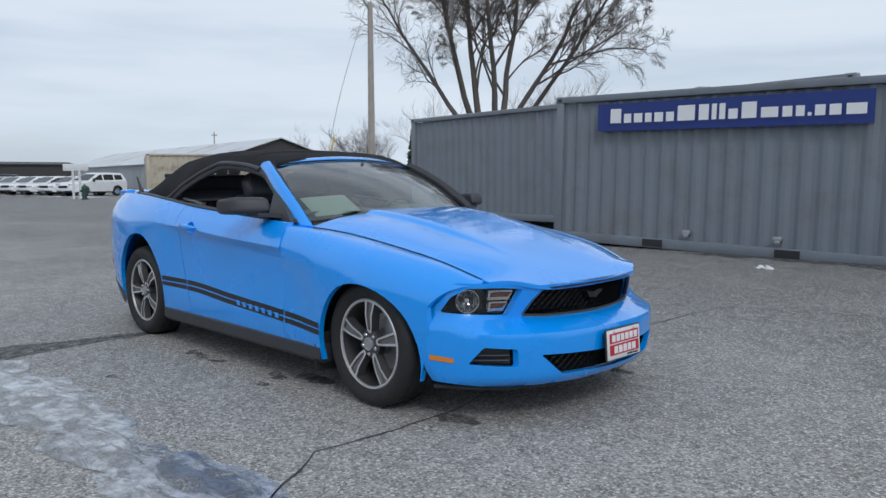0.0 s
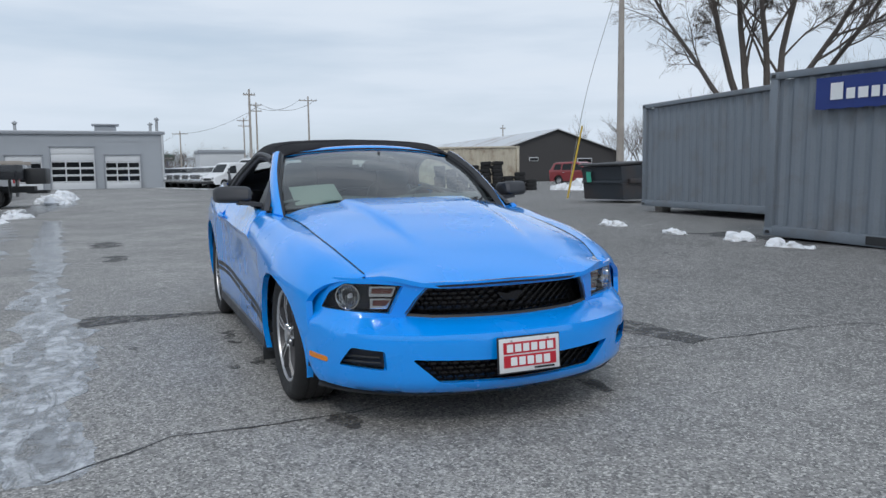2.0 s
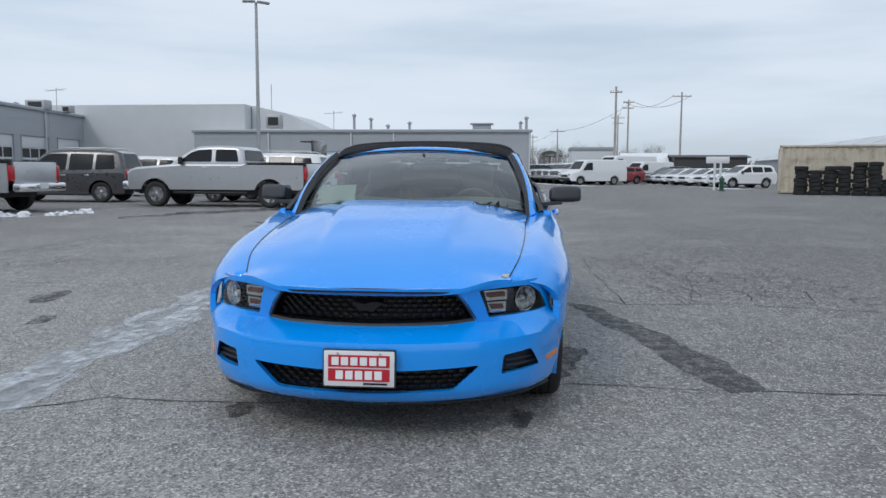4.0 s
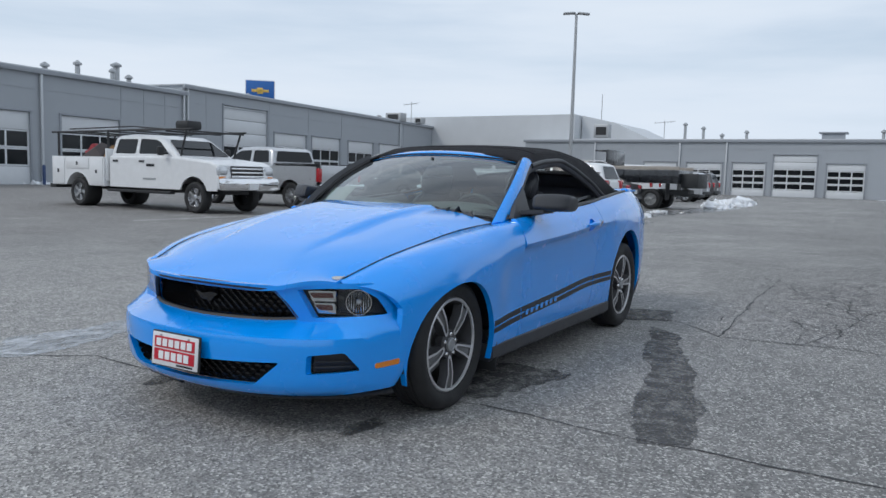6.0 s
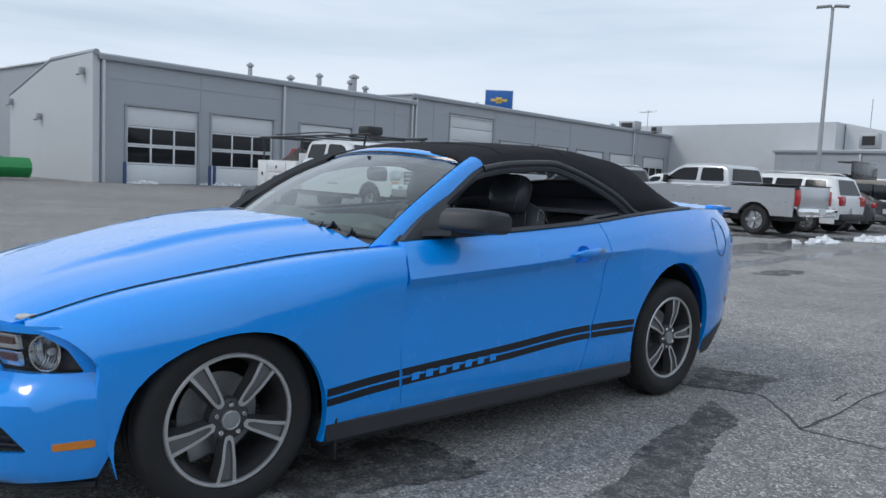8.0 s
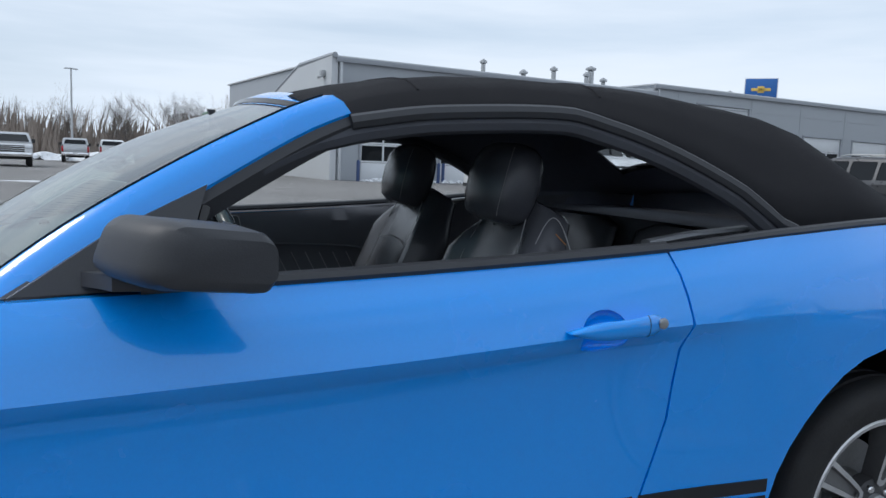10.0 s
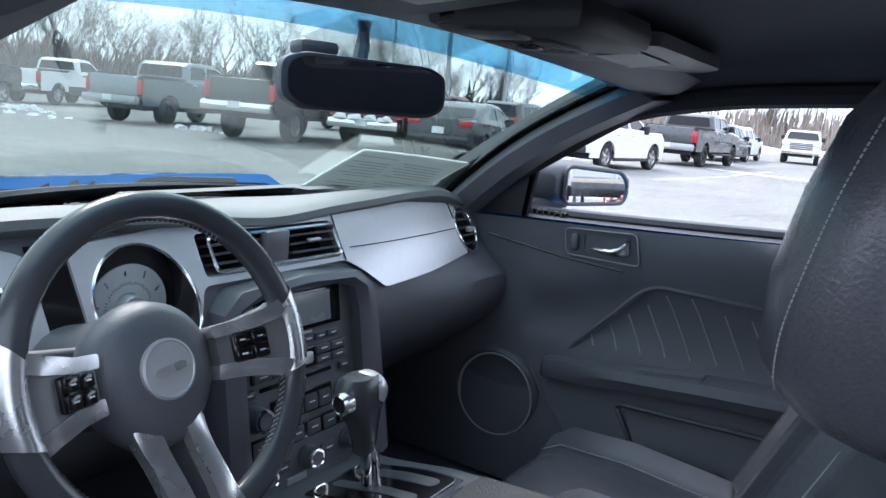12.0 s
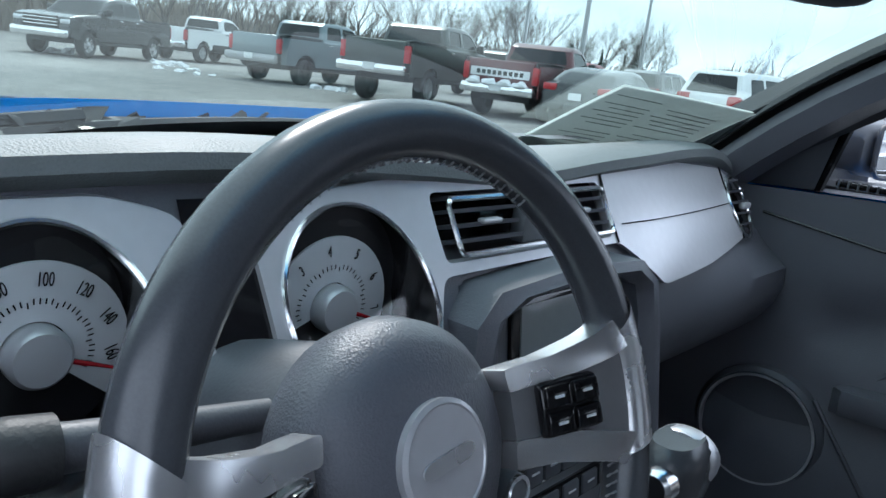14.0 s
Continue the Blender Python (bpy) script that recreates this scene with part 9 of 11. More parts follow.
M_STACK = mat("grey_console_plastic", (0.16, 0.167, 0.18), 0.38, 0.15, var=0.08, scale=12)
M_SPOKE = mat("brushed_silver_spoke", (0.62, 0.62, 0.63), 0.27, 0.8, var=0.06, scale=16)
M_DIAL = mat("pale_dial_face", (0.62, 0.63, 0.65), 0.45, 0.0, var=0.06, scale=20)
M_DIALD = mat("black_dial_face", (0.01, 0.01, 0.012), 0.3, var=0.05)
M_SCREEN = mat("grey_display", (0.3, 0.33, 0.33), 0.25, var=0.05)
# Grey of the stitching, shared by the painted highlights on the door pleats.
M_THREADGLINT = mat("thread_and_pleat_glint", (0.3, 0.3, 0.31), 0.8, var=0.1)
M_CABIN = mat("cabin_black_plastic", (0.085, 0.088, 0.1), 0.45, var=0.12, bump=0.1, bscale=400)
M_SOFTCHROME = mat("satin_chrome", (0.78, 0.79, 0.8), 0.2, 1.0, var=0.04)
M_CARPET = mat("black_carpet", (0.085, 0.09, 0.108), 0.95, var=0.3, scale=20, bump=0.6, bscale=500)


def paper(name, color):
    """Thin paper that lets light through."""
    m = mat(name, color, 0.6, var=0.05)
    n, l = m.node_tree.nodes, m.node_tree.links
    b = n["Principled BSDF"]
    tl, mx, out = n.new("ShaderNodeBsdfTranslucent"), n.new("ShaderNodeMixShader"), n["Material Output"]
    tl.inputs["Color"].default_value = (*color, 1)
    mx.inputs[0].default_value = 0.45
    l.new(b.outputs[0], mx.inputs[1])
    l.new(tl.outputs[0], mx.inputs[2])
    l.new(mx.outputs[0], out.inputs["Surface"])
    return m


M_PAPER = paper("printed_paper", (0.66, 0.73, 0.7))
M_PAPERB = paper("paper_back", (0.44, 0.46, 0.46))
M_LABEL = mat("pale_label", (0.8, 0.78, 0.76), 0.6, var=0.04)
M_PRINT = mat("faint_print", (0.2, 0.21, 0.21), 0.7, var=0.1)
M_WHITEINK = mat("white_marking", (0.75, 0.76, 0.77), 0.5, var=0.02)
M_PEBBLE = mat("ribbed_mat", (0.05, 0.052, 0.056), 0.6, var=0.2, scale=30, bump=0.9, bscale=260)

dbase = curve1([(0.56, 0.53), (0.62, 0.46), (0.66, 0.41), (0.72, 0.352), (0.78, 0.328), (0.82, 0.328), (0.853, 0.34), (0.98, 0.41), (1.02, 0.425)])


def dashx(y, z):
    return dbase(z) + 0.045 * max(0.0, (abs(y) - 0.25) / 0.42) ** 1.5 * ease(0.80, 0.87, z)


def on_dash(off=0.0):
    return lambda y, z: (dashx(y, z) + off, y, z)


dash = new("dashboard")
dash.parent = car
tagged(dash, "black dashboard with satin silver trim")
BACK = (1, 0, 0)
SPD, TACH, LV, PV = (0.484, 0.889), (0.25, 0.89), (0.609, 0.886), (-0.652, 0.912)
RG = 0.078
RY = {SPD: 0.067, TACH: 0.078}
# padded top
b = bmesh.new()
rows = []
for y in np.linspace(-0.74, 0.72, 41):
    p = ws(max(-0.99, min(0.99, y / 0.742)), 0.0)
    hump = 0.012 * math.exp(-((y - 0.36) / 0.2) ** 2) + 0.012 * math.exp(-((y + 0.45) / 0.2) ** 2) - 0.012 * math.exp(-((y + 0.02) / 0.12) ** 2)
    end = 0.02 * max(0, (abs(y) - 0.55) / 0.17) ** 2
    lip = 1.0 + hump - end * 1.6
    xl = dashx(y, 0.99)
    rows.append([(p.x - 0.02, y, p.z - 0.02 - end * 0.3), (p.x - 0.10, y, p.z + 0.006 - end), (0.56, y, 0.992 + hump * 0.4 - end), (0.47, y, lip + 0.004), (xl + 0.012, y, lip + 0.004), (xl - 0.008, y, lip - 0.002), (xl - 0.010, y, lip - 0.014), (xl + 0.004, y, lip - 0.026), (xl + 0.03, y, lip - 0.034)])
loft(b, rows, closed=False)
part("dash_pad", b, M_PADTOP, dash, "soft grey-black padded dash top")
b = bmesh.new()
sheet(b, rounded([(0.60, -0.26), (0.56, -0.26), (0.56, -0.40), (0.60, -0.40)], 0.01), lambda x, y: (x, y, 0.999 + 0.004), 0.03)
part("defrost_vent", b, M_CABIN, dash)
b = bmesh.new()
sheet(b, rounded([(0.70, 0.06), (0.66, 0.06), (0.66, -0.5), (0.70, -0.5)], 0.01), lambda x, y: (x, y, 0.993), 0.05)
part("defrost_vent", b, M_CABIN, dash)
b = bmesh.new()
lathe(b, [(0.012, 0), (0.012, 0.006), (0.006, 0.011), (0, 0.012)], pose(0.60, 0.13, 0.997), 12)
part("light_sensor", b, M_CABIN, dash)
# lower dash
stack_hole = [(0.13, 0.57), (0.13, 0.89), (-0.165, 0.89), (-0.165, 0.57)]
b = bmesh.new()
sheet(b, [(-0.745, 0.565), (0.715, 0.565), (0.715, 0.985), (-0.745, 0.985)], on_dash(0.01), 0.035, holes=[ellipse(*SPD, RY[SPD] + 0.004, RG + 0.006), ellipse(*TACH, RY[TACH] + 0.004, RG + 0.006), ellipse(*LV, 0.053, 0.053), ellipse(*PV, 0.05, 0.05), stack_hole, [(0.145, 0.912), (0.145, 0.972), (-0.155, 0.972), (-0.155, 0.912)]], thick=0.05, inward=BACK)
part("lower_dash", b, M_VINYL, dash, "grained black lower dashboard")
# silver trim
silA = rounded([(0.672, 0.958), (0.672, 0.86), (0.635, 0.824), (0.54, 0.816), (0.515, 0.80), (0.44, 0.795), (0.388, 0.82), (0.388, 0.965), (0.44, 0.98), (0.54, 0.978)], 0.015)
b = bmesh.new()
sheet(b, silA, on_dash(), 0.02, holes=[ellipse(*LV, 0.051, 0.051, 36), ellipse(*SPD, RY[SPD], RG, 40)], thick=0.012, inward=BACK)
part("silver_trim", b, M_SATIN, dash, "satin silver gauge trim")
silB = rounded([(0.34, 0.972), (0.2, 0.985), (0.0, 0.984), (-0.16, 0.985), (-0.40, 0.99), (-0.60, 0.974), (-0.69, 0.945), (-0.715, 0.905), (-0.70, 0.875), (-0.62, 0.866), (-0.42, 0.853), (-0.252, 0.848), (-0.20, 0.885), (-0.165, 0.905), (0.155, 0.902), (0.175, 0.86), (0.19, 0.81), (0.34, 0.802)], 0.012)
b = bmesh.new()
sheet(b, silB, on_dash(), 0.02, holes=[ellipse(*TACH, RY[TACH], RG, 40), rounded([(0.145, 0.912), (0.145, 0.972), (-0.155, 0.972), (-0.155, 0.912)], 0.008), ellipse(*PV, 0.05, 0.05, 32)], thick=0.012, inward=BACK)
part("silver_trim", b, M_SATIN, dash, "satin silver trim across the passenger side")
b = bmesh.new()
tube(b, [Vector(on_dash(-0.001)(y, 0.924 + 0.008 * (y + 0.18))) for y in np.linspace(-0.185, -0.61, 12)], 0.001, 5)
tube(b, [Vector(on_dash(-0.001)(-0.605 - 0.02 * t, 0.975 - 0.11 * t)) for t in np.linspace(0, 1, 6)], 0.0016, 5)
tube(b, [Vector(on_dash(-0.001)(-0.163, z)) for z in (0.985, 0.94, 0.905)], 0.0016, 5)
part("trim_gap", b, M_GLOSSB, dash)
b = bmesh.new()
sheet(b, [(0.388, 0.80), (0.34, 0.80), (0.34, 0.975), (0.388, 0.975)], on_dash(0.006), 0.03)
part("message_display", b, M_GLOSSB, dash, "dark message display between the dials")


def ring_on(c, r, w, off=0.0, n=48, ry=0.0):
    b = bmesh.new()
    tube(b, [Vector(on_dash(off)(c[0] + (ry or r) * math.cos(a), c[1] + r * math.sin(a))) for a in np.linspace(0, 2 * math.pi, n + 1)[:-1]], w, 7, closed=True)
    return b


# dials
for k, (c, hub, nums) in enumerate(((SPD, (0.482, 0.878), ("20", "40", "60", "80", "100", "120", "140", "160")), (TACH, (0.252, 0.878), ("1", "2", "3", "4", "5", "6", "7")))):
    dl = new("dial")
    dl.parent = dash
    tagged(dl, "round dial with pale scale and chrome ring")
    part("chrome_ring", ring_on(c, RG, 0.0026, -0.001, ry=RY[c]), M_SOFTCHROME, dl, "chrome ring")
    b = bmesh.new()
    loft(b, [[on_dash(off)(c[0] + r * RY[c] * math.cos(a), c[1] + r * RG * math.sin(a)) for a in np.linspace(0, 2 * math.pi, 41)[:-1]] for r, off in ((1.0, 0.0), (0.96, 0.03), (0.93, 0.055))], caps=False)
    part("dial_wall", b, M_GLOSSB, dl)
    xf = dashx(c[0], c[1]) + 0.05
    b = bmesh.new()
    sheet(b, ellipse(c[0], c[1], RY[c], RG, 40), lambda y, z: (xf, y, z), 0.03)
    part("dial_face", b, M_DIALD, dl)
    # pale half-moon scale
    b = bmesh.new()
    arc = [(hub[0] + 0.062 * math.cos(a), hub[1] + 0.062 * math.sin(a)) for a in np.linspace(math.pi * 1.22, -0.35, 30)]
    arc += [(hub[0] + 0.022 * math.cos(a), hub[1] + 0.022 * math.sin(a)) for a in np.linspace(-0.35, math.pi * 1.22, 20)]
    arc = [(y if (y - c[0]) ** 2 + (z - c[1]) ** 2 < (RG - 0.008) ** 2 else c[0] + (y - c[0]) * (RG - 0.008) / math.hypot(y - c[0], z - c[1]), z if (y - c[0]) ** 2 + (z - c[1]) ** 2 < (RG - 0.008) ** 2 else c[1] + (z - c[1]) * (RG - 0.008) / math.hypot(y - c[0], z - c[1])) for y, z in arc]
    sheet(b, arc, lambda y, z: (xf - 0.004, y, z), 0.02, thick=0.003, inward=BACK)
    part("scale", b, M_DIAL, dl, "pale grey number scale")
    b = bmesh.new()
    lathe(b, [(0.021, 0), (0.021, 0.012), (0.018, 0.016), (0, 0.017)], Matrix.Translation((xf - 0.002, hub[0], hub[1])) @ Matrix.Rotation(radians(-90), 4, "Y"), 28)
    part("hub_cap", b, M_SATIN, dl)
    n = len(nums)
    for i, tx in enumerate(nums):
        a = math.pi * 1.14 + (-0.16 - math.pi * 1.14) * i / (n - 1)
        cu = bpy.data.curves.new("number", "FONT")
        cu.body, cu.size, cu.align_x, cu.align_y, cu.extrude = tx, 0.0135, "CENTER", "CENTER", 0.0003
        q = new("number", cu)
        q.parent = dl
        q.matrix_basis = Matrix.Translation((xf - 0.0055, hub[0] - 0.05 * math.cos(a), hub[1] + 0.05 * math.sin(a))) @ Matrix(((0, 0, -1, 0), (-1, 0, 0, 0), (0, 1, 0, 0), (0, 0, 0, 1))) @ Matrix.Rotation((a - math.pi / 2) * 0.75, 4, "Z") @ Matrix.Diagonal((0.55, 1, 1, 1))
        cu.materials.append(M_GLOSSB)
    b = bmesh.new()
    for i in range((n - 1) * 5 + 1):
        a = math.pi * 1.14 + (-0.16 - math.pi * 1.14) * i / ((n - 1) * 5)
        r0 = 0.036 if i % 5 == 0 else 0.038
        p0, p1 = [Vector((xf - 0.0052, hub[0] + r * math.cos(a), hub[1] + r * math.sin(a))) for r in (r0 - 0.004, r0)]
        w = Vector((0, -math.sin(a), math.cos(a))) * 0.0005
        b.faces.new([b.verts.new(p) for p in (p0 - w, p0 + w, p1 + w, p1 - w)])
    tagged(part("tick", b, M_GLOSSB, dl, smooth=False), kind="stuff")
    a = math.pi * 1.16
    b = bmesh.new()
    tube(b, [(xf - 0.012, hub[0] - 0.01 * math.cos(a), hub[1] - 0.01 * math.sin(a)), (xf - 0.012, hub[0] - 0.058 * math.cos(0.25), hub[1] - 0.02)], [0.003, 0.001], 6)
    part("needle", b, M_REDLENS, dl)
    b = bmesh.new()
    sheet(b, ellipse(c[0], c[1], RY[c] - 0.003, RG - 0.003, 36), lambda y, z: (dashx(y, z) + 0.012 + 0.1 * (0.96 - z), y, z), 0.03)
    lens = part("lens", b, M_CLEARG, dl)
    lens.visible_shadow = False


def round_vent(c, r, name="air_vent"):
    v = new(name)
    v.parent = dash
    tagged(v, "round air vent with chrome ring")
    part("vent_ring", ring_on(c, r, 0.0036, -0.002), M_SOFTCHROME, v, "chrome ring")
    b = bmesh.new()
    sheet(b, ellipse(*c, r, r), on_dash(0.045), 0.03)
    part("vent_back", b, M_GLOSSB, v)
    for k in range(-2, 3):
        z = c[1] + k * r * 0.36
        h = math.sqrt(max(0, r * r - (z - c[1]) ** 2)) * 0.97
        x = dashx(c[0], z) + 0.012
        b = bmesh.new()
        loft(b, [[(x + dx, y, z + dz) for dx, dz in ((-0.012, 0.005), (-0.012, 0.009), (0.02, -0.004), (0.02, -0.008))] for y in (c[0] - h, c[0] + h)])
        part("vane", b, M_CABIN, v)
    b = bmesh.new()
    box(b, (dashx(*c) - 0.008, c[0] - 0.012, c[1] + 0.002), (0.012, 0.028, 0.011), 0.003)
    part("vent_tab", b, M_SATIN, v)


round_vent(LV, 0.05)
round_vent(PV, 0.047)
cv = new("centre_vent")
cv.parent = dash
tagged(cv, "rectangular twin centre air vent")
b = bmesh.new()
rect = rounded([(0.124, 0.918), (0.124, 0.966), (-0.158, 0.966), (-0.158, 0.918)], 0.008)
tube(b, [Vector(on_dash(-0.003)(y, z)) for y, z in dense(rect, 0.02)], 0.003, 6, closed=True)
part("vent_frame", b, M_SOFTCHROME, cv, "bright vent surround")
b = bmesh.new()
sheet(b, rect, on_dash(0.045), 0.05)
part("vent_back", b, M_GLOSSB, cv)
for c0, c1 in ((0.12, 0.02), (-0.042, -0.154)):
    for z in (0.925, 0.938, 0.951, 0.963):
        x = dashx(0, z) + 0.010
        b = bmesh.new()
        loft(b, [[(x + dx, y, z + dz) for dx, dz in ((-0.01, 0.002), (-0.01, 0.006), (0.022, -0.003), (0.022, -0.007))] for y in (c0, c1)])
        part("vane", b, M_CABIN, cv)
    b = bmesh.new()
    box(b, (dashx(0, 0.944) - 0.004, (c0 + c1) / 2, 0.945), (0.01, 0.03, 0.005), 0.002)
    part("vent_tab", b, M_SATIN, cv)
b = bmesh.new()
box(b, (dashx(0, 0.942) + 0.004, -0.011, 0.942), (0.02, 0.05, 0.052), 0.004, None)
part("hazard_switch", b, M_STACK, cv)

# centre stack
def stx(z):
    return 0.352 - 0.16 * (0.89 - z)


st = new("centre_stack")
st.parent = car
tagged(st, "grey centre console stack with radio and climate knobs")
b = bmesh.new()
arch = [(0.165, 0.56), (0.162, 0.80), (0.155, 0.865), (0.12, 0.893), (-0.02, 0.902), (-0.15, 0.893), (-0.188, 0.865), (-0.198, 0.80), (-0.205, 0.56)]
inn_ = [(0.118, 0.56), (0.118, 0.85), (0.105, 0.872), (0.06, 0.88), (-0.02, 0.882), (-0.11, 0.878), (-0.142, 0.866), (-0.152, 0.83), (-0.155, 0.56)]
rings = []
for (yo, zo), (yi, zi) in zip(dense(arch, 0.0001, False)[::1][:0] or arch, inn_):
    rings.append([(stx(zo) + 0.06, yo, zo), (stx(zo) - 0.028, yo, zo + 0.002), (stx(zi) - 0.034, (yo + yi) / 2, (zo + zi) / 2 + 0.002), (stx(zi) - 0.022, yi, zi), (stx(zi) + 0.02, yi, zi)])
loft(b, rings, closed=False)
part("stack_hood", b, M_VINYL, st, "grained black hood round the stack")
b = bmesh.new()
sheet(b, [(0.122, 0.555), (0.122, 0.88), (-0.156, 0.88), (-0.156, 0.555)], lambda y, z: (stx(z), y, z), 0.06)
part("fascia", b, M_STACK, st)


def stack_box(name, y0, y1, z0, z1, out, material, bevel=0.003, label="", parent=None):
    b = bmesh.new()
    z = (z0 + z1) / 2
    box(b, (0, 0, 0), (out * 2, abs(y1 - y0), z1 - z0), bevel)
    o = part(name, b, material, parent or st, label)
    o.matrix_basis = Matrix.Translation((stx(z), (y0 + y1) / 2, z)) @ Matrix.Rotation(radians(9), 4, "Y")
    if name.endswith("button") and material is M_CABIN:
        boxed("marking", (-out - 0.0004, 0, 0.001), (0.0008, abs(y1 - y0) * 0.45, 0.0022), M_WHITEINK, o, 0.0)
    return o


def stack_knob(y, z, r, depth=0.022):
    b = bmesh.new()
    m = Matrix.Translation((stx(z), y, z)) @ Matrix.Rotation(radians(-81), 4, "Y")
    lathe(b, [(r * 1.12, 0), (r * 1.12, 0.004), (r, 0.006), (r * 0.95, depth), (r * 0.8, depth + 0.002)], m, 28)
    k = part("control_knob", b, M_CABIN, st, "black rotary knob with chrome cap")
    b = bmesh.new()
    lathe(b, [(r * 0.95, depth - 0.002), (r * 0.9, depth + 0.004), (r * 0.68, depth + 0.004), (r * 0.64, depth + 0.001)], m, 28, False)
    part("knob_ring", b, M_CHROME, k)
    b = bmesh.new()
    lathe(b, [(r * 0.66, depth), (r * 0.6, depth + 0.003), (0, depth + 0.003)], m, 20)
    part("knob_cap", b, M_STACK, k)


stack_box("display_frame", 0.075, -0.122, 0.806, 0.872, 0.004, M_GLOSSB)
stack_box("display", 0.06, -0.094, 0.814, 0.866, 0.006, M_SCREEN, 0.001, "grey unlit radio display")
stack_box("lettering_bar", 0.0, -0.05, 0.8, 0.8035, 0.0015, M_WHITEINK, 0)
for k in range(6):
    stack_box("radio_button", 0.07 - 0.031 * k, 0.043 - 0.031 * k, 0.784, 0.796, 0.006, M_CABIN)
stack_box("button_panel", 0.092, -0.128, 0.742, 0.777, 0.003, M_GLOSSB)
for y0, y1 in ((0.09, 0.052), (0.05, 0.012), (-0.052, -0.088), (-0.09, -0.126)):
    for z0 in (0.744, 0.761):
        stack_box("radio_button", y0, y1, z0, z0 + 0.015, 0.008, M_CABIN)
for y in (0.0, -0.03):
    stack_box("seek_button", y + 0.008, y - 0.014, 0.75, 0.77, 0.009, M_SATIN, 0.004)
stack_box("disc_slot", 0.075, -0.09, 0.727, 0.734, 0.003, M_GLOSSB, 0.001)
for y in (0.1, -0.122):
    stack_box("radio_button", y + 0.012, y - 0.014, 0.722, 0.736, 0.006, M_CABIN)
stack_box("button_panel", 0.055, -0.088, 0.668, 0.708, 0.004, M_GLOSSB)
for k in range(4):
    stack_box("radio_button", 0.05 - 0.034 * k, 0.02 - 0.034 * k, 0.672, 0.7, 0.008, M_CABIN)
stack_knob(0.088, 0.69, 0.02)
stack_knob(-0.124, 0.69, 0.02)
stack_box("switch_panel", 0.112, -0.148, 0.628, 0.658, 0.005, M_GLOSSB)
for k in range(6):
    stack_box("climate_button", 0.1 - 0.04 * k, 0.068 - 0.04 * k, 0.631, 0.655, 0.008, M_CABIN)
for y in (0.085, -0.02, -0.122):
    stack_knob(y, 0.597, 0.018)
for y in (0.04, -0.07):
    stack_box("climate_button", y + 0.018, y - 0.018, 0.588, 0.606, 0.007, M_CABIN)
stack_box("badge", 0.03, -0.015, 0.563, 0.575, 0.003, M_SATIN, 0.001)

# console
con = new("centre_console")
con.parent = car
tagged(con, "black centre console with automatic shifter")
b = bmesh.new()
rings = []
for x, z, w in ((0.30, 0.56, 0.165), (0.22, 0.575, 0.155), (0.10, 0.60, 0.15), (-0.05, 0.612, 0.15), (-0.12, 0.616, 0.15)):
    c = -0.02
    rings.append([(x, c + w, 0.32), (x, c + w, z - 0.03), (x, c + w - 0.012, z - 0.006), (x, c + w - 0.03, z), (x, c - w + 0.03, z), (x, c - w + 0.012, z - 0.006), (x, c - w, z - 0.03), (x, c - w, 0.32)])
loft(b, rings)
part("console_body", b, M_STACK, con)
b = bmesh.new()
rings = []
for x, z in ((-0.10, 0.63), (-0.13, 0.648), (-0.3, 0.655), (-0.46, 0.65), (-0.485, 0.62)):
    rings.append([(x, 0.125, 0.34), (x, 0.125, z - 0.03), (x, 0.105, z), (x, -0.02, z + 0.004), (x, -0.145, z), (x, -0.165, z - 0.03), (x, -0.165, 0.34)])
loft(b, rings)
part("armrest", b, M_LEATHER, con, "padded console armrest lid")
b = bmesh.new()
box(b, (-0.108, -0.05, 0.632), (0.022, 0.05, 0.014), 0.004)
part("armrest_latch", b, M_CHROME, con)


def slab(name, x0, x1, y0, y1, zf, h, material, parent, bevel=0.004, label=""):
    b = bmesh.new()
    sheet(b, rounded([(x0, y0), (x1, y0), (x1, y1), (x0, y1)], 0.014), lambda x, y: (x, y, zf(x) + h), 0.04, thick=max(h, 0.004), inward=(0, 0, -1))
    return part(name, b, material, parent, label)


ctop = curve1([(-0.12, 0.616), (-0.05, 0.612), (0.1, 0.60), (0.22, 0.575), (0.3, 0.56)])
slab("shift_bezel", 0.245, 0.045, 0.055, -0.105, ctop, 0.008, M_CHROME, con, label="chrome shifter surround")
slab("shift_plate", 0.235, 0.055, 0.045, -0.095, ctop, 0.011, M_GLOSSB, con)
slab("gate_slot", 0.225, 0.07, 0.012, -0.012, ctop, 0.0125, M_CABIN, con)
slab("gate_slot", 0.225, 0.07, -0.045, -0.075, ctop, 0.0125, M_CABIN, con)
slab("tray_lid", 0.035, -0.095, 0.085, -0.135, ctop, 0.007, M_PEBBLE, con, label="textured tray cover")
slab("switch_bank", 0.2, 0.08, 0.118, 0.075, ctop, 0.005, M_GLOSSB, con)
for k in range(3):
    slab("console_switch", 0.193 - 0.04 * k, 0.16 - 0.04 * k, 0.113, 0.08, ctop, 0.008, M_CABIN, con)
b = bmesh.new()
tube(b, [(0.16, -0.01, 0.60), (0.165, -0.005, 0.66)], [0.017, 0.014], 12)
part("shift_shaft", b, M_CHROME, con)
kn = new("shift_knob")
kn.parent = con
tagged(kn, "black and silver shifter grip")
b = bmesh.new()
rings = []
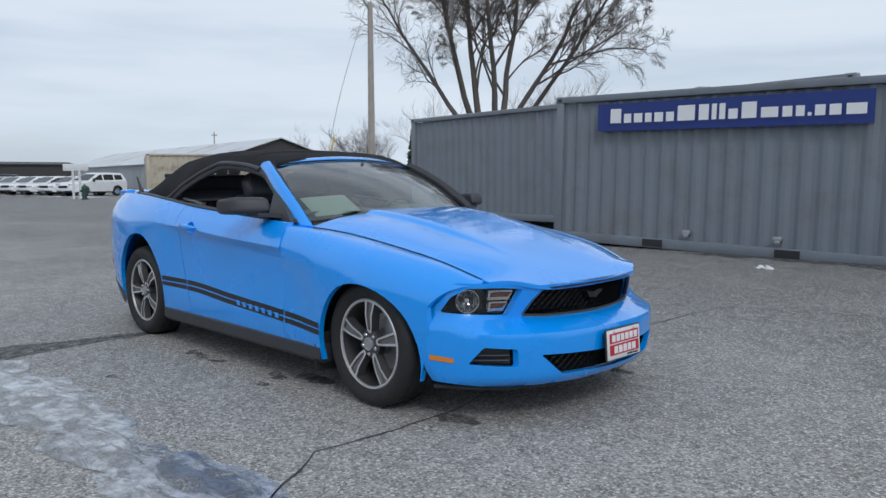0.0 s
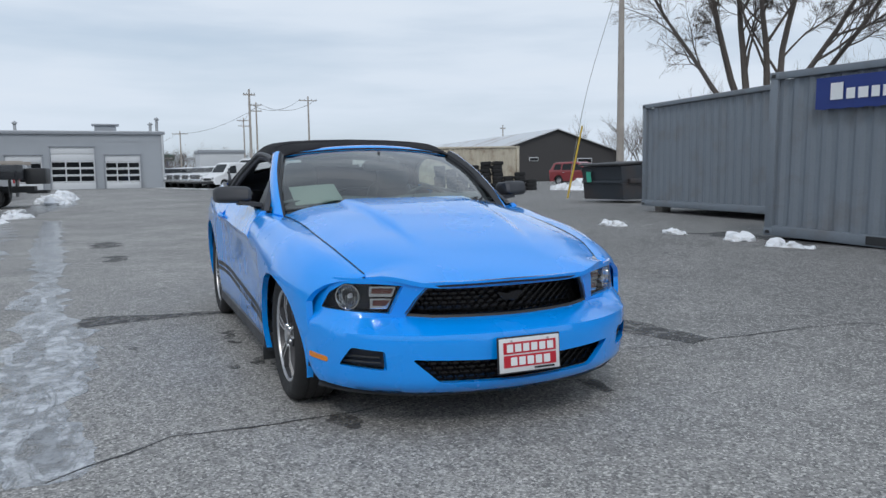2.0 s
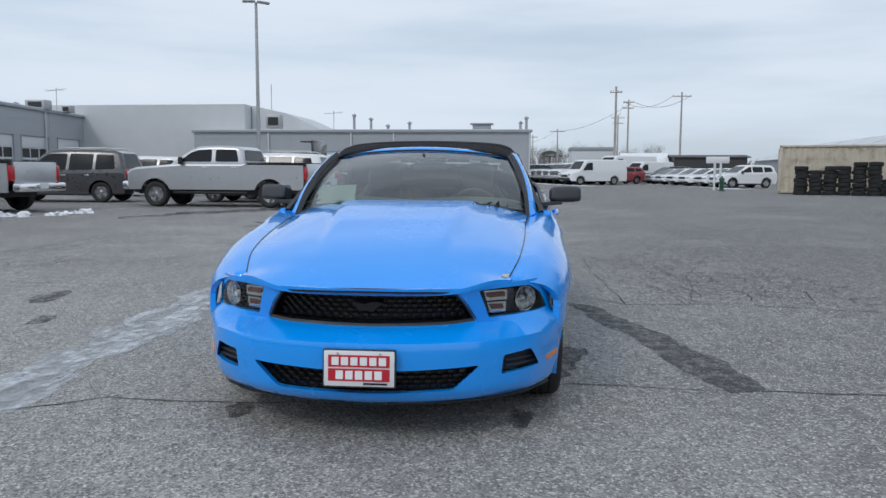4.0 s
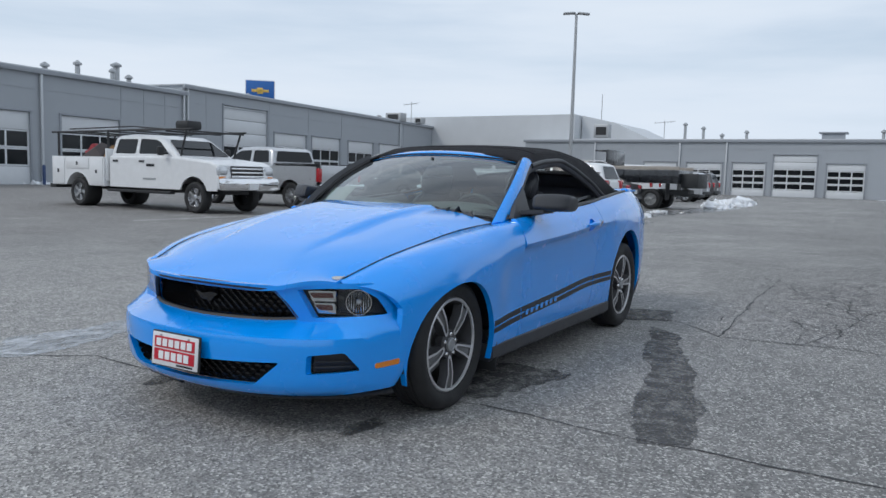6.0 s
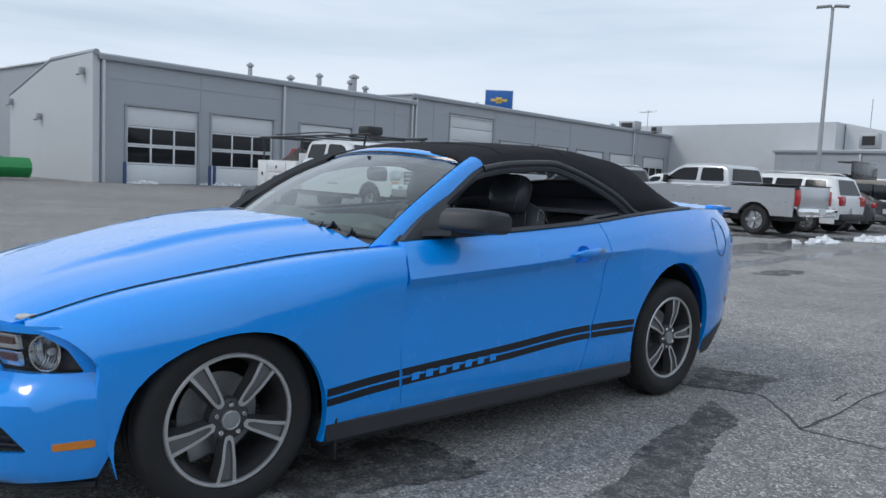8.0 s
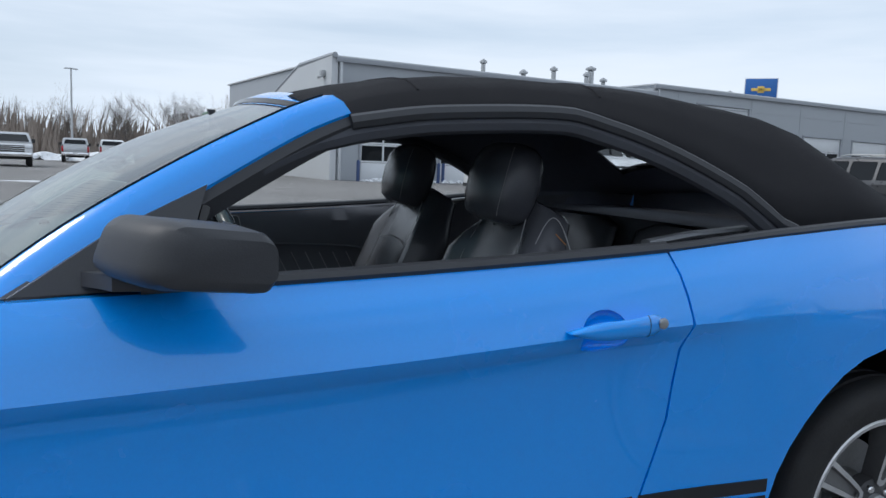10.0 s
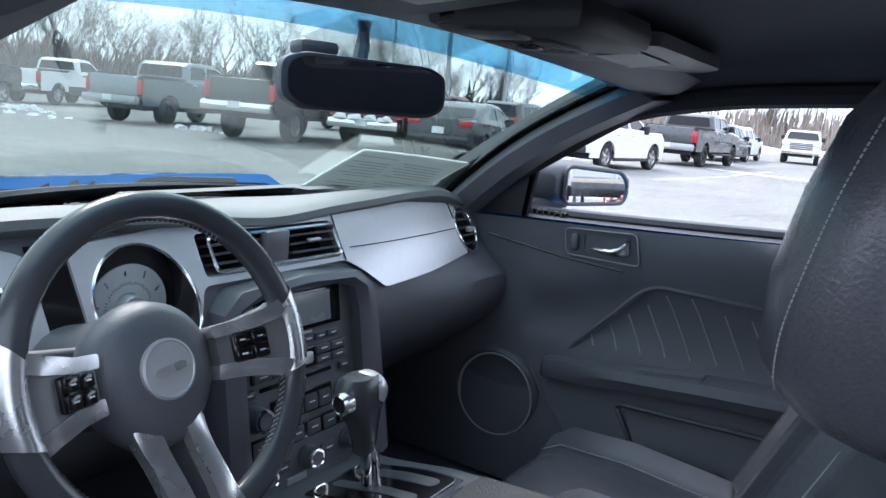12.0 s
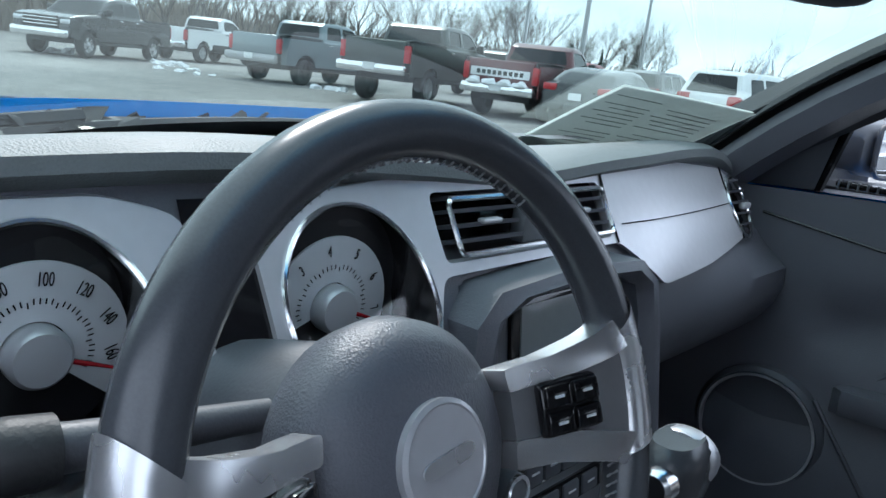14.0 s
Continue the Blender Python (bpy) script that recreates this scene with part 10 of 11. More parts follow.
for z, rx, ry, dx, dy in ((0.655, 0.015, 0.016, 0.0, 0.0), (0.68, 0.018, 0.02, 0.0, 0.002), (0.705, 0.022, 0.026, 0.002, 0.006), (0.725, 0.027, 0.036, 0.006, 0.01), (0.738, 0.03, 0.043, 0.008, 0.01), (0.757, 0.031, 0.045, 0.01, 0.009), (0.771, 0.028, 0.041, 0.01, 0.008), (0.779, 0.02, 0.032, 0.01, 0.008)):
    rings.append([(0.172 + dx + rx * math.copysign(abs(math.cos(a)) ** 0.8, math.cos(a)), dy + ry * math.copysign(abs(math.sin(a)) ** 0.8, math.sin(a)), z) for a in np.linspace(0, 2 * math.pi, 25)[:-1]])
loft(b, rings)
part("grip", b, M_RIM, kn)
b = bmesh.new()
rings = []
for y, k in ((-0.021, 1.0), (-0.018, 1.05), (-0.004, 1.06), (0.0, 1.0)):
    rings.append([(0.182 + 0.0315 * k * math.cos(a), y, 0.757 + 0.0235 * k * math.sin(a) - 0.012 * max(0, -math.sin(a))) for a in np.linspace(0, 2 * math.pi, 25)[:-1]])
loft(b, rings)
part("grip_band", b, M_SATIN, kn, "satin silver band")
b = bmesh.new()
lathe(b, [(0.018, -0.004), (0.017, 0.01), (0.013, 0.014), (0.012, 0.012), (0, 0.012)], Matrix.Translation((0.176, 0.05, 0.748)) @ Matrix.Rotation(radians(-90), 4, "X"), 20)
part("release_button", b, M_SOFTCHROME, kn, "bright release button")

# steering wheel
TILT = radians(20)
sw_m = Matrix.Translation((0.163, 0.365, 0.887)) @ Matrix(((math.sin(TILT), 0, -math.cos(TILT), 0), (0, -1, 0, 0), (math.cos(TILT), 0, math.sin(TILT), 0), (0, 0, 0, 1)))
# local: x up in the wheel's plane, y to the driver's right, z towards the driver
sw = new("steering_wheel")
sw.parent = car
sw.matrix_basis = sw_m
tagged(sw, "black leather steering wheel with silver spokes")
RW, RT = 0.176, 0.0168


def rim_pts(a0, a1, n):
    return [(RW * math.cos(a), RW * math.sin(a), 0) for a in np.linspace(a0, a1, n)]


b = bmesh.new()
tube(b, rim_pts(0, 2 * math.pi, 73)[:-1], RT, 14, up=(0, 0, 1), closed=True)
part("rim", b, M_RIM, sw, "black leather-wrapped rim")
b = bmesh.new()
for k in range(150):
    a = 2 * math.pi * k / 150
    if min(abs(a - q) for q in (0, 2 * math.pi)) < 0.62 or abs(a - math.pi / 2 - 0.55) < 0.35 or abs(a - 3 * math.pi / 2 + 0.55) < 0.35:
        r = RW - RT * 0.98
        p, q = Vector((r * math.cos(a), r * math.sin(a), 0.004)), Vector((r * math.cos(a + 0.028), r * math.sin(a + 0.028), -0.004))
        tube(b, [p, q], 0.0009, 4)
tagged(part("rim_stitch", b, M_THREADGLINT, sw), kind="stuff")
b = bmesh.new()
prof = [(0.078, -0.03), (0.083, -0.008), (0.079, 0.012), (0.066, 0.024), (0.045, 0.031), (0.02, 0.034), (0.001, 0.035)]
rings = []
for r, z in prof:
    rings.append([(r * (1.0 + 0.10 * max(0, -math.cos(a)) ** 2) * math.cos(a) - 0.006, r * (0.97 - 0.10 * max(0, -math.cos(a))) * math.sin(a), z - 0.045) for a in np.linspace(0, 2 * math.pi, 41)[:-1]])
loft(b, rings)
part("airbag_cover", b, M_VINYL, sw, "grained black airbag cover")
b = bmesh.new()
lathe(b, [(0.034, -0.015), (0.034, -0.008), (0.031, -0.0065), (0.030, -0.0075), (0.0, -0.0072)], pose(-0.004, 0, 0), 36)
em_ = part("emblem_disc", b, M_SATIN, sw, "brushed silver emblem disc")
b = bmesh.new()
shp = [(0.0065 * math.sin(a) * (1 + 0.3 * math.cos(2 * a)) - 0.004 + 0.12 * 0.02 * math.cos(a), 0.021 * math.cos(a)) for a in np.linspace(0, 2 * math.pi, 25)[:-1]]
sheet(b, shp, lambda u, v: (u, v, -0.0054), 0.01, thick=0.0014, inward=(0, 0, -1))
part("emblem_relief", b, M_SPOKE, em_, "plain raised emblem shape")
def spoke_z(v):
    """The spokes rise from the hub to the face of the rim."""
    return 0.016 - 0.036 * (1 - ease(0.06, 0.165, abs(v)))


def sleeve(a0, a1, skew, name, label):
    """A silver sleeve that wraps the front of the rim between two angles."""
    b = bmesh.new()
    rings = []
    for a in np.linspace(a0, a1, 15):
        ring = []
        for q in np.linspace(-0.62 * math.pi, 1.12 * math.pi, 15):
            rad = RW + (RT + 0.0018) * math.cos(q)
            aa = a + skew * math.cos(q)
            ring.append((rad * math.cos(aa), rad * math.sin(aa), (RT + 0.0018) * math.sin(q)))
        rings.append(ring)
    loft(b, rings, closed=False)
    return part(name, b, M_SPOKE, sw, label)


M_INSERT = mat("dark_satin_insert", (0.2, 0.2, 0.21), 0.35, 0.4, var=0.06, scale=14)
for s in (1, -1):
    # side spokes: two silver arms that run into a sleeve round the rim, a dark satin insert and a switch block
    sleeve(s * math.pi / 2 - s * 0.27, s * math.pi / 2 + s * 0.24, -0.06 * s, "spoke_end", "brushed silver sleeve on the rim")
    arms = (((0.030, 0.072), (0.032, 0.105), (0.040, 0.14), (0.050, 0.170), (0.030, 0.176), (0.023, 0.150), (0.018, 0.12), (0.015, 0.074)),
            ((-0.016, 0.074), (-0.020, 0.12), (-0.028, 0.150), (-0.036, 0.176), (-0.058, 0.168), (-0.046, 0.14), (-0.037, 0.105), (-0.034, 0.072)))
    for arm in arms:
        poly = [(u, s * v) for u, v in arm]
        b = bmesh.new()
        sheet(b, rounded(poly if s > 0 else list(reversed(poly)), 0.003, 2), lambda u, v: (u, v, spoke_z(v) - 1.6 * max(0, abs(u) - 0.028) ** 1.5), 0.008, thick=0.02, inward=(0, 0, -1))
        part("spoke", b, M_SPOKE, sw, "brushed silver spoke")
    poly = [(u, s * v) for u, v in ((0.017, 0.078), (0.022, 0.13), (0.03, 0.165), (0.0, 0.172), (-0.034, 0.165), (-0.026, 0.13), (-0.018, 0.078))]
    b = bmesh.new()
    sheet(b, poly if s > 0 else list(reversed(poly)), lambda u, v: (u, v, spoke_z(v) - 0.004), 0.012, thick=0.014, inward=(0, 0, -1))
    ins = part("spoke_insert", b, M_INSERT, sw, "dark satin insert between the spoke arms")
    b = bmesh.new()
    box(b, (0, 0, 0), (0.036, 0.046, 0.01), 0.004)
    blk = part("switch_block", b, M_GLOSSB, ins, "black steering-wheel switch block")
    blk.matrix_basis = Matrix.Translation((-0.001, s * 0.112, spoke_z(0.112) + 0.0)) @ Matrix.Rotation(s * 0.36, 4, "X")
    for i, j in ((-1, -1), (-1, 1), (1, -1), (1, 1)):
        b = bmesh.new()
        box(b, (0.0085 * i, 0.011 * j, 0.0055), (0.0145, 0.0195, 0.005), 0.002)
        box(b, (0.0085 * i, 0.011 * j, 0.0084), (0.0018, 0.007, 0.0008), 0)
        bt = part("wheel_button", b, (M_GLOSSB, M_WHITEINK), sw)
        bt.matrix_basis = blk.matrix_basis.copy()
        for f in bt.data.polygons:
            f.material_index = 1 if f.center.z > 0.0081 else 0
# lower spoke: two silver prongs round a dark slot, run into a sleeve at the foot of the rim
sleeve(math.pi - 0.27, math.pi + 0.27, 0.0, "spoke_end", "brushed silver sleeve on the rim")
for s in (1, -1):
    poly = [(u, s * v) for u, v in ((-0.062, 0.016), (-0.060, 0.046), (-0.10, 0.041), (-0.14, 0.041), (-0.172, 0.050), (-0.176, 0.014), (-0.14, 0.014), (-0.10, 0.015))]
    b = bmesh.new()
    sheet(b, rounded(poly if s > 0 else list(reversed(poly)), 0.004, 3), lambda u, v: (u, v, -0.022 + 0.038 * ease(0.06, 0.165, abs(u)) - 4.0 * max(0, abs(v) - 0.03) ** 1.6), 0.01, thick=0.018, inward=(0, 0, -1))
    part("spoke", b, M_SPOKE, sw, "brushed silver lower spoke")
b = bmesh.new()
sheet(b, [(-0.16, -0.018), (-0.16, 0.018), (-0.182, 0.02), (-0.182, -0.02)], lambda u, v: (u, v, 0.013), 0.02, thick=0.012, inward=(0, 0, -1))
part("spoke_foot", b, M_INSERT, sw)
b = bmesh.new()
sheet(b, [(-0.06, -0.018), (-0.06, 0.018), (-0.165, 0.018), (-0.165, -0.018)], lambda u, v: (u, v, -0.034 + 0.034 * ease(0.07, 0.165, abs(u))), 0.03, thick=0.012, inward=(0, 0, -1))
part("spoke_infill", b, M_BLACKPL, sw)
# column, stalk
b = bmesh.new()
m = sw_m
loft(b, [[m @ Vector((r * 1.0 * math.cos(a), r * math.sin(a), z)) for a in np.linspace(0, 2 * math.pi, 25)[:-1]] for r, z in ((0.05, -0.065), (0.062, -0.08), (0.064, -0.14), (0.07, -0.26))])
part("column_shroud", b, M_CABIN, car)
b = bmesh.new()
p0, p1 = Vector((0.265, 0.41, 0.882)), Vector((0.278, 0.548, 0.893))
tube(b, [p0, p0.lerp(p1, 0.5), p1], [0.009, 0.011, 0.0135], 14)
sk = part("indicator_stalk", b, M_CABIN, car, "black indicator stalk")
b = bmesh.new()
lathe(b, [(0.0175, -0.02), (0.0185, 0.0), (0.0175, 0.012), (0.014, 0.016), (0, 0.0165)], Matrix.Translation(p1) @ (p1 - p0).to_track_quat("Z", "Y").to_matrix().to_4x4(), 20)
part("stalk_cap", b, M_BLACKPL, sk)
# light switch panel
b = bmesh.new()
lp = rounded([(0.678, 0.812), (0.645, 0.834), (0.60, 0.836), (0.575, 0.808), (0.55, 0.795), (0.53, 0.785), (0.525, 0.70), (0.675, 0.70)], 0.012)
sheet(b, lp, on_dash(-0.004), 0.03, thick=0.012, inward=BACK)
lpn = part("switch_panel", b, M_CABIN, dash, "black light-switch panel")
LS = (0.622, 0.788)


def dknob(c, prof, material, name, parent, n=30):
    b = bmesh.new()
    lathe(b, prof, Matrix.Translation((dashx(*c) - 0.004, *c)) @ Matrix.Rotation(radians(-90), 4, "Y"), n)
    return part(name, b, material, parent)


lk = dknob(LS, [(0.040, 0), (0.040, 0.006), (0.036, 0.009), (0.022, 0.009)], M_GLOSSB, "light_switch", lpn)
dknob(LS, [(0.022, 0.008), (0.021, 0.02), (0.017, 0.022), (0, 0.0225)], M_CABIN, "switch_cap", lk)
b = bmesh.new()
box(b, (dashx(*LS) - 0.03, LS[0], LS[1]), (0.014, 0.009, 0.04), 0.003)
part("switch_grip", b, M_CABIN, lk)
for a, w in ((0.5, 0.006), (1.0, 0.008), (1.45, 0.006)):
    b = bmesh.new()
    box(b, (dashx(*LS) - 0.0145, LS[0] - 0.031 * math.cos(a + 0.35), LS[1] + 0.031 * math.sin(a + 0.35)), (0.001, w, 0.005), 0)
    part("marking", b, M_WHITEINK, lk)
b = bmesh.new()
box(b, (dashx(0.552, 0.77) - 0.008, 0.552, 0.77), (0.012, 0.014, 0.032), 0.003)
part("dimmer_wheel", b, M_STACK, lpn)
for k in range(3):
    y = 0.655 - 0.044 * k
    b = bmesh.new()
    box(b, (dashx(y, 0.715) - 0.009, y, 0.715), (0.012, 0.04, 0.022), 0.003)
    bt = part("panel_button", b, M_CABIN, lpn)
    b = bmesh.new()
    box(b, (dashx(y, 0.715) - 0.0156, y, 0.717), (0.0008, 0.016, 0.004), 0)
    part("marking", b, M_WHITEINK, bt)

# pedals, floor, firewall
b = bmesh.new()
box(b, (0.2, 0, 0.27), (1.3, 1.5, 0.04), 0.01)
box(b, (-0.9, 0, 0.32), (1.0, 1.4, 0.1), 0.02)
part("carpet", b, M_CARPET, car, "black cabin carpet")
b = bmesh.new()
loft(b, [[(0.62, -0.8, 0.28), (0.62, 0.8, 0.28)], [(0.70, -0.8, 0.55), (0.70, 0.8, 0.55)], [(0.60, -0.8, 0.9), (0.60, 0.8, 0.9)]], closed=False)
part("firewall", b, M_CARPET, car)
for x, y, w, h in ((0.50, 0.40, 0.09, 0.07), (0.53, 0.27, 0.05, 0.13)):
    b = bmesh.new()
    box(b, (0, 0, 0), (0.012, w, h), 0.006)
    o = part("pedal", b, M_RUBBER, car, "rubber pedal with bright edging")
    o.matrix_basis = pose(x, y, 0.42, 0, 40, 0)
    b = bmesh.new()
    tube(b, [(-0.007, q * w / 2, r * h / 2) for q, r in ((-1, -1), (1, -1), (1, 1), (-1, 1))], 0.003, 5, closed=True)
    part("pedal_edge", b, M_CHROME, o)

# door cards and side trim
for s in (1, -1):
    inn = (0, s, 0)

    def card(x, z):
        top = ease(0.955, 1.0, z)
        low = ease(0.62, 0.45, z)
        scoop = 0.022 * ease(0.0, 0.06, min(z - 0.66, 0.86 - z - 0.35 * max(0, x - 0.05), 0.3 - x, x + 0.62))
        return (x, s * (0.745 + 0.05 * top + scoop - 0.03 * low + 0.012 * ease(0.88, 0.94, z) * 0), z)
    ztop = lambda x: body_side(x, 1.0)[1] - 0.004
    out = [(0.64, 0.30)] + [(x, ztop(x)) for x in np.linspace(0.62, -0.70, 12)] + [(-0.70, 0.30)]
    b = bmesh.new()
    sheet(b, out, card, 0.035)
    dc = part("door_card", b, M_VINYL, car, "black moulded door card")
    b = bmesh.new()
    loft(b, [[(x, s * 0.79, ztop(x)), (x, s * (body_side(x, 1.0)[0] - 0.02), ztop(x) + 0.006)] for x in np.linspace(0.62, -0.70, 12)], closed=False)
    part("card_top", b, M_VINYL, dc)
    # pull handle
    b = bmesh.new()
    fr = rounded([(0.20, 0.945), (0.03, 0.955), (0.015, 0.885), (0.19, 0.885)], 0.014)
    sheet(b, fr, lambda x, z: (x, s * 0.742, z), 0.03, holes=[rounded([(0.15, 0.937), (0.045, 0.943), (0.035, 0.898), (0.15, 0.898)], 0.01)], thick=0.014, inward=inn)
    hb = part("handle_bezel", b, M_CABIN, dc)
    b = bmesh.new()
    sheet(b, [(0.155, 0.94), (0.04, 0.946), (0.03, 0.895), (0.155, 0.895)], lambda x, z: (x, s * 0.772, z), 0.05)
    part("handle_cup", b, M_GLOSSB, hb)
    b = bmesh.new()
    rings = []
    for x, zl, zh, yy in ((0.148, 0.899, 0.911, 0.752), (0.12, 0.899, 0.914, 0.744), (0.085, 0.899, 0.916, 0.738), (0.062, 0.899, 0.925, 0.735), (0.05, 0.901, 0.94, 0.737), (0.043, 0.904, 0.944, 0.742)):
        rings.append([(x, s * (yy + dy), z) for dy, z in ((0.0, zl + 0.002), (0.006, zl), (0.012, zh - 0.002), (0.008, zh), (-0.002, zh - 0.004), (-0.004, (zl + zh) / 2))])
    loft(b, rings)
    part("door_pull", b, M_SOFTCHROME, hb, "satin chrome inner door handle")
    b = bmesh.new()
    tube(b, [Vector((x, s * 0.7415, z)) for x, z in dense(fr, 0.02)], 0.0018, 5, closed=True)
    part("bezel_edge", b, M_THREADGLINT, hb)
    b = bmesh.new()
    box(b, (0.172, s * 0.738, 0.918), (0.016, 0.012, 0.036), 0.004)
    part("lock_button", b, M_STACK, hb)
    b = bmesh.new()
    tube(b, [(x, s * 0.742, 0.972) for x in (0.29, 0.25, 0.2)], 0.011, 8, flat=0.6)
    sv = part("side_vent", b, M_GLOSSB, dc)
    for k in range(6):
        boxed("vane", (0.285 - 0.015 * k, s * 0.735, 0.972), (0.003, 0.012, 0.014), M_CABIN, sv, 0.0)
    # armrest
    b = bmesh.new()
    rings = []
    for x, z, d in ((0.22, 0.628, 0.01), (0.20, 0.635, 0.045), (0.10, 0.645, 0.06), (0.0, 0.66, 0.07), (-0.2, 0.68, 0.075), (-0.5, 0.70, 0.07), (-0.66, 0.71, 0.05)):
        rings.append([(x, s * 0.78, z - 0.05), (x, s * (0.75 - d * 0.8), z - 0.045), (x, s * (0.75 - d), z - 0.02), (x, s * (0.75 - d * 0.9), z), (x, s * 0.78, z + 0.006)])
    loft(b, rings)
    part("door_armrest", b, M_VINYL, dc)
    b = bmesh.new()
    sheet(b, rounded([(-0.02, 0.735), (-0.16, 0.742), (-0.16, 0.708), (-0.02, 0.702)], 0.005), lambda x, y: (x, s * y, 0.668 - 0.12 * (x + 0.02) + 0.0), 0.03, thick=0.006, inward=(0, 0, -1))
    part("window_switch", b, M_STACK, dc)
    # pleated insert
    edge_top = curve1([(-0.62, 0.80), (-0.4, 0.833), (-0.10, 0.842), (-0.01, 0.834), (0.06, 0.77), (0.16, 0.67)])
    for k in range(11):
        x0 = 0.10 - 0.055 * k
        line = []
        for q in np.linspace(0, 1, 7):
            x, z = x0 + 0.085 * q, 0.682 + 0.004 * min(k, 6) + 0.16 * q
            if z < edge_top(x) - 0.006:
                line.append(Vector(card(x, z)) - Vector((0, s * 0.002, 0)))
        if len(line) > 1:
            # Pale line along each pleat: its highlight is put into the colour.
            b = bmesh.new()
            tube(b, line, 0.0022, 6)
            part("pleat", b, M_THREADGLINT, dc)
    b = bmesh.new()
    tube(b, smooth_line([(0.16, s * 0.752, 0.66), (0.06, s * 0.752, 0.77), (-0.01, s * 0.752, 0.838), (-0.10, s * 0.752, 0.846), (-0.4, s * 0.752, 0.835), (-0.62, s * 0.752, 0.80)], 6), 0.006, 6)
    part("insert_piping", b, M_VINYL, dc)
    # speaker
    sp_m = Matrix.Translation((0.325, s * 0.735, 0.51)) @ Matrix.Rotation(radians(90 * s), 4, "X")
    b = bmesh.new()
    lathe(b, [(0.118, -0.03), (0.116, 0.012), (0.108, 0.02), (0.10, 0.014), (0.096, 0.002), (0.0, 0.006)], sp_m, 40)
    spk = part("door_speaker", b, M_CABIN, dc, "round black door speaker")
    b = bmesh.new()
    lathe(b, [(0.104, 0.017), (0.1035, 0.0215), (0.1, 0.0205), (0.0985, 0.014)], sp_m, 48, False)
    part("speaker_ring", b, M_SATIN, spk, "chrome speaker ring")
    b = bmesh.new()
    pk = rounded([(0.02, 0.575), (-0.55, 0.6), (-0.55, 0.46), (-0.05, 0.455)], 0.02)
    tube(b, [Vector((x, s * 0.714, z)) for x, z in dense(pk, 0.03)], 0.0055, 6, closed=True)
    part("pocket_rim", b, M_CABIN, dc)
    b = bmesh.new()
    tube(b, [(0.24, s * 0.722, 0.6), (0.16, s * 0.716, 0.5), (0.05, s * 0.712, 0.36)], 0.004, 6)
    part("card_seam", b, M_CABIN, dc)
    b = bmesh.new()
    tube(b, [(0.4, s * 0.744, 0.90), (0.2, s * 0.7445, 0.875), (0.05, s * 0.7445, 0.868)], 0.0025, 5)
    part("card_seam", b, M_GLOSSB, dc)
    # rear side trim
    b = bmesh.new()
    out = [(-0.70, 0.30), (-0.70, 1.0), (-0.95, 1.03), (-1.5, 1.07), (-1.5, 0.3)]
    sheet(b, out, lambda x, z: (x, s * (0.76 - 0.12 * ease(-0.85, -1.2, x) * ease(0.95, 0.8, z)), z), 0.06)
    part("rear_side_trim", b, M_VINYL, car)
    # top frame linkage seen at the rear of the opening
    b = bmesh.new()
    tube(b, [(-0.72, s * 0.70, 1.01), (-0.85, s * 0.70, 1.03), (-1.02, s * 0.70, 1.045)], 0.02, 8, flat=0.5)
    part("quarter_shelf", b, M_STACK, car)
    # inner windscreen pillar
    b = bmesh.new()
    rings = []
    for v in np.linspace(-0.02, 1.0, 9):
        p = ws(s, v)
        rings.append([p + Vector(q) for q in ((-0.015, -s * 0.012, -0.004), (-0.02, -s * 0.02, -0.022), (-0.058, -s * 0.012, -0.038), (-0.085, s * 0.03, -0.034), (-0.076, s * 0.055, -0.012), (-0.03, s * 0.045, 0.004))])
    loft(b, rings)
    part("pillar_trim", b, M_VINYL, car, "black inner pillar trim")
    b = bmesh.new()
    sheet(b, [(0.62, 0.93), (0.335, 0.95), (0.285, 1.105), (0.42, 1.06)], lambda x, z: (x, s * (0.79 - 0.45 * (z - 0.93)), z), 0.05)
    part("corner_trim", b, M_VINYL, car)
    b = bmesh.new()
    tube(b, [(0.335, s * 0.80, 0.95), (0.308, s * 0.768, 1.03), (0.288, s * 0.744, 1.085)], 0.010, 8)
    part("window_post", b, M_GLOSSB, car, "slim black front window channel")

# header inside: trim, visors, overhead unit
b = bmesh.new()
rings = []
for u in np.linspace(-1, 1, 21):
    p = ws(u, 1.0)
    rings.append([p + Vector(q) for q in ((-0.012, 0, -0.006), (-0.04, 0, -0.03), (-0.10, 0, -0.022), (-0.14, 0, 0.005))])
loft(b, rings, closed=False)
part("header_trim", b, M_VINYL, car)
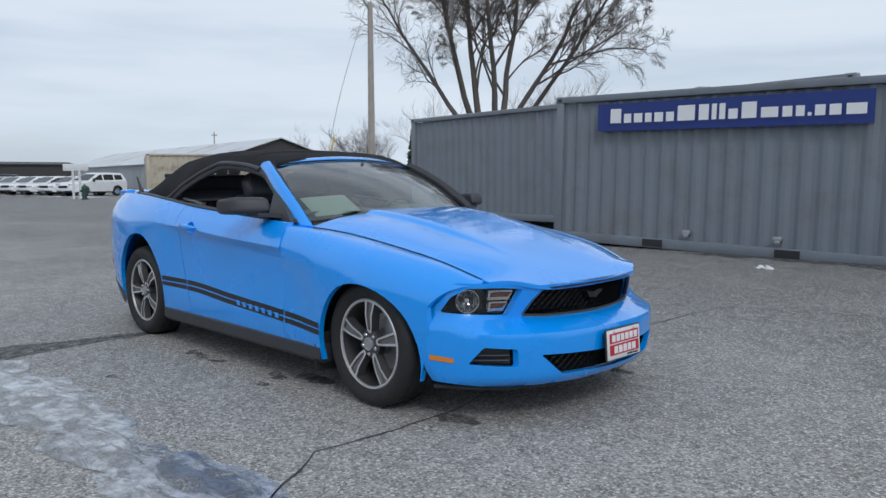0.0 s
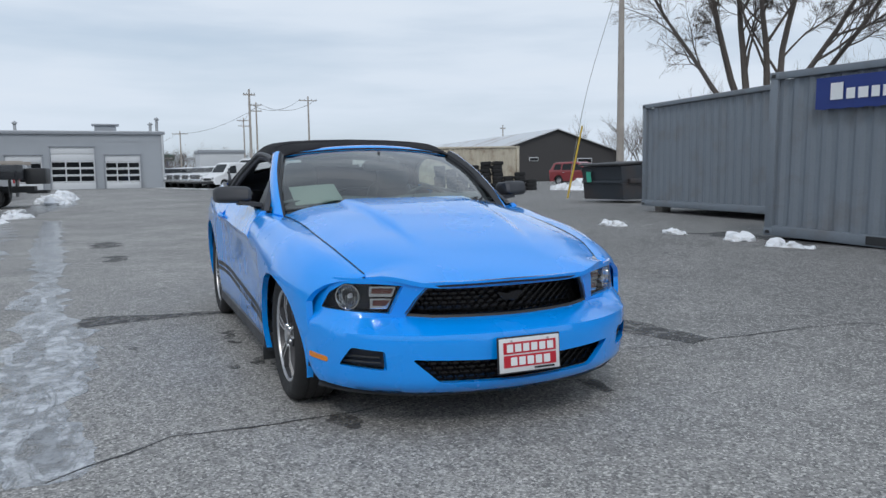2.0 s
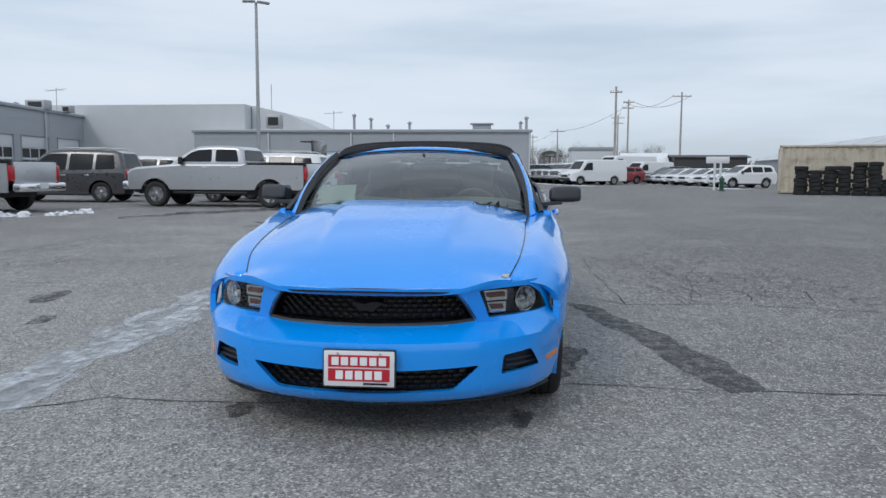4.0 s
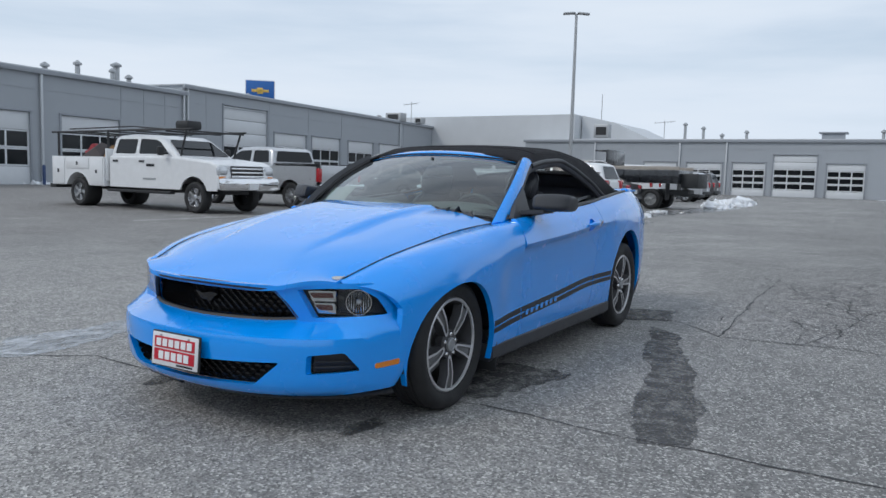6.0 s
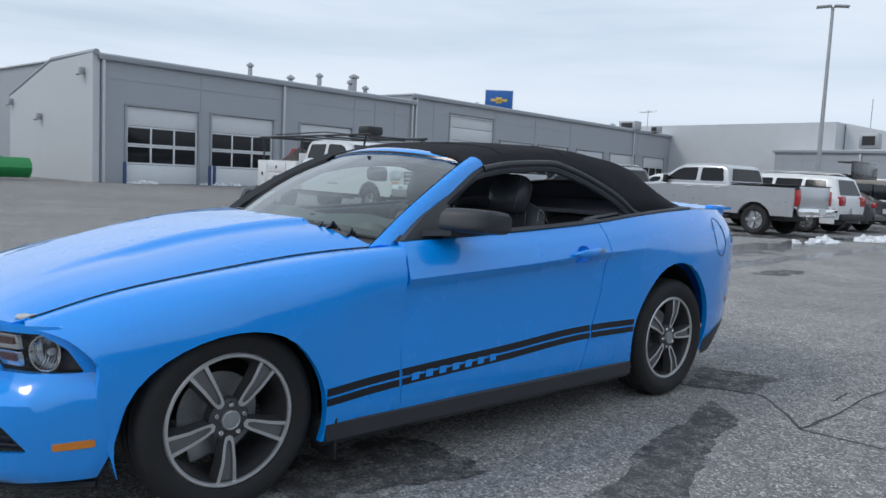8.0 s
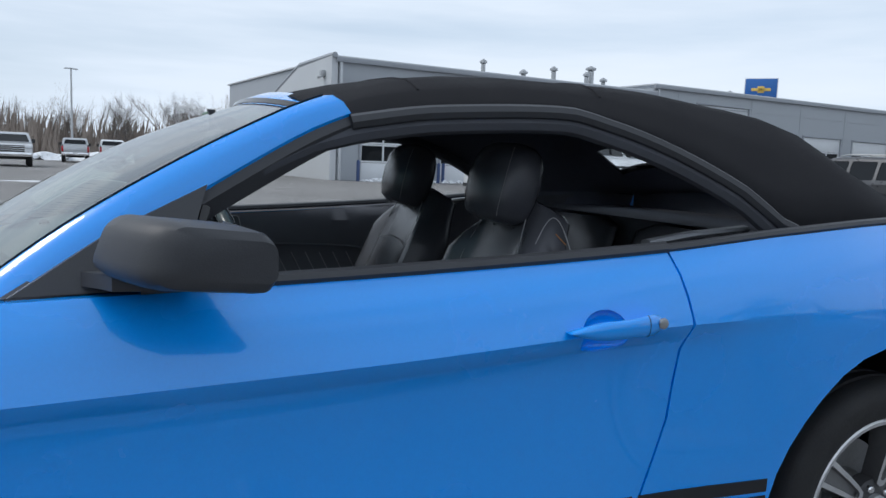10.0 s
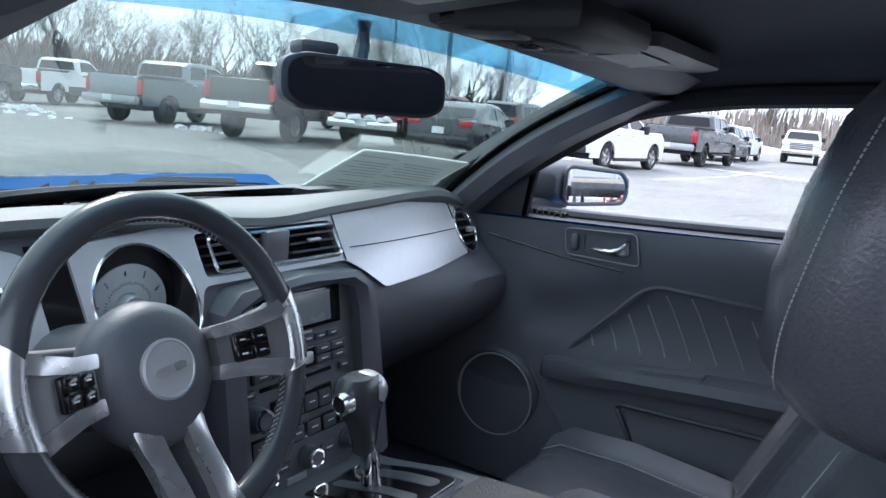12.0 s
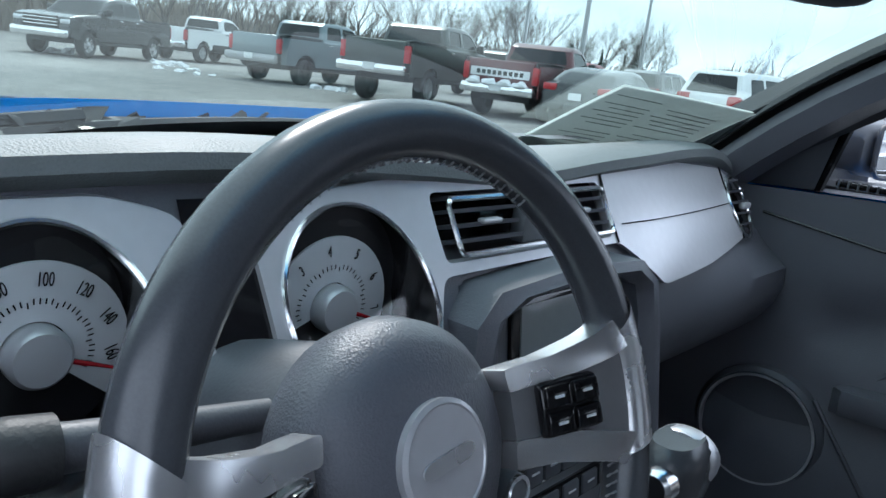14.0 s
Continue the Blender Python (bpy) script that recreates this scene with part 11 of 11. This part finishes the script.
for s in (1, -1):
    vs_ = new("sun_visor")
    vs_.parent = car
    tagged(vs_, "black sun visor with a pale label")
    b = bmesh.new()
    sheet(b, rounded([(0.02, s * 0.17), (0.02, s * 0.52), (-0.11, s * 0.56), (-0.15, s * 0.52), (-0.14, s * 0.19)], 0.025) if s > 0 else list(reversed(rounded([(0.02, -0.17), (0.02, -0.52), (-0.11, -0.56), (-0.15, -0.52), (-0.14, -0.19)], 0.025))), lambda x, y: (x, y, 1.288 - 0.012 * abs(y) + 0.1 * -x), 0.05, thick=0.02, inward=(0, 0, 1))
    part("visor_panel", b, M_VINYL, vs_)
    b = bmesh.new()
    sheet(b, [(-0.03, s * 0.235), (-0.03, s * 0.40), (-0.10, s * 0.40), (-0.10, s * 0.235)], lambda x, y: (x, y, 1.2855 - 0.012 * abs(y) + 0.1 * -x), 0.05)
    part("warning_label", b, M_LABEL, vs_, "pale printed label")
    b = bmesh.new()
    tube(b, [(0.0, s * 0.16, 1.285), (0.0, s * 0.13, 1.293)], 0.008, 8)
    part("visor_clip", b, M_CABIN, vs_)
b = bmesh.new()
box(b, (-0.06, 0.0, 1.30), (0.2, 0.24, 0.045), 0.018, None)
oc = part("overhead_console", b, M_CABIN, car, "black overhead lamp and switch unit")
for k in range(7):
    boxed("rib", (-0.0 - 0.014 * k, 0.0, 1.276), (0.006, 0.1, 0.006), M_CABIN, oc, 0.001)
boxed("roof_switch", (-0.04, 0.0, 1.273), (0.03, 0.022, 0.008), M_GLOSSB, oc, 0.002)
for y in (-0.085, 0.085):
    boxed("map_lamp", (-0.04, y, 1.2765), (0.07, 0.045, 0.008), M_STACK, oc, 0.003)
# rear-view mirror
rv = new("rear_view_mirror")
rv.parent = car
rv.matrix_basis = pose(0.165, 0.062, 1.206, 0, 0, 0) @ Matrix.Rotation(radians(-20), 4, "Z") @ Matrix.Rotation(radians(4), 4, "Y")
tagged(rv, "black interior rear-view mirror")
b = bmesh.new()
ro_ = rounded([(-0.128, -0.022), (-0.10, -0.036), (0.10, -0.036), (0.128, -0.022), (0.128, 0.024), (0.10, 0.036), (-0.10, 0.036), (-0.128, 0.024)], 0.02)
rings = []
for x, k in ((-0.006, 0.97), (-0.004, 1.0), (0.012, 1.0), (0.032, 0.9), (0.045, 0.6)):
    rings.append([(x, y * k, z * k) for y, z in ro_])
loft(b, rings)
part("mirror_shell", b, M_CABIN, rv)
b = bmesh.new()
sheet(b, [(y * 0.94, z * 0.86) for y, z in ro_], lambda y, z: (-0.0075, y, z), 0.03)
part("mirror_glass", b, bpy.data.materials["mirror_silver"], rv)
b = bmesh.new()
tube(b, [(0.03, 0.0, 0.02), (0.05, -0.02, 0.06), (0.045, -0.02, 0.095)], 0.011, 8)
box(b, (0.06, 0.05, 0.05), (0.04, 0.06, 0.02), 0.008)
part("mirror_stem", b, M_CABIN, rv)
# dotted frit behind the mirror
b = bmesh.new()
for i in range(64):
    u0 = -0.34 + 0.0081 * i
    loft(b, [[ws(u0, v) - Vector((0.008, 0, 0.005)), ws(u0 + 0.0026, v) - Vector((0.008, 0, 0.005))] for v in np.linspace(0.80 - 0.06 * math.cos((i - 32) / 32 * 1.2), 0.99, 5)], closed=False)
tagged(part("glass_shade", b, M_GLOSSB, car, "dotted shade band behind the mirror"), kind="stuff")
# papers on the passenger side of the windscreen
b = bmesh.new()
pp = [(-0.93, 0.36), (-0.55, 0.345), (-0.49, 0.065), (-0.86, 0.05)]
sheet(b, pp, lambda u, v: ws(u, v) - Vector((0.012, 0, 0.012)), 0.06)
o = part("window_sheet", b, M_PAPER, None, "white printed price sheet behind the windscreen")
tagged(o, "white printed price sheet behind the windscreen", "paper")
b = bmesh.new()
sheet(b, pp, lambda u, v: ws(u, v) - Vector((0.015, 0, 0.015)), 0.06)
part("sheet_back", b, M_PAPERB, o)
for k in range(15):
    v0 = 0.085 + 0.0165 * k
    for a0, a1 in ((0.08, 0.42 + 0.04 * (k % 3)), (0.55, 0.9 - 0.08 * (k % 2))):
        if (k * 5 + int(a0 * 10)) % 7 == 0:
            continue
        u0, u1 = -0.90 + 0.38 * a0 + 0.06 * (0.35 - v0), -0.90 + 0.38 * a1 + 0.06 * (0.35 - v0)
        b = bmesh.new()
        loft(b, [[ws(u0, v) - Vector((0.0165, 0, 0.0165)), ws(u1, v) - Vector((0.0165, 0, 0.0165))] for v in (v0, v0 + 0.0035)], closed=False)
        part("print_line", b, M_PRINT, o)


# seats
def seat(y0, s):
    th = new("front_seat")
    th.parent = car
    tagged(th, "black leather bucket seat with headrest")

    def at(k, lat, front):
        """A point of the backrest: k up from 0 to 1, lat across -1 to 1, front the depth in metres ahead of the back plane."""
        bx = -0.44 - 0.20 * k
        return (bx + front * 0.95, y0 + lat, 0.50 + 0.53 * k + front * 0.3)
    b = bmesh.new()
    rings = []
    for k in np.linspace(0, 1, 13):
        w = 0.25 - 0.015 * (k - 0.4) ** 2 - 0.075 * ease(0.72, 1.0, k)
        th_ = 0.15 - 0.035 * k
        ring = []
        for a in np.linspace(0, 2 * math.pi, 37)[:-1]:
            c, sn = math.cos(a), math.sin(a)
            lat = w * abs(sn) ** 0.75 * (1 if sn > 0 else -1)
            fr = th_ * 0.5 + th_ * 0.5 * abs(c) ** 0.6 * (1 if c > 0 else -1)
            if c > 0:
                fr += 0.045 * ease(0.45, 0.85, abs(lat) / w) * (1 - ease(0.75, 1.0, k)) * ease(1.0, 0.9, abs(lat) / w)
                fr -= 0.006 * math.exp(-((abs(lat) / w - 0.55) / 0.05) ** 2)
            ring.append(at(k, lat, fr))
        rings.append(ring)
    top = rings[-1]
    cx, cy, cz = (sum(p[i] for p in top) / len(top) for i in range(3))
    for q, dz in ((0.85, 0.02), (0.55, 0.032), (0.2, 0.036)):
        rings.append([(cx + (p[0] - cx) * q, cy + (p[1] - cy) * q, p[2] + dz) for p in top])
    loft(b, rings)
    part("backrest", b, M_LEATHER, th)
    # piping and stitching on the backrest
    for lat in (-0.15, 0.15):
        b = bmesh.new()
        tube(b, [Vector(at(k, lat * (1 - 0.25 * ease(0.75, 1, k)), 0.153 - 0.03 * k)) for k in np.linspace(0.05, 0.96, 14)], 0.0013, 5)
        part("seam", b, M_THREADGLINT, th)
    for k in (0.42, 0.66):
        b = bmesh.new()
        tube(b, [Vector(at(k + 0.05 * math.cos(lat * 9), lat, 0.154 - 0.03 * k)) for lat in np.linspace(-0.14, 0.14, 11)], 0.0013, 5)
        part("seam", b, M_THREADGLINT, th)
    # side panel
    b = bmesh.new()
    arcp = [Vector(at(0.86 + 0.14 * math.sin(t), s * (0.232 - 0.05 * math.sin(t)), 0.03 + 0.11 * (t / math.pi))) for t in np.linspace(0, math.pi, 12)]
    tube(b, arcp, 0.0013, 5)
    part("seam", b, M_THREADGLINT, th)
    # cushion
    b = bmesh.new()
    rings = []
    for x, h, w in ((0.10, 0.45, 0.20), (0.088, 0.50, 0.225), (0.05, 0.525, 0.245), (-0.08, 0.53, 0.252), (-0.25, 0.515, 0.252), (-0.42, 0.50, 0.24)):
        ring = [(x, y0 - w * 0.9, 0.34), (x, y0 - w, 0.42), (x, y0 - w, h - 0.03)]
        for lat in np.linspace(-1, 1, 13):
            ring.append((x, y0 + lat * w * 0.95, h + 0.012 * math.cos(lat * math.pi / 2) + 0.03 * ease(0.55, 0.8, abs(lat)) * ease(1.0, 0.85, abs(lat)) - 0.008 * math.exp(-((abs(lat) - 0.55) / 0.06) ** 2)))
        ring += [(x, y0 + w, h - 0.03), (x, y0 + w, 0.42), (x, y0 + w * 0.9, 0.34)]
        rings.append(ring)
    loft(b, rings)
    part("cushion", b, M_LEATHER, th)
    for lat in (-0.55, 0.55):
        b = bmesh.new()
        tube(b, [(x, y0 + lat * 0.24, h + 0.012) for x, h in ((0.09, 0.505), (0.05, 0.527), (-0.08, 0.532), (-0.25, 0.518), (-0.38, 0.507))], 0.0013, 5)
        part("seam", b, M_THREADGLINT, th)
    # headrest
    hr = new("headrest")
    hr.parent = th
    hr.matrix_basis = pose(-0.508, y0, 1.13, 0, -14, 0)
    b = bmesh.new()
    rings = []
    for z, k in ((-0.105, 0.35), (-0.10, 0.62), (-0.082, 0.86), (-0.04, 0.98), (0.01, 1.0), (0.055, 0.95), (0.085, 0.80), (0.102, 0.55), (0.108, 0.25)):
        ring = []
        for a in np.linspace(0, 2 * math.pi, 33)[:-1]:
            c, sn = math.cos(a), math.sin(a)
            ring.append(((0.082 if c > 0 else 0.068) * k * abs(c) ** 0.7 * (1 if c > 0 else -1), 0.128 * (0.25 + 0.75 * k) * abs(sn) ** 0.8 * (1 if sn > 0 else -1), z))
        rings.append(ring)
    loft(b, rings)
    part("pad", b, M_LEATHER, hr)
    for t in (-1, 1):
        b = bmesh.new()
        prof = curve1([(-0.105, 0.35), (-0.10, 0.62), (-0.082, 0.86), (-0.04, 0.98), (0.01, 1.0), (0.055, 0.95), (0.085, 0.80), (0.102, 0.55), (0.108, 0.25)])
        for q in range(58):
            z = -0.09 + 0.0031 * q
            ends = []
            for zz in (z, z + 0.0021):
                k_ = prof(zz)
                ends.append(Vector((0.082 * k_ * math.cos(0.95) ** 0.7 + 0.001, t * 0.128 * (0.25 + 0.75 * k_) * math.sin(0.95) ** 0.8, zz)))
            tube(b, ends, 0.0006, 4)
        tagged(part("stitching", b, M_THREADGLINT, hr), kind="stuff")
        b = bmesh.new()
        tube(b, [(-0.02, t * 0.055, -0.09), (-0.07, t * 0.055, -0.15)], 0.0065, 10)
        part("headrest_post", b, M_CABIN, hr)
    if s > 0:
        b = bmesh.new()
        tube(b, [Vector(at(0.9 + 0.05 * t, s * (0.232 - 0.02 * t), 0.06 + 0.05 * t)) for t in np.linspace(0, 0.6, 5)], 0.0035, 6, flat=0.4)
        part("worn_patch", b, mat("worn_orange_foam", (0.4, 0.16, 0.05), 0.9, var=0.3), th, "torn seam with orange foam")
    return th


seat(0.365, 1)
seat(-0.365, -1)
# rear bench
rb_ = new("rear_bench")
rb_.parent = car
tagged(rb_, "black leather rear bench seat")
for y0 in (-0.3, 0.3):
    b = bmesh.new()
    rings = []
    for k in np.linspace(0, 1, 9):
        z, x = 0.48 + 0.5 * k, -1.02 - 0.16 * k
        w = 0.27 - 0.03 * k
        rings.append([(x + 0.05 * math.cos(a) * (1 + 0.3 * math.cos(3 * a) * 0), y0 + w * abs(math.sin(a)) ** 0.6 * (1 if math.sin(a) > 0 else -1), z) for a in np.linspace(0, 2 * math.pi, 25)[:-1]])
    t = rings[-1]
    rings.append([(p[0] - 0.01, y0 + (p[1] - y0) * 0.6, p[2] + 0.03) for p in t])
    loft(b, rings)
    part("rear_backrest", b, M_LEATHER, rb_)
    b = bmesh.new()
    box(b, (-0.86, y0, 0.44), (0.42, 0.54, 0.16), 0.06, seg=4)
    part("rear_cushion", b, M_LEATHER, rb_)
b = bmesh.new()
sheet(b, [(-1.16, -0.76), (-1.16, 0.76), (-1.72, 0.72), (-1.72, -0.72)], lambda x, y: (x, y, 1.02), 0.15)
part("parcel_shelf", b, M_CARPET, car)
b = bmesh.new()
sheet(b, [(-0.75, 0.3), (0.75, 0.3), (0.7, 1.02), (-0.7, 1.02)], lambda y, z: (-1.22, y, z), 0.2)
part("rear_bulkhead", b, M_CARPET, car)
